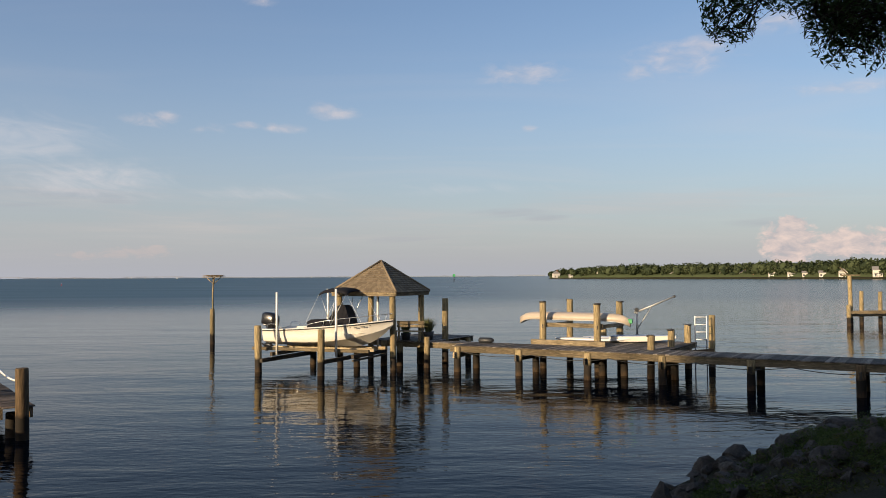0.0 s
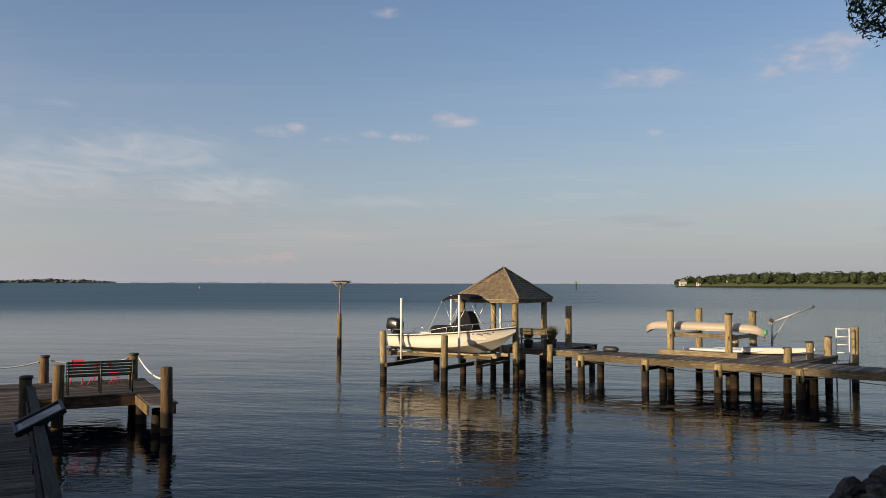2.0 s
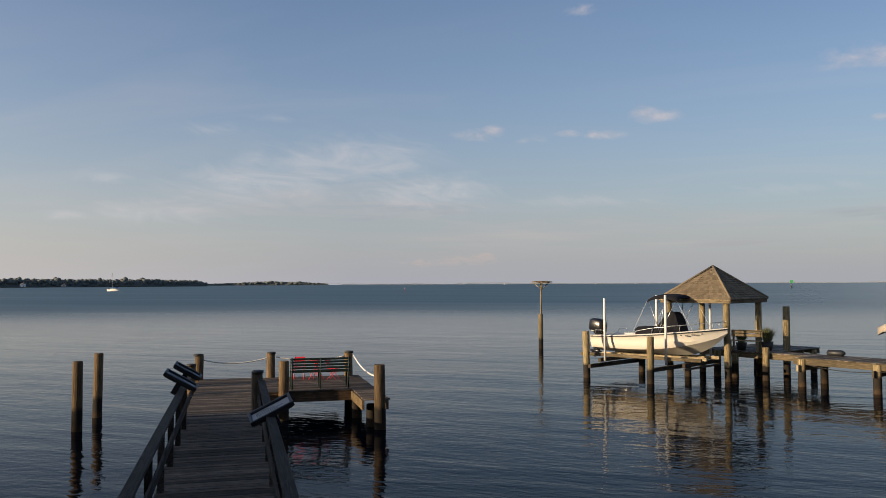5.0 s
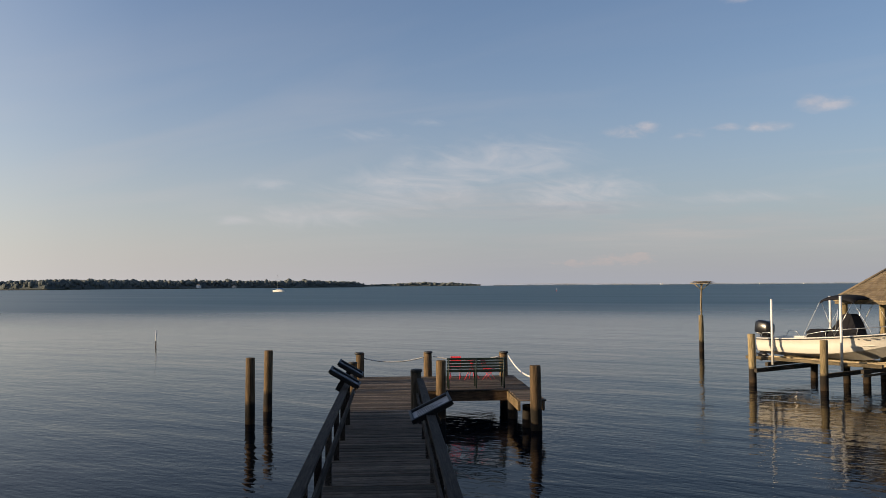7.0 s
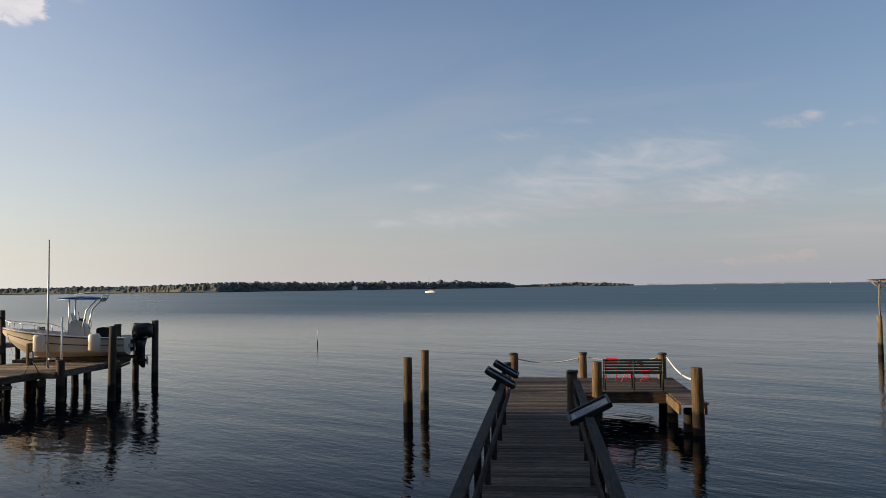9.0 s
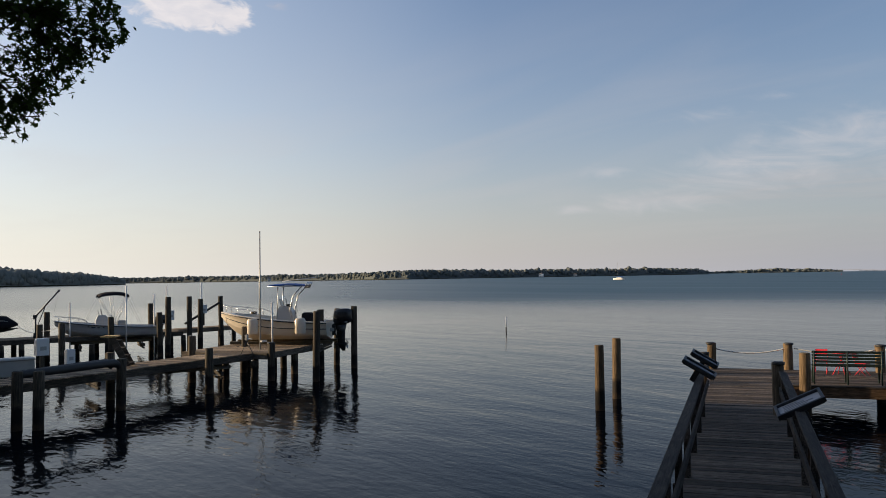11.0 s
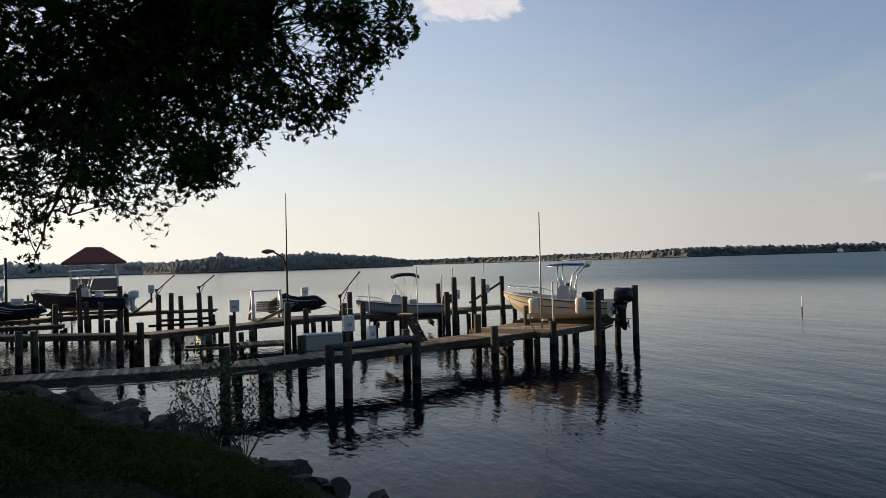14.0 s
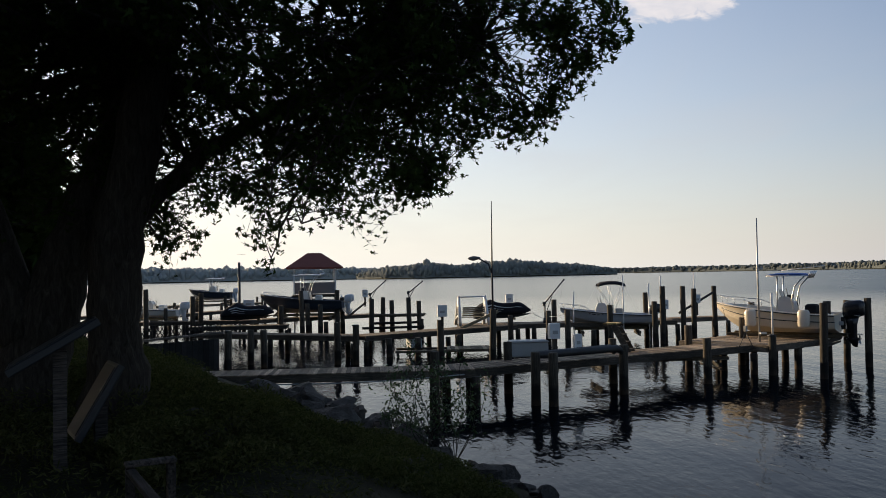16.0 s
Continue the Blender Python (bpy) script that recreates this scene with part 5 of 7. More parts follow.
line_rope(L1, (*loc1(-26.35 + .8, -5.5), 1.25), (*loc1(-25.95, 1.3), 1.35), 0.10, 0.02, M_GREYBOX, "water_hose")


def dock_box(m, label, ln=1.35, w=0.6, h=0.58):
    t = thing("dock_box", m, label, "storage box", "dock boxes")
    put("box_body", Build().box((0, 0, h * 0.42), (ln, w, h * 0.84), None, 0.03), M_GREYBOX, t)
    put("box_lid", Build().box((0, 0, h * 0.90), (ln + 0.05, w + 0.05, h * 0.16), None, 0.04), M_GREYBOX, t)
    put("latch", Build().box((0, -w / 2 - 0.01, h * 0.78), (0.08, 0.03, 0.10), None, 0.005), M_STEEL, t)


def power_box(m, label, h=1.1, w=0.34):
    """Lift motor or power pedestal: a white hooded case on a short post."""
    t = thing("power_box", m, label, "power box", "white dock power boxes")
    put("post", Build().box((0, 0, (h - 0.5) / 2), (0.12, 0.12, max(0.05, h - 0.5)), None, 0.01), M_PILE_DARK, t)
    put("case", Build().loft([[(-w / 2, -0.13, z), (w / 2, -0.13, z), (w / 2 * k, 0.13, z), (-w / 2 * k, 0.13, z)] for z, k in ((h - 0.52, 1), (h - 0.08, 1), (h, 0.8))], smooth=False), M_WHITE, t)
    put("vent", Build().box((0, -0.14, h - 0.3), (w * 0.5, 0.015, 0.12)), M_GREYBOX, t)


dock_box(at_plan(-29.6, 3.75, -86, DECK), "pale grey plastic dock box on the dock planks", 1.3)
power_box(at_plan(-28.55, 4.5, 100, 1.5), "white power box on a post beside the dock", 1.2, 0.36)
power_box(at_plan(-29.95, 5.55, 100, 1.4), "white hooded power box on a short piling", 0.82, 0.26)
# short flight of steps
st = thing("boarding_steps", at_plan(-30.55, 7.45, 150, DECK), "grey wooden boarding steps leaning on the dock", "steps")
for x in (-0.25, 0.25):
    put("side_board", Build().box((0, 0, 0), (0.04, 0.22, 1.15), None, 0.005), M_DOCKBEAM, st, m=pose(x, 0.1, 0.45, -28, 0, 0))
for i in range(4):
    put("tread", Build().box((0, 0, 0), (0.5, 0.22, 0.035), None, 0.005), M_DOCKBEAM, st, m=pose(0, -0.15 + 0.14 * i, 0.1 + 0.26 * i))
put("top_platform", Build().box((0, 0.5, 1.02), (0.62, 0.5, 0.05), None, 0.006), M_NEWWOOD, st)

# cream boat on the lift behind the end platform: bow to the shore
H2 = 142.0
b2, s2 = powerboat("motorboat", at_plan(-35.45, 15.12, H2, 1.72), "cream centre console fishing boat with a blue top", "boats on lifts", 5.0, 2.2, 0.78, 1.25, M_CREAM, M_CREAM)
console(b2, -0.5, 0.5, False, 0.62, M_GREYHULL, M_BLACK)
t_top(b2, -0.6, 0.75, 2.42, 1.25, 1.6)
bow_rail(b2, s2, 0.3, 2.4, 0.26)
outboard(b2, pose(0, -2.72, 0.40, 0, 0, 0) @ Matrix.Scale(1.2, 4))
put("engine_bracket", Build().box((0, -2.52, 0.42), (0.5, 0.3, 0.16), None, 0.02), M_ALU, b2)
put("waterline_stripe", Build().tube([(s2[i][1][4][0] + 0.012, s2[i][0], s2[i][1][4][1]) for i in range(16)], 0.02, 6), M_FRAME, b2)
put("waterline_stripe", Build().tube([(-s2[i][1][4][0] - 0.012, s2[i][0], s2[i][1][4][1]) for i in range(16)], 0.02, 6), M_FRAME, b2)
put("aerial", Build().tube([(0.3, -0.2, 2.6), (0.6, -1.9, 2.78)], 0.012, 5), M_WHITE, b2)
put("stern_seat", Build().box((0, -1.95, 0.66), (1.2, 0.42, 0.30), None, 0.05), M_GREYBOX, b2)
put("instrument_pod", Build().box((0, -0.62, 1.52), (0.5, 0.16, 0.14), None, 0.02), M_FRAME, b2)
put("cooler", Build().box((0.1, -1.35, 0.62), (0.7, 0.4, 0.34), None, 0.04), M_BLACK, b2)
for sx, y in ((1, 0.7), (1, -1.4), (-1, 0.7), (-1, -1.4)):
    x = sx * 1.27
    put("fender", Build().loft([[(x + 0.11 * k * math.cos(a * 0.5236), y + 0.24 * k * math.sin(a * 0.5236), z) for a in range(12)] for z, k in ((0.30, 0.8), (0.36, 1), (0.90, 1), (1.0, 0.75))]), M_CREAM, b2, "beige foam fender board")
lift_cradle("boat_lift", at_plan(-35.3, 15.45, H2, 0), "timber boat lift cradle beside the end platform", 3.6, 1.6, 1.42, 0)
for x, y, top in ((-33.41, 17.97, 3.14), (-30.13, 14.51, 3.12), (-35.4, 13.6, 2.35), (-37.6, 15.0, 2.9), (-35.2, 18.0, 3.0)):
    tagged(put("lift_piling", pile_build(top, 0.14), M_PILE_DARK, m=pose(x, y, 0)), "dark timber piling beside a boat lift", "piling", "boat lift pilings")
fp = thing("flag_pole", at_plan(-33.3, 13.5, 0, DECK), "tall thin grey pole fixed at the dock edge", "pole")
put("pole_shaft", Build().tube([(0, 0, 0), (0.01, 0, 2.4), (0, 0.02, 4.95)], [0.045, 0.04, 0.025], 8), M_ALU, fp)
put("short_pole", Build().rod((0.2, 0.45, 0), (0.2, 0.45, 1.95), 0.04), M_PVC, fp)
put("pole_bracket", Build().box((0.08, 0.1, 0.35), (0.24, 0.24, 0.08), None, 0.01), M_STEEL, fp)

# bow line, lifting strap and a small stand with a block on the platform
line_rope(L1, (*loc1(*BOW[0][:2]), BOW[0][2]), (*loc1(*BOW[1][:2]), BOW[1][2]), 0.06, 0.008, M_DARKROPE, "bow_line")
line_rope(L1, (*loc1(*BOW[2][:2]), BOW[2][2]), (*loc1(*BOW[3][:2]), BOW[3][2] + 0.2), 0.01, 0.012, M_DARKROPE, "strap")
put("block", Build().box((*loc1(*BOW[3][:2]), BOW[3][2] + 0.38), (0.10, 0.10, 0.22), None, 0.02), M_ALU, L1)
for q in BOW[4:]:
    put("stand_leg", Build().rod((*loc1(*BOW[3][:2]), BOW[3][2] + 0.25), (*loc1(*q[:2]), DECK), 0.015, seg=6), M_FRAME, L1)

# second dock
SKI = [(-46.53, 6.1, 2.29), (-46.43, 6.86, 1.92), (-45.89, 7.06, 2.03), (-44.75, 7.84, 2.34)]
L2 = dock("grey dock further along with a side landing", at_plan(-42.6, -2.2, 36.0))
inv = L2.matrix_basis.inverted()
dock_walk(L2, loc1(-46.6, -12.0), loc1(-42.0, -3.0), 1.4, 1.5, True, 6.0, 0)
dock_walk(L2, loc1(-41.8, -3.2), loc1(-48.2, 5.0), 1.5, 1.5, True, 6.0, 0)
dock_walk(L2, loc1(-49.2, 2.2), loc1(-49.9, 15.0), 2.0, 1.5, True, 5.0, 0)
dock_walk(L2, loc1(-51.0, 14.4), loc1(-52.6, 19.0), 1.2, 1.5, True, 4.4, 0)
# low landing with a frame of beams beside the walkway
for x in (-41.5, -43.1):
    put("landing_beam", Build().rod((*loc1(x, -1.3), 0.66), (*loc1(x, 3.6), 0.66), 0.08, None, 4), M_DOCKBEAM, L2)
for y in (-1.2, 1.1, 3.4):
    put("landing_beam", Build().rod((*loc1(-41.3, y), 0.52), (*loc1(-43.3, y), 0.52), 0.07, None, 4), M_BEAM_DARK, L2)
for i in range(11):
    put("landing_board", Build().box((0, 0, 0.74), (1.9, 0.17, 0.035), None, 0.004), M_BEAM, L2, m=inv @ pose(-42.3, 1.35 + 0.2 * i, 0))
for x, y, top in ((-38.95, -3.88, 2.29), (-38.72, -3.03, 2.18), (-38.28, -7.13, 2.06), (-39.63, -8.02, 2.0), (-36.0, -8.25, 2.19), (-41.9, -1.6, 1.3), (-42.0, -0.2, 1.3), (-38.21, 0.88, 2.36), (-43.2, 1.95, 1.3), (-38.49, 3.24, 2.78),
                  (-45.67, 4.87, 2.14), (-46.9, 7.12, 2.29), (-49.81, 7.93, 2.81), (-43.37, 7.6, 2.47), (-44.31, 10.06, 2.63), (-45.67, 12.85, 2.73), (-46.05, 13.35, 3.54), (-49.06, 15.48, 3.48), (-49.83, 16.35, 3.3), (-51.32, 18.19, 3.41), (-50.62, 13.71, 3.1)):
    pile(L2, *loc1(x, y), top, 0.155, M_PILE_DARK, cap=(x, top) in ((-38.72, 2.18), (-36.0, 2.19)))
crate = thing("storage_crate", at_plan(-43.6, -0.4, 12, 0.72), "pale slatted crate on the low landing", "crate")
for i in range(4):
    put("crate_slat", Build().box((-0.45 + 0.3 * i, 0, 0.2), (0.26, 0.6, 0.4), None, 0.01), M_GREYBOX, crate)
put("crate_lid", Build().box((0, 0, 0.42), (1.25, 0.66, 0.05), None, 0.01), M_GREYBOX, crate)
lift_cradle("boat_lift", at_plan(-32.2, 8.9, 0, 0), "low empty timber lift frame beside the long dock", 4.4, 1.1, 0.86, 0, 0.55, M_BEAM_DARK)
put("stair_brace", Build().box((0, 0, 0), (0.08, 2.4, 0.16)), M_BEAM, L2, m=inv @ pose(-46.2, 3.2, 1.9, 22, 0, 15))
put("ramp_rail", Build().rod((*loc1(-49.3, 15.3), 1.9), (*loc1(-51.3, 18.2), 3.1), 0.07), M_BEAM_DARK, L2)
line_rope(L2, (*loc1(*SKI[0][:2]), SKI[0][2]), (*loc1(*SKI[1][:2]), SKI[1][2]), 0.08, 0.012, M_ROPE, "mooring_line")
line_rope(L2, (*loc1(*SKI[2][:2]), SKI[2][2]), (*loc1(*SKI[3][:2]), SKI[3][2]), 0.10, 0.012, M_ROPE, "mooring_line")
lampp = thing("street_lamp", at_plan(-47.25, 4.05, 0, DECK), "dark cobra head lamp on a tall dock pole", "lamp")
put("pole", Build().tube([(0, 0, 0), (0, 0, 3.3), (0.0, 0.05, 7.05)], [0.06, 0.05, 0.02], 8), M_FRAME, lampp)
put("bracket_arm", Build().tube([(0, 0, 2.95), (0, -0.2, 3.5), (0, -0.75, 3.82)], 0.045, 7), M_FRAME, lampp)
put("lamp_head", Build().loft([oval(0, 3.84, 0.02, 0.02, -0.62, 12), oval(0, 3.84, 0.12, 0.08, -0.75, 12), oval(0, 3.82, 0.20, 0.14, -1.05, 12), oval(0, 3.82, 0.12, 0.08, -1.28, 12), oval(0, 3.82, 0.02, 0.02, -1.36, 12)]), M_TERRA, lampp)
# glider swing
sw = thing("glider_swing", at_plan(-48.6, 2.95, -80, DECK), "white timber glider swing seat on the dock", "swing seat")
for x in (-0.85, 0.85):
    put("a_frame", Build().tube([(x, -0.6, 0), (x * 0.92, 0.0, 1.62), (x, 0.6, 0)], 0.095, 6), M_WHITE, sw)
    put("side_brace", Build().tube([(x, -0.45, 0.35), (x * 0.95, 0, 0.55), (x, 0.45, 0.35)], 0.065, 6), M_WHITE, sw)
    put("hanger_arm", Build().tube([(x * 0.85, -0.15, 0.45), (x * 0.9, 0.0, 1.55)], 0.035, 6), M_WHITE, sw)
    put("arm_rest", Build().box((x * 0.8, 0.05, 0.72), (0.08, 0.6, 0.05), None, 0.01), M_WHITE, sw)
put("top_bar", Build().rod((-0.85, 0, 1.62), (0.85, 0, 1.62), 0.04), M_WHITE, sw)
for i in range(5):
    put("seat_slat", Build().box((0, -0.2 + 0.11 * i, 0.45), (1.3, 0.09, 0.03)), M_BEAM, sw)
    put("back_slat", Build().box((0, 0.34 + 0.03 * i, 0.56 + 0.11 * i), (1.3, 0.03, 0.09)), M_BEAM, sw)


def jet_ski(m, label, L=3.1, w=1.05):
    t = thing("covered_jet_ski", m, label, "jet ski", "covered jet skis")
    prof = [(0, 0.30, 0.58), (0.04, 0.42, 0.78), (0.13, 0.49, 1.0), (0.22, 0.5, 1.15), (0.31, 0.5, 1.25), (0.37, 0.5, 1.13), (0.48, 0.5, 1.03), (0.62, 0.5, 1.02), (0.74, 0.49, 1.07), (0.82, 0.46, 1.03), (0.89, 0.38, 0.88), (0.95, 0.27, 0.75), (1.0, 0.10, 0.60)]
    fs = [p[0] for p in prof]

    def skin(f, a, out=0.0):
        """A point of the cover: a boxy section with soft folds."""
        hw, top = np.interp(f, fs, [p[1] for p in prof]), np.interp(f, fs, [p[2] for p in prof])
        foot = 0.34 + 0.16 * max(0.0, (f - 0.8) / 0.2)
        n = noise.noise((a * 2.4, f * 9, L)) * 0.05 + noise.noise((a * 1.2, f * 24, L)) * 0.025
        c, q = math.cos(a), math.sin(a)
        return (w * hw * math.copysign(abs(c) ** 0.7, c) * (1 + n) + math.copysign(out, c), -L / 2 + L * f, foot + (top - foot) * max(q, 0.0) ** 0.62 + n * q)
    put("cover", Build().loft([[skin(i / 30, math.pi * k / 14) for k in range(15)] for i in range(31)]), M_BLACK, t, "wrinkled black canvas cover")
    for side in (0, 1):
        for lo, hi, f0, f1 in ((0.46, 0.62, 0.16, 0.84), (0.26, 0.33, 0.20, 0.50), (0.12, 0.17, 0.22, 0.46)):
            v, n = [], 14
            for i in range(n + 1):
                f = f0 + (f1 - f0) * i / n
                thin = 1 - 0.75 * i / n
                for a in (lo, lo + (hi - lo) * thin):
                    v.append(skin(f, math.pi - a if side else a, 0.012))
            put("trim_stripe", Build().add(v, [(2 * i, 2 * i + 1, 2 * i + 3, 2 * i + 2) for i in range(n)]), M_GREYBOX, t, "pale grey stripe on the cover")
    put("watercraft_hull", Build().loft([[(w * hw * 0.98, -L / 2 + L * f, 0.36), (w * hw * 0.7, -L / 2 + L * f, 0.10 + 0.25 * f ** 4), (-w * hw * 0.7, -L / 2 + L * f, 0.10 + 0.25 * f ** 4), (-w * hw * 0.98, -L / 2 + L * f, 0.36)] for f, hw, top in prof], smooth=False), M_FRAME, t)
    for y in (-0.7, 0.7):
        put("bunk_stand", Build().box((0, y, 0.07), (0.8, 0.12, 0.14), None, 0.01), M_BEAM, t)
    return t


jet_ski(at_plan(-51.1, 4.95, 4, DECK + 0.12), "jet ski under a black canvas cover on the dock", 3.5, 1.15)
power_box(at_plan(-52.1, 5.5, 95, 1.9), "white lift motor box behind the jet ski", 1.25, 0.42)
davit(at_plan(-48.9, 7.25, 60, DECK), "dark davit crane on the second dock", 1.2, 1.5, 1.0, M_FRAME)
power_box(at_plan(-38.1, 0.95, 95, 2.1), "white power box beside the second dock", 0.95, 0.42)
b3, s3 = powerboat("motorboat", at_plan(-49.2, 10.85, 172, 1.28), "small grey white skiff with a black bimini top", "boats on lifts", 5.2, 2.1, 0.62, 1.05, M_GREYHULL)
console(b3, 0.15, 0.3, False, 0.6, M_GREYHULL, M_GREYBOX)
bimini(b3, -0.35, 0.8, 1.7, 1.6, 2.6)
bow_rail(b3, s3, 0.9, 2.6, 0.22)
outboard(b3, pose(0, -2.65, 0.42, 0, 0, 0))
reg_bars(b3, s3, 0.2, -1)
lift_cradle("boat_lift", at_plan(-49.2, 11.1, 172, 0), "timber lift cradle under a small skiff", 3.2, 1.4, 0.92, 0)
for x, y in ((-42.55, 8.75), (-50.6, 9.6)):
    tagged(put("lift_piling", pile_build(1.45, 0.14), M_PILE_DARK, m=pose(x, y, 0)), "dark timber piling of the skiff's lift", "piling", "boat lift pilings")
for x, y, top in ((-48.7, 8.9, 3.3), (-47.8, 11.6, 4.2), (-48.2, 13.2, 3.7), (-52.0, 15.0, 4.1), (-52.2, 17.2, 4.3)):
    tagged(put("guide_pole", Build().rod((x, y, 0.2), (x, y, top), 0.035), M_PVC), "thin white guide pole of a boat lift", "pole", "guide poles")
power_box(at_plan(-46.5, 13.6, 95, 1.6), "white lift motor box on a tall piling", 1.2, 0.38)
power_box(at_plan(-50.3, 16.7, 95, 1.7), "white lift motor box beside a slanting rail", 1.25, 0.38)

# third dock with the roofed upper deck
L3 = dock("far dock with many lift pilings", at_plan(-60.0, -10.0, 36.0))
inv = L3.matrix_basis.inverted()
dock_walk(L3, loc1(-60.0, -21.0), loc1(-60.2, -12.0), 1.4, 1.5, True, 6.0, 0)
dock_walk(L3, loc1(-60.2, -12.4), loc1(-66.0, -3.6), 1.5, 1.5, True, 6.0, 0)
dock_walk(L3, loc1(-56.5, -15.5), loc1(-56.7, -9.0), 1.2, 1.3, True, 5.0, 0)
# open lift frame of heavy beams
for a, b, z in (((-60.2, -3.9), (-60.4, 0.3), 1.62), ((-62.0, -3.9), (-61.6, 0.2), 1.5), ((-60.0, -3.7), (-60.6, 0.1), 1.05), ((-59.6, -4.2), (-60.2, 0.2), 0.74)):
    put("lift_beam", Build().rod((*loc1(*a), z), (*loc1(*b), z), 0.11, None, 4), M_DOCKBEAM if z > 1.55 else M_BEAM_DARK, L3)
for x, y, top in ((-57.45, -18.71, 3.81), (-58.32, -15.83, 3.27), (-57.49, -15.06, 3.47), (-56.65, -9.45, 2.54), (-59.35, -8.38, 3.49), (-60.39, -8.13, 2.54), (-59.02, -7.08, 2.48), (-61.14, -6.09, 3.46), (-62.17, -5.82, 2.89), (-56.08, -6.36, 1.44),
                  (-59.34, -3.52, 2.8), (-60.38, -2.77, 2.88), (-60.91, -2.1, 2.64), (-59.44, -0.84, 2.86), (-60.44, -0.13, 2.58), (-57.44, -0.03, 1.43)):
    pile(L3, *loc1(x, y), top, 0.17, M_PILE_DARK)
put("stair_brace", Build().rod((*loc1(-59.9, -5.2), 1.6), (*loc1(-59.6, -3.9), 2.6), 0.08, None, 4), M_DOCKBEAM, L3)
RF = at_plan(-66.0, -8.35, 8, 0) @ Matrix.Diagonal((0.9, 0.9, 1.0, 1))
hut = thing("roofed_deck", RF, "raised deck shelter with a red brown hip roof", "shelter")
for sx in (-1, 1):
    for sy in (-1, 1):
        put("post", Build().box((sx * 1.5, sy * 1.75, 2.65), (0.11, 0.11, 5.3), None, 0.01), M_WHITE, hut)
put("upper_floor", Build().box((0, 0, 3.0), (3.2, 3.8, 0.18), None, 0.01), M_BEAM_DARK, hut)
for sx, sy, s in ((0, -1, (3.1, 0.05, 0.85)), (0, 1, (3.1, 0.05, 0.85)), (1, 0, (0.05, 3.6, 0.85)), (-1, 0, (0.05, 3.6, 0.85))):
    put("rail_panel", Build().box((sx * 1.52, sy * 1.78, 3.6), s), M_HOUSEROOF, hut)
put("roof", Build().add([(-2.15, -2.4, 5.22), (2.15, -2.4, 5.22), (2.15, 2.4, 5.22), (-2.15, 2.4, 5.22), (0, -0.6, 6.35), (0, 0.6, 6.35), (-2.15, -2.4, 5.1), (2.15, -2.4, 5.1), (2.15, 2.4, 5.1), (-2.15, 2.4, 5.1)],
    [(0, 1, 4), (1, 2, 5, 4), (2, 3, 5), (3, 0, 4, 5), (0, 6, 7, 1), (1, 7, 8, 2), (2, 8, 9, 3), (3, 9, 6, 0), (9, 8, 7, 6)]), M_REDROOF, hut, "red brown shingle hip roof")
for y in (-2.6, -1.9):
    put("stair_stringer", Build().rod((1.4, y - 1.6, 1.5), (1.4, y, 3.0), 0.06), M_BEAM_DARK, hut)
put("stair_stringer", Build().rod((1.6, 2.8, 1.5), (1.6, 1.7, 3.0), 0.05), M_WHITE, hut)
put("stair_stringer", Build().rod((1.6, 3.3, 1.5), (1.6, 2.2, 3.0), 0.05), M_WHITE, hut)
b4, s4 = powerboat("motorboat", at_plan(-61.9, -8.75, 176, 1.85), "dark hulled fishing boat with a white tower top", "boats on lifts", 6.2, 2.4, 0.85, 1.4, M_NAVY, M_NAVY)
console(b4, -0.3, 0.6)
t_top(b4, -0.4, 0.85, 2.75, 1.5, 1.9, M_WHITE)
bow_rail(b4, s4, 1.6, 2.95, 0.14)
outboard(b4, pose(0, -3.2, 0.5, 0, 0, 0), mat=M_WHITE)
lift_cradle("boat_lift", at_plan(-61.9, -8.4, 176, 0), "timber lift cradle under the dark hulled boat", 3.8, 1.6, 1.5, 0)
jet_ski(at_plan(-56.4, -11.6, 4, 1.6), "pair of watercraft under one dark canvas cover", 3.4, 1.6)
davit(at_plan(-59.5, -3.6, 70, 2.6), "dark davit arm on a dock piling", 1.2, 1.1, 0.4, M_FRAME)
davit(at_plan(-59.4, -0.85, 75, 2.6), "dark davit arm raised over the lift", 1.0, 0.9, 0.5, M_FRAME)
power_box(at_plan(-59.3, -3.95, 95, 2.3), "white lift motor box on the third dock", 1.2, 0.38)
mp = tagged(put("steel_pole", Build().rod((-64.9, -14.0, 0), (-64.9, -14.0, 5.7), 0.11, 0.10, 10), M_FRAME), "plain dark steel pole standing in the water", "pole")
power_box(at_plan(-64.5, -13.2, 95, 1.5), "white utility box near the steel pole", 1.3, 0.8)
# far docks
L4 = dock("distant low dock on thin pilings", at_plan(-80, -20, 36.0))
inv = L4.matrix_basis.inverted()
dock_walk(L4, loc1(-66, -24.0), loc1(-90.0, -14.0), 1.4, 1.5, True, 4.0, 2.1)
dock_walk(L4, loc1(-95, -33.0), loc1(-104.0, -20.0), 1.4, 1.5, True, 4.0, 2.1)
dock_walk(L4, loc1(-70, -30.0), loc1(-84.0, -24.0), 1.4, 1.5, True, 2.6, 2.2)
b5, s5 = powerboat("motorboat", at_plan(-92.5, -23.1, 176, 2.2), "white and blue centre console on a far lift", "boats on lifts", 4.8, 2.3, 0.75, 1.2, M_NAVY, M_GELCOAT)
console(b5, -0.3, 0.5)
t_top(b5, -0.4, 0.75, 2.3, 1.3, 1.7, M_WHITE)
outboard(b5, pose(0, -2.5, 0.45, 0, 0, 0), mat=M_WHITE)
lift_cradle("boat_lift", at_plan(-92.5, -23.1, 176, 0), "far timber boat lift cradle", 3.4, 1.5, 1.85, 0)
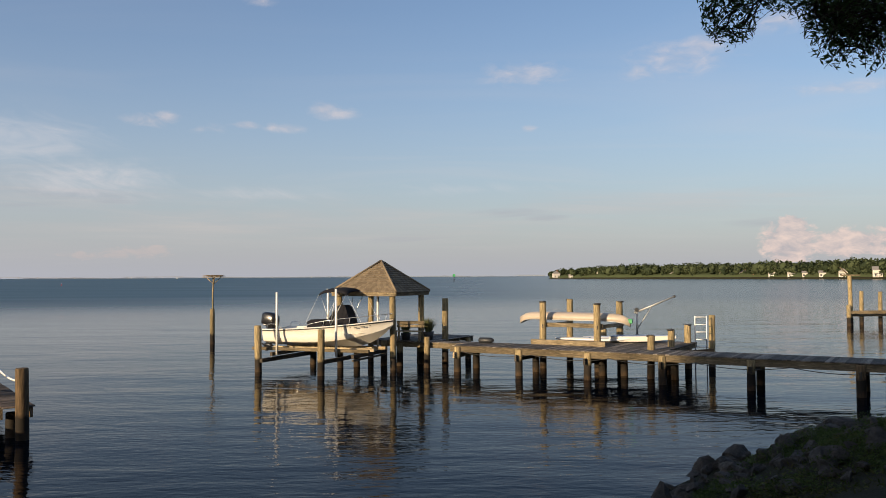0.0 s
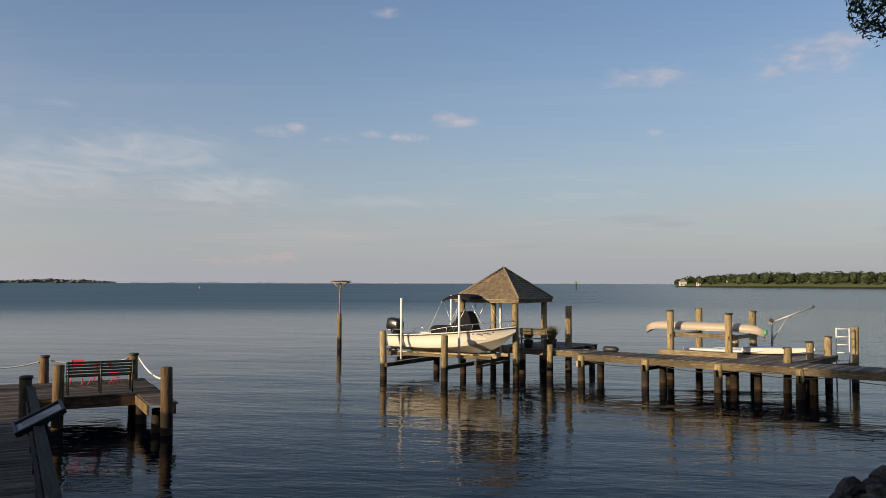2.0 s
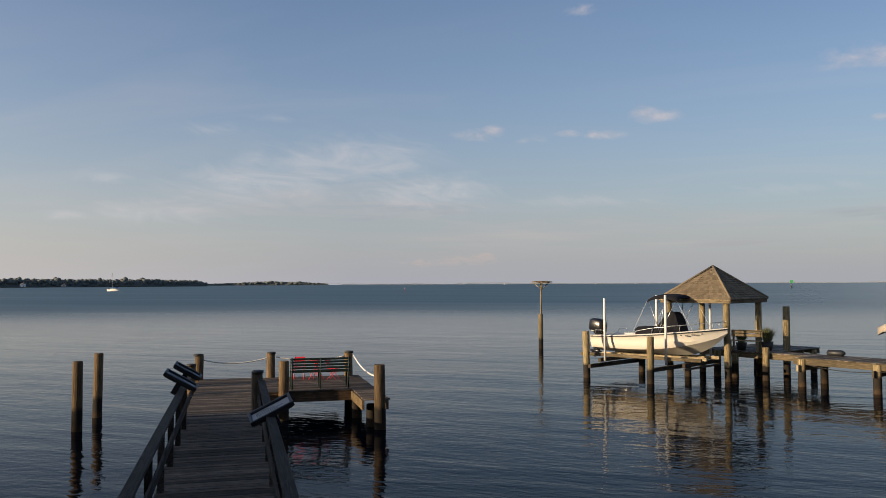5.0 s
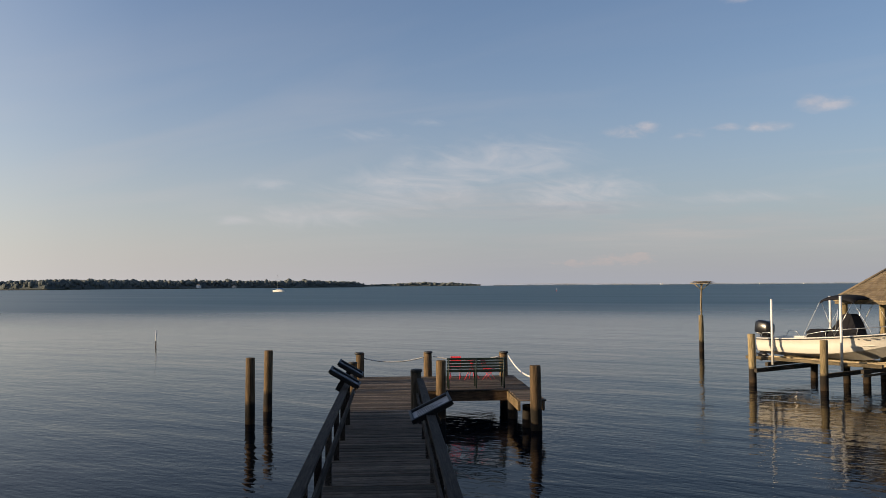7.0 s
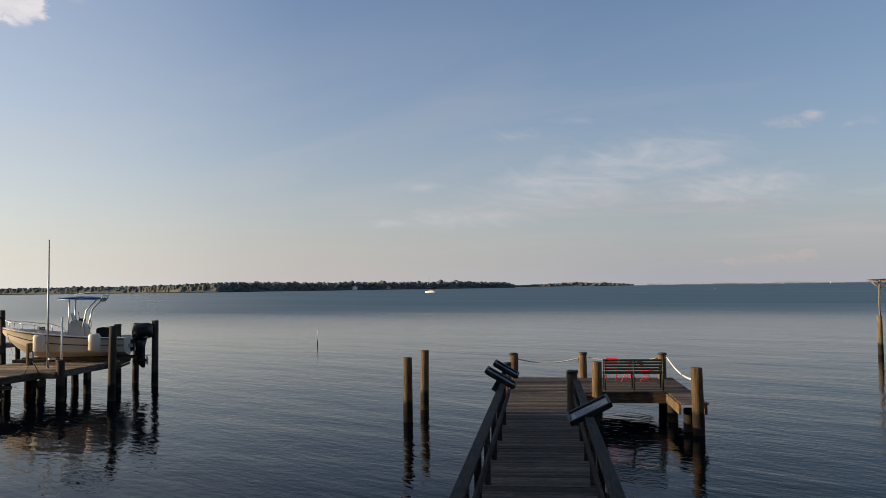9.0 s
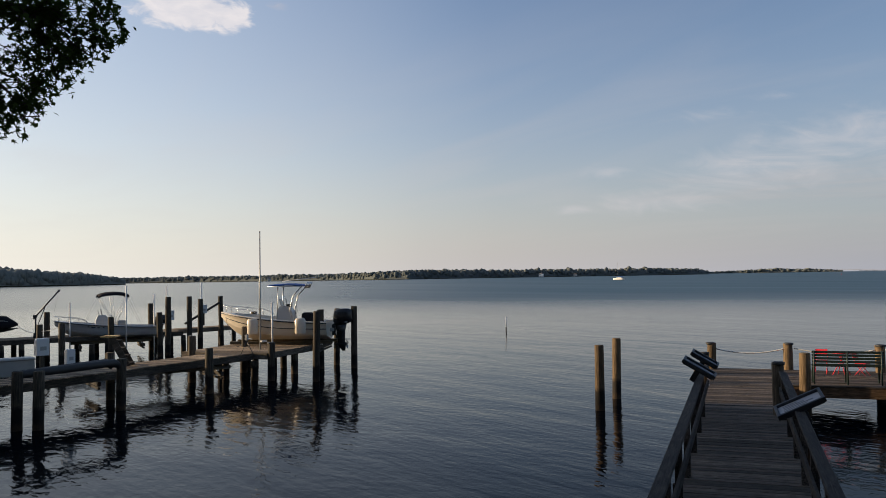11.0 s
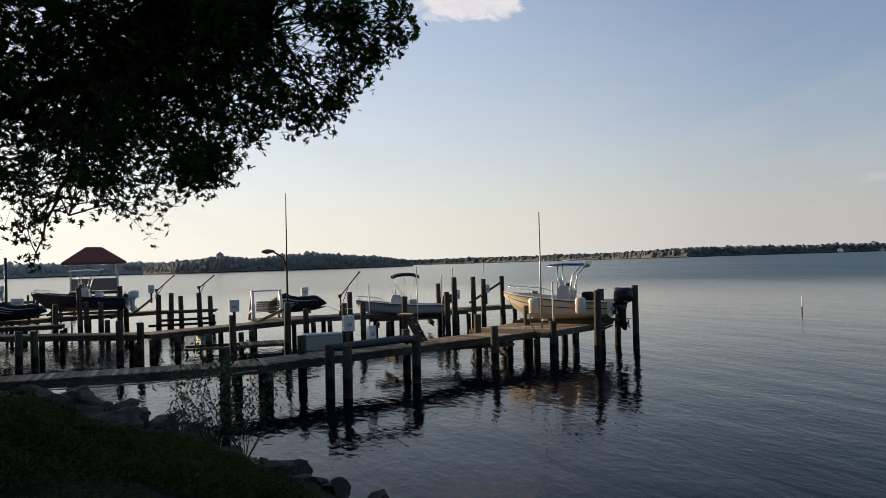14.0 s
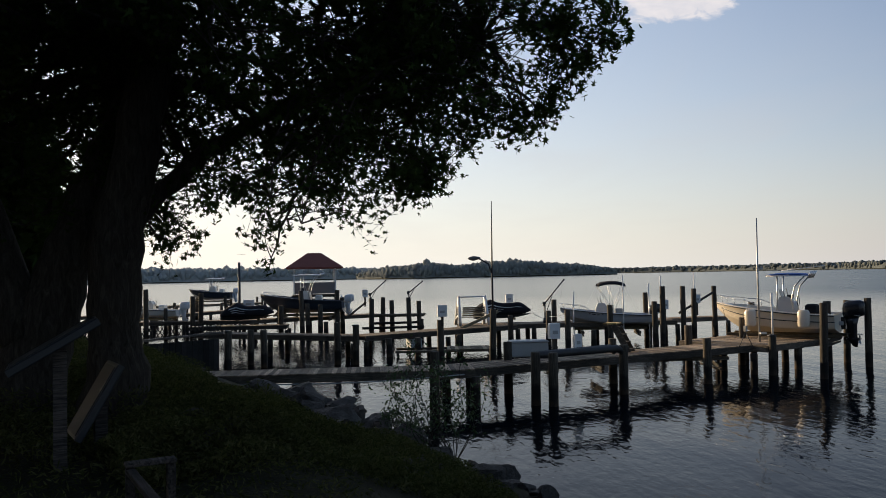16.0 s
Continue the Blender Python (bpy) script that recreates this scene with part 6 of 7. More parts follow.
for x, y in ((-91.2, -24.9), (-91.2, -21.2), (-93.8, -25.0), (-93.8, -21.2)):
    tagged(put("lift_piling", pile_build(2.6, 0.15), M_PILE_DARK, m=pose(x, y, 0)), "far timber piling of a boat lift", "piling", "boat lift pilings")
b6, s6 = powerboat("motorboat", at_plan(-61.7, -19.8, 176, 1.75), "small white open boat beside the far dock", "boats on lifts", 4.4, 1.8, 0.5, 0.8, M_GELCOAT)
console(b6, 0, 0.2, False, 0.6)
outboard(b6, pose(0, -2.3, 0.3, 0, 0, 0), mat=M_WHITE)
lift_cradle("boat_lift", at_plan(-61.7, -19.8, 176, 0), "low timber lift cradle under an open boat", 2.6, 1.2, 1.4, 0)
for x, y in ((-60.4, -18.3), (-60.4, -21.3), (-63.0, -18.3), (-63.0, -21.3)):
    tagged(put("lift_piling", pile_build(2.4, 0.14), M_PILE_DARK, m=pose(x, y, 0)), "timber piling of the open boat's lift", "piling", "boat lift pilings")
draw_in(kept, 0.911, 86)
# far right dock in the evening sun
kept = made()
RD = dock("sunlit unfinished dock frame on thin pilings", at_plan(31.6, 64.5, 0))
for x, y, top in ((-0.3, 0.0, 1.95), (0.1, 0.5, 4.25), (1.35, 1.4, 3.0), (3.1, 1.9, 2.95), (5.6, 1.5, 2.0), (6.5, 1.0, 2.0), (-1.4, -8.0, 2.15), (2.0, -7.0, 2.1), (4.0, -9.0, 2.1)):
    pile(RD, x, y, top, 0.16)
beam(RD, (-0.3, 0.0), (8.0, 0.6), 0.1, 0.25, 1.55, M_BEAM)
beam(RD, (0.0, 1.0), (8.0, 1.6), 0.1, 0.25, 1.3, M_BEAM)
beam(RD, (4.0, -8.0), (8.0, -7.4), 0.1, 0.5, 1.5, M_BEAM_DARK)
put("cross_board", Build().box((0.1, 0.5, 4.28), (1.5, 0.12, 0.10)), M_BEAM, RD)
put("slant_brace", Build().rod((-0.7, 0.5, 4.9), (0.1, 0.5, 4.2), 0.05), M_BEAM, RD)
draw_in(kept, 0.911, 0)

# ---------------------------------------------------------------- trees on the bank
MAPLE = [(0, -0.5), (0.36, -0.30), (0.13, -0.06), (0.50, 0.26), (0.10, 0.14), (0.02, 0.72), (-0.11, 0.13), (-0.44, 0.32), (-0.13, -0.07), (-0.38, -0.24)]
SIMPLE = [(0, -0.5), (0.34, 0.0), (0, 0.5), (-0.34, 0.0)]


def leaves_mesh(name, mat, pos, nrm_up, size, shape, rs):
    """Many leaves of one outline as one mesh. pos: n x 3; each gets a turn of its own, hanging tip down on the whole."""
    n, k = len(pos), len(shape)
    yaw = rs.uniform(0, 2 * np.pi, n)
    tilt = rs.normal(nrm_up, 0.55, n)
    spin = rs.uniform(0, 2 * np.pi, n)
    s = size * rs.uniform(0.7, 1.3, n)
    pts = np.array(shape, float)
    a = np.stack([np.cos(yaw), np.sin(yaw), 0 * yaw], -1)
    b = np.stack([-np.sin(yaw) * np.cos(tilt), np.cos(yaw) * np.cos(tilt), -np.sin(tilt)], -1)
    e1 = a * np.cos(spin)[:, None] + b * np.sin(spin)[:, None]
    e2 = -a * np.sin(spin)[:, None] + b * np.cos(spin)[:, None]
    v = pos[:, None, :] + s[:, None, None] * (pts[None, :, 0, None] * e1[:, None, :] + pts[None, :, 1, None] * e2[:, None, :])
    me = bpy.data.meshes.new(name)
    me.vertices.add(n * k)
    me.vertices.foreach_set("co", v.reshape(-1).astype(np.float32))
    me.loops.add(n * k)
    me.loops.foreach_set("vertex_index", np.arange(n * k, dtype=np.int32))
    me.polygons.add(n)
    me.polygons.foreach_set("loop_start", np.arange(0, n * k, k, dtype=np.int32))
    me.materials.append(mat)
    me.update(calc_edges=True)
    return me


def limb_path(a, b, rng, bend=0.12, n=6, sag=0.0):
    a, b = Vector(a), Vector(b)
    ln = (b - a).length
    pts = []
    off = Vector((rng.uniform(-1, 1), rng.uniform(-1, 1), rng.uniform(0.1, 1))) * bend * ln
    for i in range(n + 1):
        f = i / n
        p = a.lerp(b, f) + off * (4 * f * (1 - f)) - Vector((0, 0, sag * f * f * ln))
        pts.append(p + Vector((rng.uniform(-1, 1), rng.uniform(-1, 1), rng.uniform(-1, 1))) * 0.02 * ln * (0 < i < n))
    return pts


def broad_tree(label, base, trunks, centre, radii, seed, n_limb=34, n_leaf=60000, leaf=0.12, mat=None, shape=MAPLE, keep=None, core=9000, boughs=(), tuft=0.11, thin=None, clip=False, fork=2.5):
    """trunks: lists of (x, y, z, r). Limbs run from the trunks into an uneven crown; sprays of leaves hang on their twigs."""
    rng, rs = random.Random(seed), np.random.RandomState(seed)
    t = thing("tree", None, label, "tree", "shore trees")
    t.matrix_basis = pose(*base)
    ib = t.matrix_basis.inverted()
    heads = []
    for tr in trunks:
        pts = [Vector(p[:3]) for p in tr]
        fine, rad = [], []
        for i in range(len(pts) - 1):
            for k in range(4):
                f = k / 4
                fine.append(ib @ (pts[i].lerp(pts[i + 1], f) + Vector((rng.uniform(-.04, .04), rng.uniform(-.04, .04), 0))))
                rad.append((tr[i][3] * (1 - f) + tr[i + 1][3] * f) * rng.uniform(0.95, 1.06))
        fine.append(ib @ pts[-1])
        rad.append(tr[-1][3])
        put("trunk", Build().tube(fine, rad, 16), M_BARK, t)
        heads += [(p, q[3]) for p, q in zip(pts[1:], tr[1:]) if p.z > base[2] + fork]
    c, R = np.array(centre, float), np.array(radii, float)
    limbs, twigs, sprays = Build(), Build(), []
    ends, grown = [], []
    for i in range(n_limb):
        while True:
            d = rs.normal(size=3)
            d /= np.linalg.norm(d)
            if d[2] > -0.85:
                break
        lump = 1 + 0.30 * noise.noise((d[0] * 2.2 + seed, d[1] * 2.2, d[2] * 2.2))
        end = Vector(c + d * R * rs.uniform(0.50, 0.97) * lump)
        if not keep or keep(end):
            ends.append(end)
    free = len(ends)
    ends += [Vector(p) for p in boughs]
    for i, end in enumerate(ends):
        given = i >= free
        if given and grown:
            # a bough springs from the nearest limb above it and droops
            start = min(grown, key=lambda p: (p - end).length + (3.0 if p.z < end.z + 0.3 else 0.0) + rng.uniform(0, 0.3))
            r = 0.035
            path = limb_path(start, end, rng, 0.10, 7, 0.05)
        else:
            start, r = min(heads, key=lambda h: (h[0] - end).length + rng.uniform(0, 2.0))
            path = limb_path(start, end, rng, 0.10, 7, 0.03)
        new_twigs = []
        for k in range(2, 8):
            if keep and not keep(path[k]) and (clip or not given):
                path = path[:k]
                break
            for _ in range(4 if k > 5 else 3):
                for _try in range(5):
                    e2 = path[k] + Vector((rng.gauss(0, 1), rng.gauss(0, 1), rng.gauss(-0.15, 0.6))) * ((0.32 if given else 0.75) - 0.05 * _try)
                    if not keep or (given and not clip) or keep(e2):
                        break
                else:
                    continue
                if thin and rng.random() >= thin(e2):
                    continue
                if not (clip and not thin) or all(keep(path[k].lerp(e2, f)) for f in (0.25, 0.5, 0.75)):
                    new_twigs.append(limb_path(path[k], e2, rng, 0.15, 4, 0.12))
        if len(new_twigs) < 3 or len(path) < (7 if given and clip else 4):
            continue
        if not given:
            grown += path[3:]
        r0 = min(r * 0.55, 0.04 + 0.018 * (end - start).length)
        if not (clip and not thin) or (not given and all(keep(a.lerp(b, f)) for a, b in zip(path, path[1:]) for f in (0.0, 0.33, 0.67, 1.0))):
            limbs.tube([ib @ p for p in path], [r0 * (1 - 0.9 * k / (len(path) - 1)) + 0.004 for k in range(len(path))], 7)
        for p2 in new_twigs:
            twigs.tube([ib @ p for p in p2], [0.010, 0.008, 0.006, 0.004, 0.002], 3, caps=False)
            sprays += p2[3:] if thin else p2[1:]
    tagged(put("limb_work", limbs, M_BARK, t), kind="stuff")
    tagged(put("twig_work", twigs, M_BARK, t), kind="stuff")
    sp = np.array([tuple(ib @ p) for p in sprays])
    pick = rs.randint(0, len(sp), n_leaf)
    pos = sp[pick] + rs.normal(0, 1, (n_leaf, 3)) * tuft
    if clip and not thin:
        pos = pos[np.array([keep(Vector(p) + t.matrix_basis.translation) for p in pos])]
    tagged(put("crown", leaves_mesh("crown", mat or M_LEAF, pos, 0.9, leaf, shape, rs), None, t), kind="stuff")
    if core:
        d = rs.normal(size=(core, 3))
        d /= np.linalg.norm(d, axis=1)[:, None]
        pos = c + d * R * (rs.uniform(0, 1, core) ** 0.5 * 0.70)[:, None] - np.array(base)
        if keep:
            ok = np.array([keep(Vector(p + np.array(base)) - Vector((0, 0, 1.3))) for p in pos])
            pos = pos[ok]
        tagged(put("inner_crown", leaves_mesh("inner_crown", mat or M_LEAF, pos, 0.9, leaf * 2.6, shape, rs), None, t), kind="stuff")
    return t


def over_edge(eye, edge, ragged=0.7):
    """A crown's ragged underside, cut by sight lines from the camera at eye: the least height angle by azimuth, both in
    degrees.
    """
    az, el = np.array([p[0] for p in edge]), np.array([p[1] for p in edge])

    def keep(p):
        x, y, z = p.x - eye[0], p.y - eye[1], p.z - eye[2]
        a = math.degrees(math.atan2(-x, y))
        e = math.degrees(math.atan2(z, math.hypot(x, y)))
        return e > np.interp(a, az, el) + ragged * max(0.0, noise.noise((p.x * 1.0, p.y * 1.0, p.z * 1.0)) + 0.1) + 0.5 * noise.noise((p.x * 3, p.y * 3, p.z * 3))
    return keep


# crown outline as azimuth and height angle from the camera
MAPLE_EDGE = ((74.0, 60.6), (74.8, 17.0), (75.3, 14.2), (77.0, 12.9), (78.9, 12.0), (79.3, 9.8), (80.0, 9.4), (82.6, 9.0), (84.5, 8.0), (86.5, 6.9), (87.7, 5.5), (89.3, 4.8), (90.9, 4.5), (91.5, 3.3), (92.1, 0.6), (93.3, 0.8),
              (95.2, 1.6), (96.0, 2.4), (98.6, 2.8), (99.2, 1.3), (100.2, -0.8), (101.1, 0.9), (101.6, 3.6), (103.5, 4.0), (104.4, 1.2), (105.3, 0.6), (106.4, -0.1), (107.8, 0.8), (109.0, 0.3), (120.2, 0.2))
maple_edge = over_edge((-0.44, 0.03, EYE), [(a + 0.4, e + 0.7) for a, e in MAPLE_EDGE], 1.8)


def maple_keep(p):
    """The crown is left open on the land side below the fork, so that the camera sees the trunk bare."""
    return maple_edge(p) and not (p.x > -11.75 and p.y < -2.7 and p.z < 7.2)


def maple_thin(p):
    """Fewer twigs in the hanging sprays below the crown and towards its outer edge, by angle from the camera."""
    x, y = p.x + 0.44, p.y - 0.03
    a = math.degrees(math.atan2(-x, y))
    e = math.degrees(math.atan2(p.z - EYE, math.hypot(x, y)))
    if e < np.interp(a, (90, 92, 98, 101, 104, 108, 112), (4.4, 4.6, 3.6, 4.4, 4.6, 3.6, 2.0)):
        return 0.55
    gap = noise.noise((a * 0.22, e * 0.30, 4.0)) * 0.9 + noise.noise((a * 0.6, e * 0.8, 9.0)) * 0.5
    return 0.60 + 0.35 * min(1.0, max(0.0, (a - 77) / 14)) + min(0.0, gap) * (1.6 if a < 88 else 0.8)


# a bough's end by azimuth, height angle and distance from the camera
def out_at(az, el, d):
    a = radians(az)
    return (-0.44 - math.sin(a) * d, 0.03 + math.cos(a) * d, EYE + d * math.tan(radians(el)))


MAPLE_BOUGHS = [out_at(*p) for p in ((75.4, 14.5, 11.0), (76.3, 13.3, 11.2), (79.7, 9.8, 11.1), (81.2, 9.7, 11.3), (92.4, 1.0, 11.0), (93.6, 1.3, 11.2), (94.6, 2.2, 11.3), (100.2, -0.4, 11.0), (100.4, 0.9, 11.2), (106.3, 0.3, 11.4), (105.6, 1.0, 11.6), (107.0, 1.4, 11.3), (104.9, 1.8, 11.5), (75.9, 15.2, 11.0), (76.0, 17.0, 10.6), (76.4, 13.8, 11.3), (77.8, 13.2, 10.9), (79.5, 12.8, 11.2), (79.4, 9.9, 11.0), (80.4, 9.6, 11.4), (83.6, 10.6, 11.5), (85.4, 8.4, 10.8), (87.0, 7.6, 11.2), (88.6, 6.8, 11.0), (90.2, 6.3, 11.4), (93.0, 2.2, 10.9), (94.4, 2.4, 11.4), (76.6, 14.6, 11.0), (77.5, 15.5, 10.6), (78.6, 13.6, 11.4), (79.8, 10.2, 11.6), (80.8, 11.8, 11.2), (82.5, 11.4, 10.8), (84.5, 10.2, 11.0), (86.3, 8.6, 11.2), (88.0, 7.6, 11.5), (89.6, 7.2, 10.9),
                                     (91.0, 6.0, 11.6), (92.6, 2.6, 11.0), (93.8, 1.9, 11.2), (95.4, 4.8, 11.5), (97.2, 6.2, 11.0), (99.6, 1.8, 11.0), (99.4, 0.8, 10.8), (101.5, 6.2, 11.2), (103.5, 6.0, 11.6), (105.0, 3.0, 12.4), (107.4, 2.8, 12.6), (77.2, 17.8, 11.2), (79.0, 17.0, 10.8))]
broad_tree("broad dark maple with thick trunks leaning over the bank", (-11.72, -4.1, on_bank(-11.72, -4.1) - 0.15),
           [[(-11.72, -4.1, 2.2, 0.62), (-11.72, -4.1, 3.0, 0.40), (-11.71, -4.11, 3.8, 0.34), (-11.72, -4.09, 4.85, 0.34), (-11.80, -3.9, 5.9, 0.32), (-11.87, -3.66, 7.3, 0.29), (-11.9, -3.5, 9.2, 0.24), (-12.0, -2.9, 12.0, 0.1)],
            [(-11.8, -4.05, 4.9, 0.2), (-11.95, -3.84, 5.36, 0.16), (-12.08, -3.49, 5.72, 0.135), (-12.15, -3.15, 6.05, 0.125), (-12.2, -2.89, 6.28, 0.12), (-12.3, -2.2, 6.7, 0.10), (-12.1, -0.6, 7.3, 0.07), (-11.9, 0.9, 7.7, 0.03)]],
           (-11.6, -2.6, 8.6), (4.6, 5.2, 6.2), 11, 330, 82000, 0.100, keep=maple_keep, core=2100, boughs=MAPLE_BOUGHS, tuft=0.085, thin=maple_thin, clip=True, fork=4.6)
broad_tree("old maple with a heavy forked trunk on the bank", (-12.3, -5.7, on_bank(-12.3, -5.7) - 0.15),
           [[(-12.3, -5.7, 2.2, 0.66), (-12.43, -5.5, 3.3, 0.46), (-12.54, -5.28, 4.1, 0.40), (-12.63, -5.07, 4.9, 0.34), (-12.74, -4.78, 5.8, 0.27), (-12.84, -4.52, 6.7, 0.23), (-12.91, -4.33, 7.6, 0.20), (-13.0, -4.3, 10.0, 0.1)],
            [(-12.4, -5.6, 3.6, 0.36), (-12.3, -6.3, 5.6, 0.30), (-12.2, -6.9, 8.5, 0.22), (-12.2, -7.2, 11.5, 0.08)]],
           (-12.4, -6.4, 10.2), (4.6, 4.4, 5.4), 23, 70, 15000, 0.13, keep=lambda p: p.z > (7.4 if p.x > -12.6 else 5.2) + 0.6 * noise.noise((p.x, p.y, 2.0)), core=0)
SHORE_TREES = ((-17.5, -11.5, 15, 5.0), (-25.5, -16.0, 17, 5.5), (-33.0, -22.0, 14, 5.0), (-41.0, -26.5, 16, 5.5), (-50.0, -31.0, 15, 5.5), (-60.0, -38.0, 17, 6.0), (-73.0, -45.0, 16, 6.0),
               # the rest are added, mostly out of view, to keep light off the bank
               (-3.0, -9.0, 16, 6.5), (4.5, -7.0, 15, 6.0), (-8.0, -14.0, 17, 6.5), (12.0, -4.0, 15, 5.5), (-16.0, -20.0, 16, 6.5),
               (-14.5, -13.5, 9, 4.5), (-20.0, -19.0, 9, 4.5), (-24.0, -25.0, 9, 5.0), (-11.0, -19.0, 9, 4.5), (-30.0, -30.0, 10, 5.0), (-20.6, -11.2, 6, 3.0))
for i, (x, y, h, w) in enumerate(SHORE_TREES):
    z = on_bank(x, y)
    broad_tree("tall dark shade tree further along the shore" if i < 7 else "shade tree added on the lawn to block light", (x, y, z - 0.1),
               [[(x, y, z - 0.1, 0.4), (x + .1, y, z + 3, 0.32), (x - .1, y + .2, z + 7, 0.22), (x, y, z + h * .8, 0.08)]],
               (x, y, z + h * 0.58), (w, w, h * 0.42), 40 + i, 18, 6000, 0.46, shape=SIMPLE, core=2600)
# unseen high crown added to shade the bank below it
z = on_bank(-5.0, -6.0)
broad_tree("shade tree added on the lawn to block light", (-5.0, -6.0, z - 0.1), [[(-5.0, -6.0, z - 0.1, 0.45), (-5.0, -5.9, 6, 0.36), (-5.2, -5.2, 10, 0.28), (-5.4, -4.5, 15, 0.1)]],
           (-5.6, -3.6, 14.6), (6.5, 6.5, 4.6), 77, 60, 16000, 0.34, shape=SIMPLE, core=4500, keep=lambda p: p.z > 9.8)
# the locust's outline and boughs, also by angles from the camera
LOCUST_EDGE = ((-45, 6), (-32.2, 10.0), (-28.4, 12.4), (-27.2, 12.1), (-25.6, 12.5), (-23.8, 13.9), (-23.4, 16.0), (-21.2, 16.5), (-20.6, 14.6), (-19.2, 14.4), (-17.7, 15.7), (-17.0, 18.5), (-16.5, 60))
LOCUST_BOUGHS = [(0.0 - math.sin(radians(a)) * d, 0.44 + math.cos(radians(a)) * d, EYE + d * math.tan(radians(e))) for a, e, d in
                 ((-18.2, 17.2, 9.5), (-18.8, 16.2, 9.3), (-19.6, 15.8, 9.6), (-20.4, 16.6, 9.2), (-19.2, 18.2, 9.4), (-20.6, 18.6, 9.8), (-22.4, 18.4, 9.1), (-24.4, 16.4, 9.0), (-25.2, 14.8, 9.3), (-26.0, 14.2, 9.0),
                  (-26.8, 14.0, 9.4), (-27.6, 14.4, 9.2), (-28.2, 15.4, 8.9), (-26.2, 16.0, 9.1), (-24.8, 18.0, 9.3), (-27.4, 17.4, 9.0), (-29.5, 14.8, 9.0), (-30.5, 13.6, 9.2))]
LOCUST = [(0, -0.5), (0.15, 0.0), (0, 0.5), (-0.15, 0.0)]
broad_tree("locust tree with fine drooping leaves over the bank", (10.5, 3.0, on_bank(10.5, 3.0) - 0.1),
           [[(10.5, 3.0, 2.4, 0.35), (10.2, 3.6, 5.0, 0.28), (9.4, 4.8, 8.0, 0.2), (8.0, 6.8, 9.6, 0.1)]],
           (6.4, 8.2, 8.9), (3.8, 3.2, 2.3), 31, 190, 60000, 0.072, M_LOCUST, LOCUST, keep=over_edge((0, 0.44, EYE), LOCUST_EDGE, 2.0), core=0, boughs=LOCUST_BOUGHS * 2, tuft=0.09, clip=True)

# ---------------------------------------------------------------- riprap, weeds and bushes on the bank
rng = random.Random(77)


def rock_mesh(seed, fine=2):
    r = random.Random(seed)
    bm = bmesh.new()
    bmesh.ops.create_icosphere(bm, subdivisions=fine, radius=0.5)
    cuts = [(Vector((r.gauss(0, 1), r.gauss(0, 1), r.gauss(0, 1))).normalized(), r.uniform(0.16, 0.34)) for _ in range(16)]
    for v in bm.verts:
        for n, d in cuts:
            k = v.co.dot(n) - d
            if k > 0:
                v.co -= n * k
        v.co += v.co.normalized() * (0.05 * noise.noise(v.co * 3 + Vector((seed, 0, 0))) + 0.03 * noise.noise(v.co * 9 + Vector((seed, 4, 0))))
    me = bpy.data.meshes.new("rock")
    bm.to_mesh(me)
    bm.free()
    me.materials.append(M_ROCK)
    return me


ROCKS = [rock_mesh(i) for i in range(10)]
BOULDERS = [rock_mesh(20 + i, 3) for i in range(8)]
for lo, hi, n in ((11.0, 33.0, 210), (-46.0, -10.5, 140)):
    for i in range(n):
        a = rng.uniform(lo, hi)
        s = rng.uniform(-0.2, 3.6) if rng.random() < 0.7 else rng.uniform(-0.15, 1.4)
        p = bank_point(a, s)
        k = rng.uniform(0.28, 0.66) * (1.15 if s < 1 else 1)
        ob = put("rock", rng.choice(ROCKS), None, None, m=pose(p.x, p.y, bank_height(s, a) + 0.06 * k, rng.uniform(-25, 25), rng.uniform(-25, 25), rng.uniform(0, 360)) @ Matrix.Diagonal((k * rng.uniform(.9, 1.5), k, k * rng.uniform(.6, .9), 1)))
        tagged(ob, "angular grey riprap boulder on the bank", "boulder", "riprap boulders")
big = ((3.9, 13.5, 0.6), (4.9, 14.7, 0.65), (6.4, 15.8, 0.6), (8.0, 17.3, 0.7), (4.5, 13.9, 0.55), (10.3, 19.5, 0.8), (-19.65, -3.3, 1.3), (-20.5, -2.6, 1.2), (-17.9, -2.1, 1.35), (-16.1, -1.35, 1.15), (-19.4, -1.3, 1.2), (-17.3, -0.5, 1.25), (-16.4, 0.3, 1.0), (-18.5, -1.0, 1.1), (-14.6, 1.4, 0.8), (-13.4, 1.9, 0.7), (-13.9, 0.9, 0.75), (-12.6, 2.4, 0.65), (-12.9, 1.2, 0.6),
       (-18.3, -0.9, 1.0), (-19.3, -1.6, 1.1), (-20.2, -1.2, 1.0), (-21.0, -2.0, 1.2), (-22.2, -2.2, 1.1), (-23.0, -3.2, 1.2), (-21.8, -3.2, 1.3), (-20.6, -2.9, 1.1), (-19.2, -2.6, 1.0), (-24.2, -3.4, 1.2), (-22.8, -4.2, 1.1), (-18.6, -1.8, 0.9), (-17.4, -0.9, 0.9), (-17.8, -0.2, 0.8))
for x, y, k in big:
    tagged(put("rock", rng.choice(BOULDERS), None, None, m=pose(x, y, max(WATER + 0.1, on_bank(x, y)) + 0.1, rng.uniform(-20, 20), rng.uniform(-20, 20), rng.uniform(0, 360)) @ Matrix.Diagonal((k * 1.25, k, k * 0.75, 1))), "large angular grey boulder at the water's edge", "boulder", "riprap boulders")

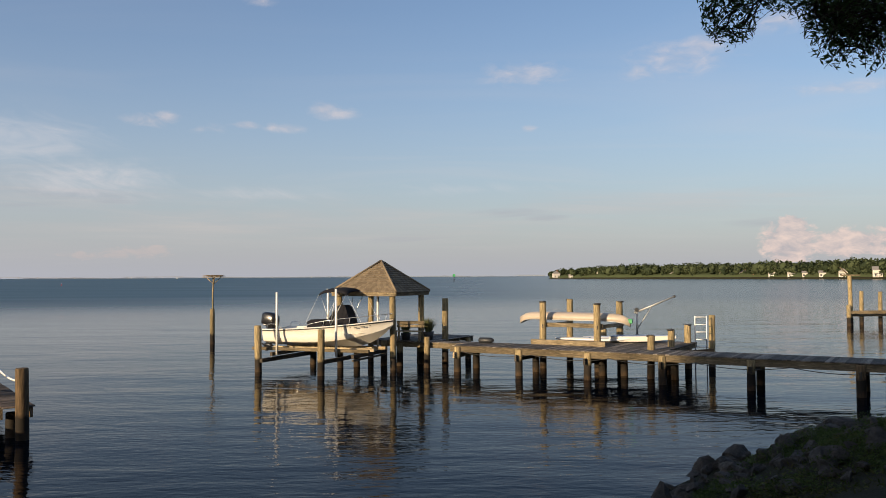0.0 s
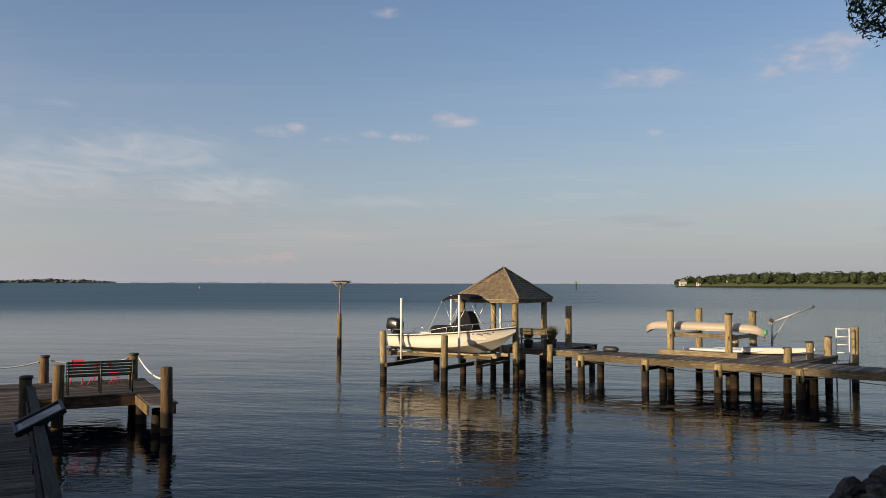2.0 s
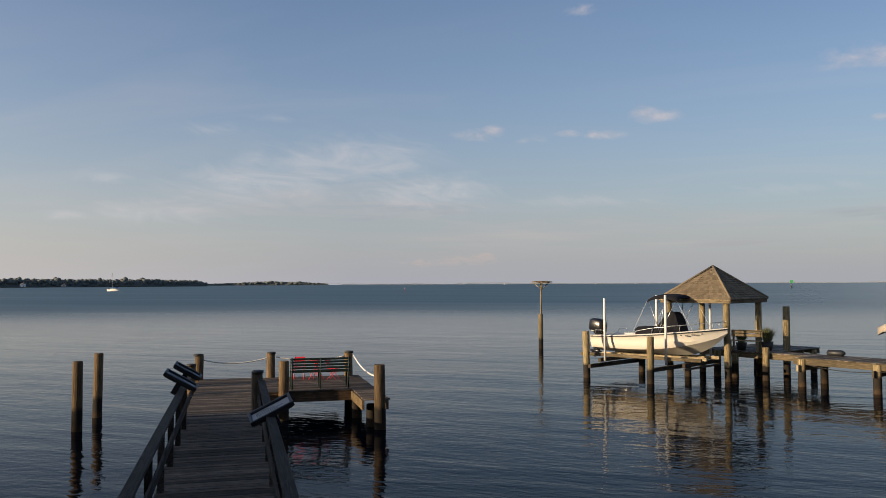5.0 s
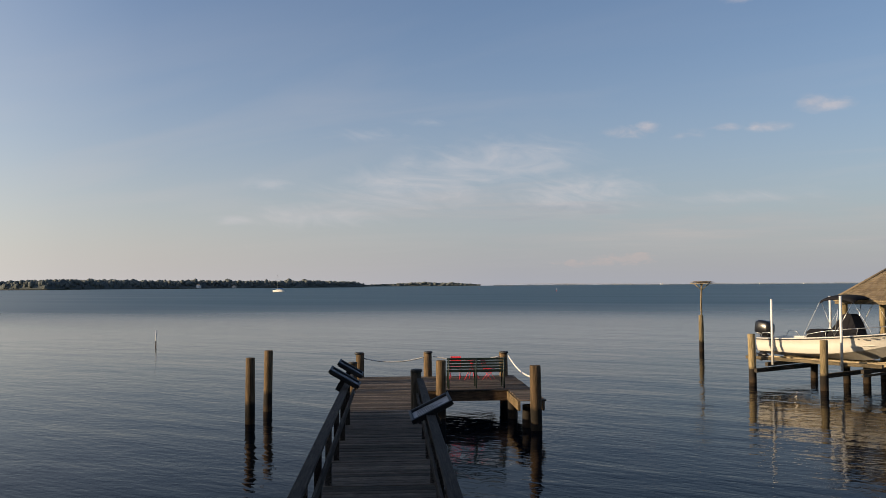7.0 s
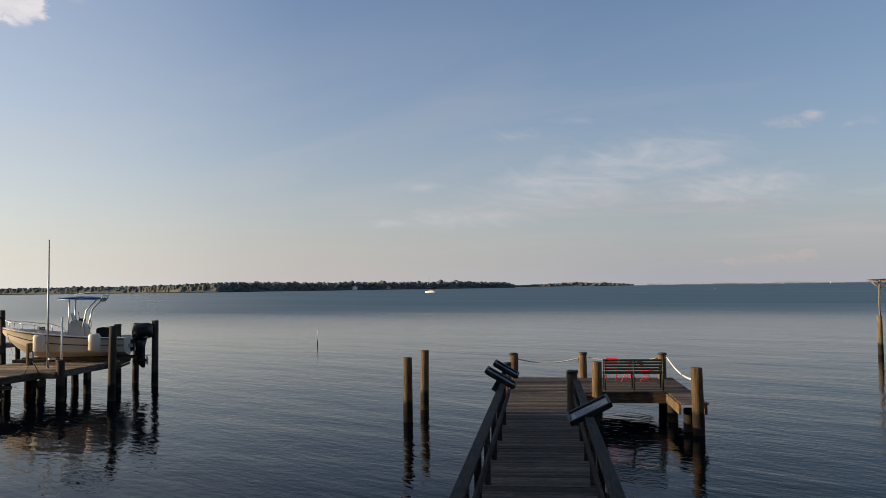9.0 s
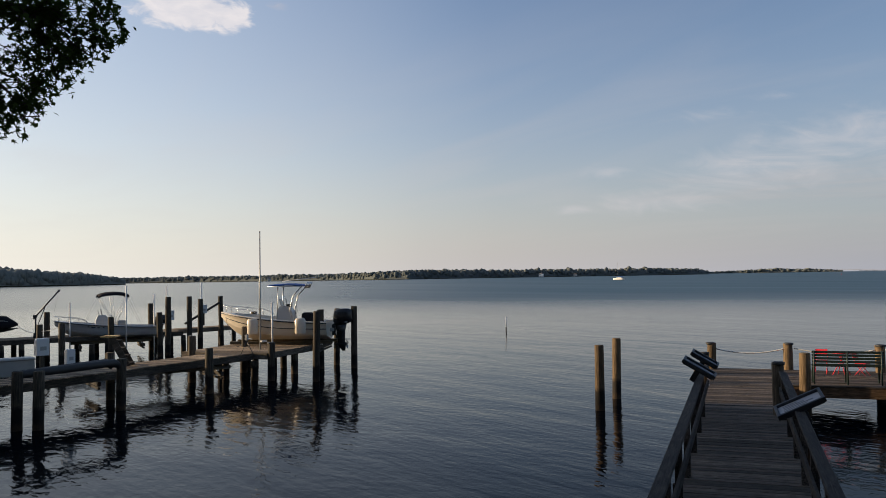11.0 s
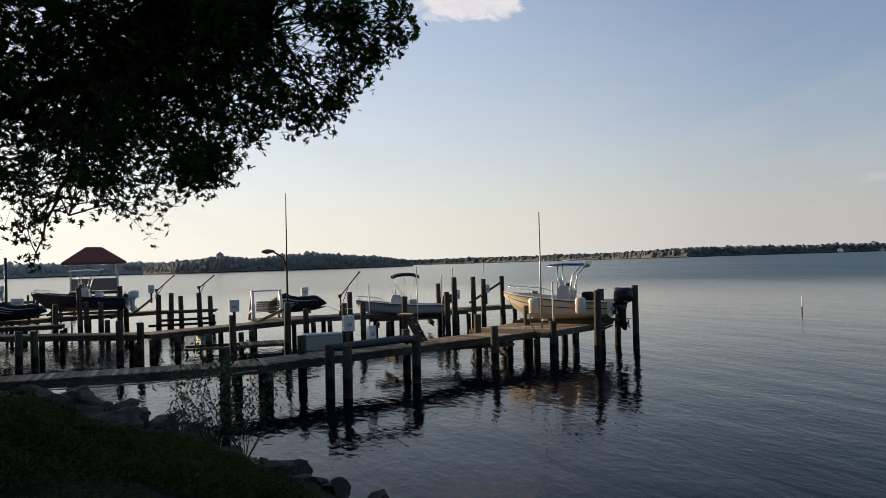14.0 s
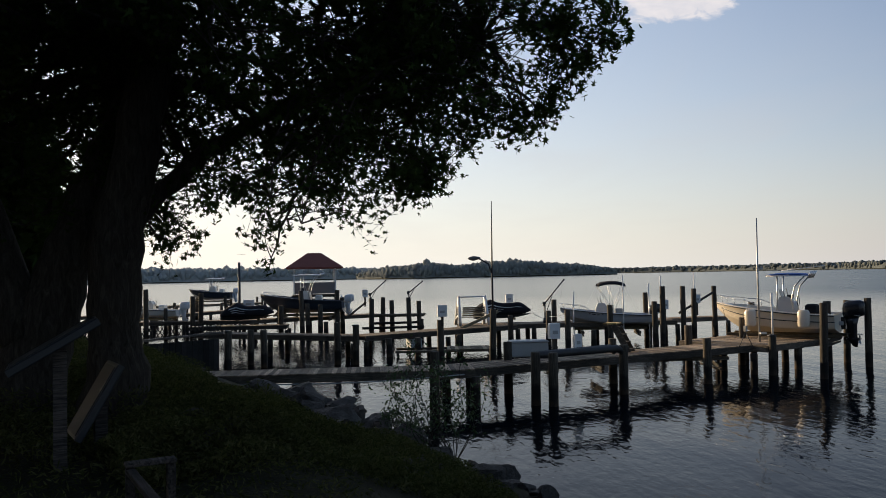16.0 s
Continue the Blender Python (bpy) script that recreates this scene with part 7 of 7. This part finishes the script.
for lo, hi, s0, s1, n in ((9.5, 20.0, 0.2, 4.6, 220), (-25.0, -9.0, 0.0, 3.0, 75)):
    for i in range(n):
        a, d = rng.uniform(lo, hi), rng.uniform(s0, s1)
        p, k = bank_point(a, d), rng.uniform(0.14, 0.40)
        ob = put("stone", rng.choice(ROCKS), None, None, m=pose(p.x, p.y, bank_height(d, a) + 0.25 * k, rng.uniform(-30, 30), rng.uniform(-30, 30), rng.uniform(0, 360)) @ Matrix.Diagonal((k * rng.uniform(.9, 1.5), k, k * rng.uniform(.6, .9), 1)))
        tagged(ob, "small broken grey stone among the boulders", "stone", "small stones on the bank")

rs = np.random.RandomState(9)
BLADE = [(0.0, -0.5), (0.12, -0.02), (0, 0.5), (-0.12, -0.02)]


def weeds(label, lo, hi, s0, s1, n, size, height, patch=1.0, mat=None):
    pts = []
    while len(pts) < n:
        a, s = rs.uniform(lo, hi), rs.uniform(s0, s1)
        if noise.noise((a * 0.7, s * 0.7, 3.0)) * patch + rs.uniform(-0.3, 0.5) < 0.0:
            continue
        p = bank_point(a, s)
        hump = 0.5 + noise.noise((a * 0.9, s * 0.9, 8.0))
        pts.append((p.x, p.y, bank_height(s, a) + rs.uniform(0, 1) ** 1.4 * height * max(0.15, hump)))
    tagged(put("weeds", leaves_mesh("weeds", mat or M_WEED, np.array(pts), 0.7, size, BLADE, rs), None), label, "weeds", kind="stuff")


weeds("dark leafy weeds and ivy covering the bank", -34, -9, 3.7, 9.0, 80000, 0.085, 0.42)
weeds("thick dark brambles over the bank below the maples", -16.5, -7.5, 3.3, 6.8, 110000, 0.070, 0.48, 0.5)
weeds("dark bramble patch near the boulders", -12.8, -6.0, 1.3, 3.6, 42000, 0.068, 0.32, 0.4)
weeds("low green weeds growing between the boulders", 9, 34, 2.2, 9.0, 40000, 0.075, 0.30)
weeds("leafy green clumps on the stony bank", 9.5, 20, 0.9, 5.5, 42000, 0.055, 0.30, 2.2, M_CLUMP)
weeds("short dark grass under the trees", -16, 3, 4.6, 13.0, 60000, 0.07, 0.16, 0.2)
# sparse saplings standing at the water's edge
for i, (x, y, n) in enumerate(((-17.1, 0.1, 1.1), (-16.4, 0.6, 1.3), (-18.0, -0.4, 1.0), (11.4, 20.6, 0.8))):
    t = thing("sapling", pose(x, y, max(WATER - 0.1, on_bank(x, y))), "thin leafy sapling at the water's edge", "sapling", "saplings")
    tips = []
    r = random.Random(60 + i)
    for _ in range(13):
        e = Vector((r.gauss(0, 0.65), r.gauss(0, 0.65), r.uniform(0.9, 2.1) * n))
        path = limb_path((0, 0, 0), e, r, 0.18, 6, r.uniform(0.05, 0.42))
        put("stem", Build().tube(path, [0.012 - 0.0015 * k for k in range(7)], 4), M_BARK, t)
        tips += path[2:]
    base = np.array([tuple(p) for p in tips])
    nl = 620 if x < 0 else 30
    pos = base[rs.randint(0, len(base), nl)] + rs.normal(0, 0.10, (nl, 3))
    tagged(put("leaves", leaves_mesh("leaves", M_LOCUST, pos, 0.9, 0.095, [(0, -0.5), (0.2, 0.0), (0, 0.5), (-0.2, 0.0)], rs), None, t), kind="stuff")

# bulkhead with a lattice along the shore
kept = made()
bk = thing("bulkhead", pose(-32.6, -11.6, 0, 0, 0, 62), "dark timber bulkhead wall with a lattice rail", "bulkhead")
for i in range(34):
    put("sheet_plank", Build().box((0, -5.5 + 0.33 * i, 0.85), (0.09, 0.31, 2.3 - 0.012 * i), None, 0.01), M_WALL_SHADED, bk)
put("cap_beam", Build().box((0, 0, 2.04), (0.3, 11.4, 0.08), None, 0.01), M_BEAM_DARK, bk)
q = Build()
for i in range(48):
    for sgn in (-1, 1):
        q.box((0, 0, 0), (0.02, 0.035, 0.55), pose(0.1 + 0.012 * sgn, -5.5 + 0.235 * i, 2.30, 42 * sgn, 0, 0))
put("lattice", q, M_WALL_SHADED, bk)
draw_in(kept, 0.911, 86)

# display stands and timber by the path on the bank
def stand_sign(x, y, tilt, turn, h, label, w=0.75, hh=0.5):
    z = on_bank(x, y)
    t = thing("display_stand", pose(x, y, z - 0.1, 0, 0, turn), label, "sign", "display stands on the bank")
    put("stand_post", Build().box((0, 0, h / 2), (0.12, 0.12, h), None, 0.01), M_RAIL, t)
    c = put("sign_case", Build().box((0, 0, 0), (w, hh, 0.08), None, 0.012), M_FRAME, t, m=pose(0, -0.05, h + 0.05, tilt, 0, 0))
    put("sheet", Build().box((0, 0, 0.045), (w - 0.08, hh - 0.08, 0.01)), M_CAP, c)


stand_sign(-8.33, -3.38, 30, 23.4, 1.2, "dark display stand under the trees", 0.6, 0.88)
stand_sign(-9.2, -3.34, 60, 30, 0.55, "low tilted display case beside the trunk", 0.6, 0.84)
tf = thing("timber_frame", pose(-5.6, -1.66, on_bank(-5.6, -1.66), 0, 0, 118), "low grey timber frame on the bank", "timber frame")
for x in (-0.12, 0.12):
    put("frame_post", Build().box((x, 0, 0.3), (0.05, 0.05, 0.65), None, 0.006), M_RAIL, tf)
put("frame_top", Build().box((0, 0, 0.64), (0.30, 0.08, 0.03), None, 0.006), M_RAIL, tf)
put("frame_arm", Build().box((-0.12, -0.5, 0.60), (0.06, 1.0, 0.03), None, 0.006), M_RAIL, tf)
for x, y, a in ((-10.1, -2.9, 55), (-9.5, -2.2, 70)):
    tagged(put("edging_timber", Build().box((0, 0, 0.05), (0.16, 0.9, 0.16), None, 0.012), M_RAIL, m=pose(x, y, on_bank(x, y), 8, 0, a)), "old grey edging timber lying on the bank", "timber", "edging timbers")

# ---------------------------------------------------------------- far shores


def far_wood(name, label, line, h, depth, n, size, mat, seed, land=1.2, quads=150, slim=1.0):
    """Woods along a far shore: many crowns of small leaf clumps over a low bank. line: azimuth and distance along the shore."""
    r = np.random.RandomState(seed)
    az = np.array([p[0] for p in line], float)
    ds = np.array([p[1] for p in line], float)
    hs = np.array([p[2] if len(p) > 2 else 1.0 for p in line], float)
    order = np.argsort(az)
    az, ds, hs = az[order], ds[order], hs[order]
    pos, blobs = [], Build()
    ball = bmesh.new()
    bmesh.ops.create_icosphere(ball, subdivisions=2 if slim == 1 else 1, radius=1.0)
    bv = np.array([tuple(v.co) for v in ball.verts])
    bf = [tuple(v.index for v in f.verts) for f in ball.faces]
    ball.free()
    if slim != 1:
        bv[:, 2] = np.sign(bv[:, 2]) * np.abs(bv[:, 2]) ** 0.75     # broad round crowns
    for _ in range(n):
        a = r.uniform(az[0], az[-1])
        back = r.uniform(0, 1) ** 1.3 * depth
        d = np.interp(a, az, ds) + 6 + back
        k = h * np.interp(a, az, hs) * (r.uniform(0.70, 1.08) if slim == 1 else r.uniform(0.78, 1.03)) * (1 if r.rand() < 0.97 else 1.18)
        cx, cy = -np.sin(np.radians(a)) * d, np.cos(np.radians(a)) * d
        rad = k * r.uniform(0.32, 0.54) * slim
        mid = np.array([cx, cy, WATER + land + k * (0.52 if slim == 1 else r.uniform(0.22, 0.76))])
        tall = k * (0.47 if slim == 1 else 0.27)
        wave = 1 + (1.0 if slim == 1 else 0.6) * (0.16 * np.sin(bv @ r.normal(0, 3.2, 3) + r.uniform(0, 6)) + 0.12 * np.sin(bv @ r.normal(0, 5.5, 3)) + r.normal(0, 0.05, len(bv)))
        vv = bv * wave[:, None] * np.array([rad, rad, tall]) * (0.56 if slim == 1 else 0.94)
        vv[:, 2] *= np.where(vv[:, 2] < 0, 1.2, 1.0)
        vv = vv + mid
        vv[:, 2] = np.maximum(vv[:, 2], WATER + land * 0.4)
        o = len(blobs.v)
        blobs.v += [tuple(p) for p in vv]
        blobs.f += [tuple(o + i for i in f) for f in bf]
        blobs.soft += [True] * len(bf)
        q = r.normal(size=(quads, 3))
        q /= np.linalg.norm(q, axis=1)[:, None]
        lobes = np.clip(r.normal(0, 1, (6, 3)), -1.3, 1.3) * np.array([0.36, 0.36, 0.28])
        size_of = r.uniform(0.38, 0.62, 6)
        own = r.randint(0, 6, quads)
        q = (q * size_of[own][:, None] * (0.75 + 0.25 * r.uniform(0, 1, (quads, 1))) + lobes[own]) * np.array([rad, rad, tall]) + mid
        pos.append(q)
    # the understorey at the wood's edge closes the gaps between the trunks
    cols = max(60, n // 4)
    low = 0.55 if slim == 1 else 1.0
    o = len(blobs.v)
    for i in range(cols + 1):
        a = az[0] + (az[-1] - az[0]) * i / cols
        s, c = -math.sin(math.radians(a)), math.cos(math.radians(a))
        d = np.interp(a, az, ds) + 5
        k = h * np.interp(a, az, hs)
        for up_to, back in ((0.0, 0.0), (0.30 * low, 1.0), (0.56 * low, 5.0), (0.78 * low, 18.0)):
            w = r.uniform(0.85, 1.12)
            blobs.v.append((s * (d + back), c * (d + back), WATER + land * 0.4 + k * up_to * w))
    for i in range(cols):
        for j in range(3):
            q = o + i * 4 + j
            blobs.f.append((q, q + 1, q + 5, q + 4))
            blobs.soft.append(True)
    tagged(put(name, blobs, mat), label, "woods", kind="stuff")
    pos = np.concatenate(pos)
    pos[:, 2] = np.maximum(pos[:, 2], WATER + land * 0.6)
    tagged(put(name, leaves_mesh(name, mat, pos, 0.6, size, SIMPLE, r), None), "ragged outer leaves of the " + label, "woods", kind="stuff")
    g = Build()
    for a, d in zip(az, ds):
        s, c = -math.sin(math.radians(a)), math.cos(math.radians(a))
        for dd, z in ((0, -0.3), (3, land * 0.7), (12, land), (depth + 150, land)):
            g.v.append((s * (d + dd), c * (d + dd), WATER + z))
    for i in range(len(az) - 1):
        for j in range(3):
            k = i * 4 + j
            g.f.append((k, k + 1, k + 5, k + 4))
            g.soft.append(False)
    tagged(put("far_shore", g, M_SOIL), "low far shore under the trees", "shore", kind="structure")


far_wood("far_woods", "dark green wooded point across the bay", [(-60, 330, 0.9), (-40, 480, 0.92), (-30, 600, 0.9), (-24, 690, 0.88), (-18, 770, 0.9), (-12, 850, 0.9), (-8.6, 920, 0.75), (-7.3, 940, 0.5)], 15.5, 60, 1000, 1.75, M_FARLEAF, 1, 1.5, 260)
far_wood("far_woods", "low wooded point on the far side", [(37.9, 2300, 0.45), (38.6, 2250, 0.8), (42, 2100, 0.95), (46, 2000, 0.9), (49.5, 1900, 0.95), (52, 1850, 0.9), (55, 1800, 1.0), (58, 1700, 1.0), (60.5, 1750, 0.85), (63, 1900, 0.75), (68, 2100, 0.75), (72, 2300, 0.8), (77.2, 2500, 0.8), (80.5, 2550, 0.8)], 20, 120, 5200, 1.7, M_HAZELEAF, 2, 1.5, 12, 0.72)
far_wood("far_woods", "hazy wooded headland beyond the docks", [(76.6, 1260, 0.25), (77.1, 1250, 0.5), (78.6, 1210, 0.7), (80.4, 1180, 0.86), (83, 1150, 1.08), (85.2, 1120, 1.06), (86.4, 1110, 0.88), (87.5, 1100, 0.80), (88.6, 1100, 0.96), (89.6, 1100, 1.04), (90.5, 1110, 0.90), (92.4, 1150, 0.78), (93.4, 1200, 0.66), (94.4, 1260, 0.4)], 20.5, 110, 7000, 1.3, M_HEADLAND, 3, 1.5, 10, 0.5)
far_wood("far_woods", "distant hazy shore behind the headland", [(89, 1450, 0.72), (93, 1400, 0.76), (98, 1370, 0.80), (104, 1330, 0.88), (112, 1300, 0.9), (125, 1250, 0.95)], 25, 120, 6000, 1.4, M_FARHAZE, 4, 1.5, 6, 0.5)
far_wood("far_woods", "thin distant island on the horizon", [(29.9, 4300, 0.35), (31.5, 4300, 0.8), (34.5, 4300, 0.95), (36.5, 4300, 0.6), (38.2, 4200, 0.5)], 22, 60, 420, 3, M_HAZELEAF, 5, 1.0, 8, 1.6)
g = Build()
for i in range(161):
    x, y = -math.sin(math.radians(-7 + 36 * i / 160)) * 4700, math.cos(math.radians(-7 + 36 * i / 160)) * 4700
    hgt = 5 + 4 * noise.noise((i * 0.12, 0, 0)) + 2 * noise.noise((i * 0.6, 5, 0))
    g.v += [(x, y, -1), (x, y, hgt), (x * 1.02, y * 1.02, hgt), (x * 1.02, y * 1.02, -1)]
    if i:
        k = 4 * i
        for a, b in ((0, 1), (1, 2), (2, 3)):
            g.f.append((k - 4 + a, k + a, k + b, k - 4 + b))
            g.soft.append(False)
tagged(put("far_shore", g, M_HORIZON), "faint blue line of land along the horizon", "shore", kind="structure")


def house(az, d, w, h, label, wall=None, seed=0, wing=False):
    a = math.radians(az)
    r = random.Random(seed)
    m = pose(-math.sin(a) * d, math.cos(a) * d, WATER + 1.2, 0, 0, az + r.uniform(-25, 25))
    t = thing("house", m, label, "house", "houses on the far shore")
    dp = w * 0.7
    put("wall", Build().box((0, 0, h / 2), (w, dp, h), None, 0.05), wall or M_SIDING, t)
    rh = w * r.uniform(0.28, 0.4)
    if r.random() < 0.5:
        v = [(-w / 2 - .4, -dp / 2 - .4, h), (w / 2 + .4, -dp / 2 - .4, h), (w / 2 + .4, dp / 2 + .4, h), (-w / 2 - .4, dp / 2 + .4, h), (0, -dp / 2 - .4, h + rh), (0, dp / 2 + .4, h + rh)]
        f = [(0, 4, 5, 3), (1, 2, 5, 4), (0, 1, 4), (2, 3, 5), (0, 3, 2, 1)]
    else:
        v = [(-w / 2 - .4, -dp / 2 - .4, h), (w / 2 + .4, -dp / 2 - .4, h), (w / 2 + .4, dp / 2 + .4, h), (-w / 2 - .4, dp / 2 + .4, h), (-w / 2 - .4, 0, h + rh), (w / 2 + .4, 0, h + rh)]
        f = [(0, 1, 5, 4), (2, 3, 4, 5), (1, 2, 5), (3, 0, 4), (0, 3, 2, 1)]
    rf = put("roof", Build().add(v, f), M_HOUSEROOF, t)
    put("chimney", Build().box((w * 0.2, dp * 0.1, h + rh * 0.8), (0.9, 0.9, rh)), M_BRICKRED, rf)
    for s in range(max(1, int(h // 2.8))):
        for i in range(max(2, int(w // 2.6))):
            x = -w / 2 + (i + 0.5) * w / max(2, int(w // 2.6))
            wn = put("window", Build().box((x, -dp / 2 - 0.03, 1.5 + 2.8 * s), (1.15, 0.10, 1.35)), M_GLASS, t)
            put("window_frame", Build().box((x, -dp / 2 - 0.02, 0.78 + 2.8 * s), (1.4, 0.16, 0.10)), M_WHITE, wn)
    if wing:
        put("porch", Build().box((0, -dp / 2 - 1.2, 1.3), (w * 0.8, 2.4, 0.2)), M_WHITE, t)
        for x in (-w * 0.35, 0, w * 0.35):
            put("porch_post", Build().rod((x, -dp / 2 - 2.2, 0), (x, -dp / 2 - 2.2, 2.7), 0.12), M_WHITE, t)
        put("porch_roof", Build().box((0, -dp / 2 - 1.2, 2.8), (w * 0.85, 2.7, 0.18)), M_HOUSEROOF, t)


HOUSES = [(-7.75, 935, 9, 5.0, 0), (-9.9, 905, 9, 4.2, 0), (-10.7, 893, 11, 6.5, 1), (-12.0, 872, 13, 4.5, 2), (-15.6, 817, 10, 5.0, 1), (-17.4, 790, 7, 4.5, 2), (-18.6, 773, 8, 4.2, 0), (-19.9, 755, 9, 4.5, 0), (-21.8, 728, 11, 6.0, 1), (-22.8, 712, 8, 5.0, 1), (-24.6, 685, 7, 3.5, 0), (-27.7, 636, 9, 5.5, 1), (-29.5, 606, 8, 5.0, 0), (-8.8, 920, 7, 3.6, 1), (-13.6, 850, 8, 4.0, 0), (-16.5, 803, 7, 3.6, 2), (-20.7, 742, 7, 4.0, 2), (-23.6, 700, 6, 3.4, 0), (-25.8, 668, 8, 4.6, 1)]
for i, (az, d, w, h, k) in enumerate(HOUSES):
    house(az, d + 3.5, w * 0.8, h * 0.9, ("pale house half hidden in far shore trees", "white house with a grey roof by the water", "red brown house among the far trees")[k], M_BRICKRED if k == 2 else M_SIDING, i, k == 1)
house(48.9, 1885, 9, 6, "white waterfront house on the wooded far shore", M_WHITE, 31)
house(46.6, 1945, 8, 4, "pale distant house on the wooded far shore", M_SIDING, 32)
house(67.5, 2060, 9, 5, "pale distant house among hazy trees", M_SIDING, 33)

# ---------------------------------------------------------------- marks and boats out on the bay
def far_at(az, d):
    a = math.radians(az)
    return -math.sin(a) * d, math.cos(a) * d


x, y = far_at(-0.75, 520)
cm = thing("channel_marker", pose(x, y, WATER), "green channel marker on a dark pole", "marker")
put("pole", Build().rod((0, 0, -1), (0, 0, 4.6), 0.28, seg=10), M_FRAME, cm)
put("board", Build().box((0, -0.3, 4.0), (1.7, 0.12, 1.7), None, 0.05), M_GREEN, cm)
x, y = far_at(51.4, 55)
mk = thing("marker_stake", pose(x, y, WATER), "thin white marker stake standing in the water", "marker")
put("stake", Build().rod((0, 0, 0.3), (0.03, 0, 0.98), 0.032, 0.028), M_WHITE, mk)
put("wet_foot", Build().rod((-0.01, 0, -1), (0.0, 0, 0.32), 0.034), M_PILE_DARK, mk)
for az, d in ((24.7, 460), (36.2 - 6.2, 900)):
    x, y = far_at(az, d)
    by = thing("crab_buoy", pose(x, y, WATER) @ Matrix.Scale(0.6, 4), "small red and white buoy floating far out", "buoy", "buoys")
    put("float", Build().tube([(0, 0, -0.3), (0, 0, 0.5), (0, 0, 1.2), (0, 0, 1.6)], [0.25, 0.35, 0.22, 0.05], 10), M_RED, by)
    put("top_mark", Build().rod((0, 0, 1.5), (0, 0, 2.4), 0.16), M_WHITE, by)


def sailboat(az, d, k, label, sails=False):
    x, y = far_at(az, d)
    t = thing("sailboat", pose(x, y, WATER, 0, 0, az + 60) @ Matrix.Scale(k, 4), label, "sailboat", "far sailboats")
    rings = []
    for i in range(9):
        f = i / 8
        hw = 1.35 * math.sin(math.pi * min(0.97, 0.16 + 0.84 * f)) ** 0.7
        yy = -4.2 + 8.4 * f
        rings.append([(hw, yy, 0.95 + 0.2 * f), (hw * 0.8, yy, 0.0), (0, yy, -0.3), (-hw * 0.8, yy, 0.0), (-hw, yy, 0.95 + 0.2 * f)])
    put("hull", Build().loft(rings), M_GELCOAT, t)
    put("cabin", Build().box((0, -0.2, 1.3), (1.6, 3.6, 0.6), None, 0.12), M_GELCOAT, t)
    put("mast", Build().rod((0, 0.6, 1), (0, 0.6, 11.5), 0.09, 0.06), M_ALU, t)
    put("boom", Build().rod((0, 0.6, 2.2), (0, -3.2, 2.3), 0.12), M_BLUE, t)
    for yy in (4.1, -4.0):
        put("stay", Build().rod((0, yy, 1.1), (0, 0.6, 11.2), 0.02, seg=4), M_ALU, t)
    if sails:
        put("sail", Build().add([(0, 0.5, 2.4), (0, -3.1, 2.4), (0, 0.5, 11.0), (0.03, 0.5, 2.4), (0.03, -3.1, 2.4), (0.03, 0.5, 11.0)], [(0, 1, 2), (5, 4, 3), (0, 3, 4, 1), (1, 4, 5, 2), (2, 5, 3, 0)]), M_WHITE, t)


sailboat(43.7, 560, 1.0, "white sailboat moored with bare mast")
for az, d in ((17.8, 2600), (9.0, 3400), (20.6, 3600), (11.6, 2900)):
    sailboat(az, d, 0.55, "tiny white sailboat far out under sail", True)
# the long bridge on the horizon
br = thing("bridge", pose(*far_at(25, 4500), WATER, 0, 0, 25 + 90), "long pale bridge far away on the horizon", "bridge")
put("bridge_deck", Build().box((0, 0, 9), (12, 1200, 1.1)), M_BRIDGE, br)
for i in range(15):
    put("bridge_pier", Build().box((0, -580 + 83 * i, 4), (10, 2.2, 9)), M_BRIDGE, br)
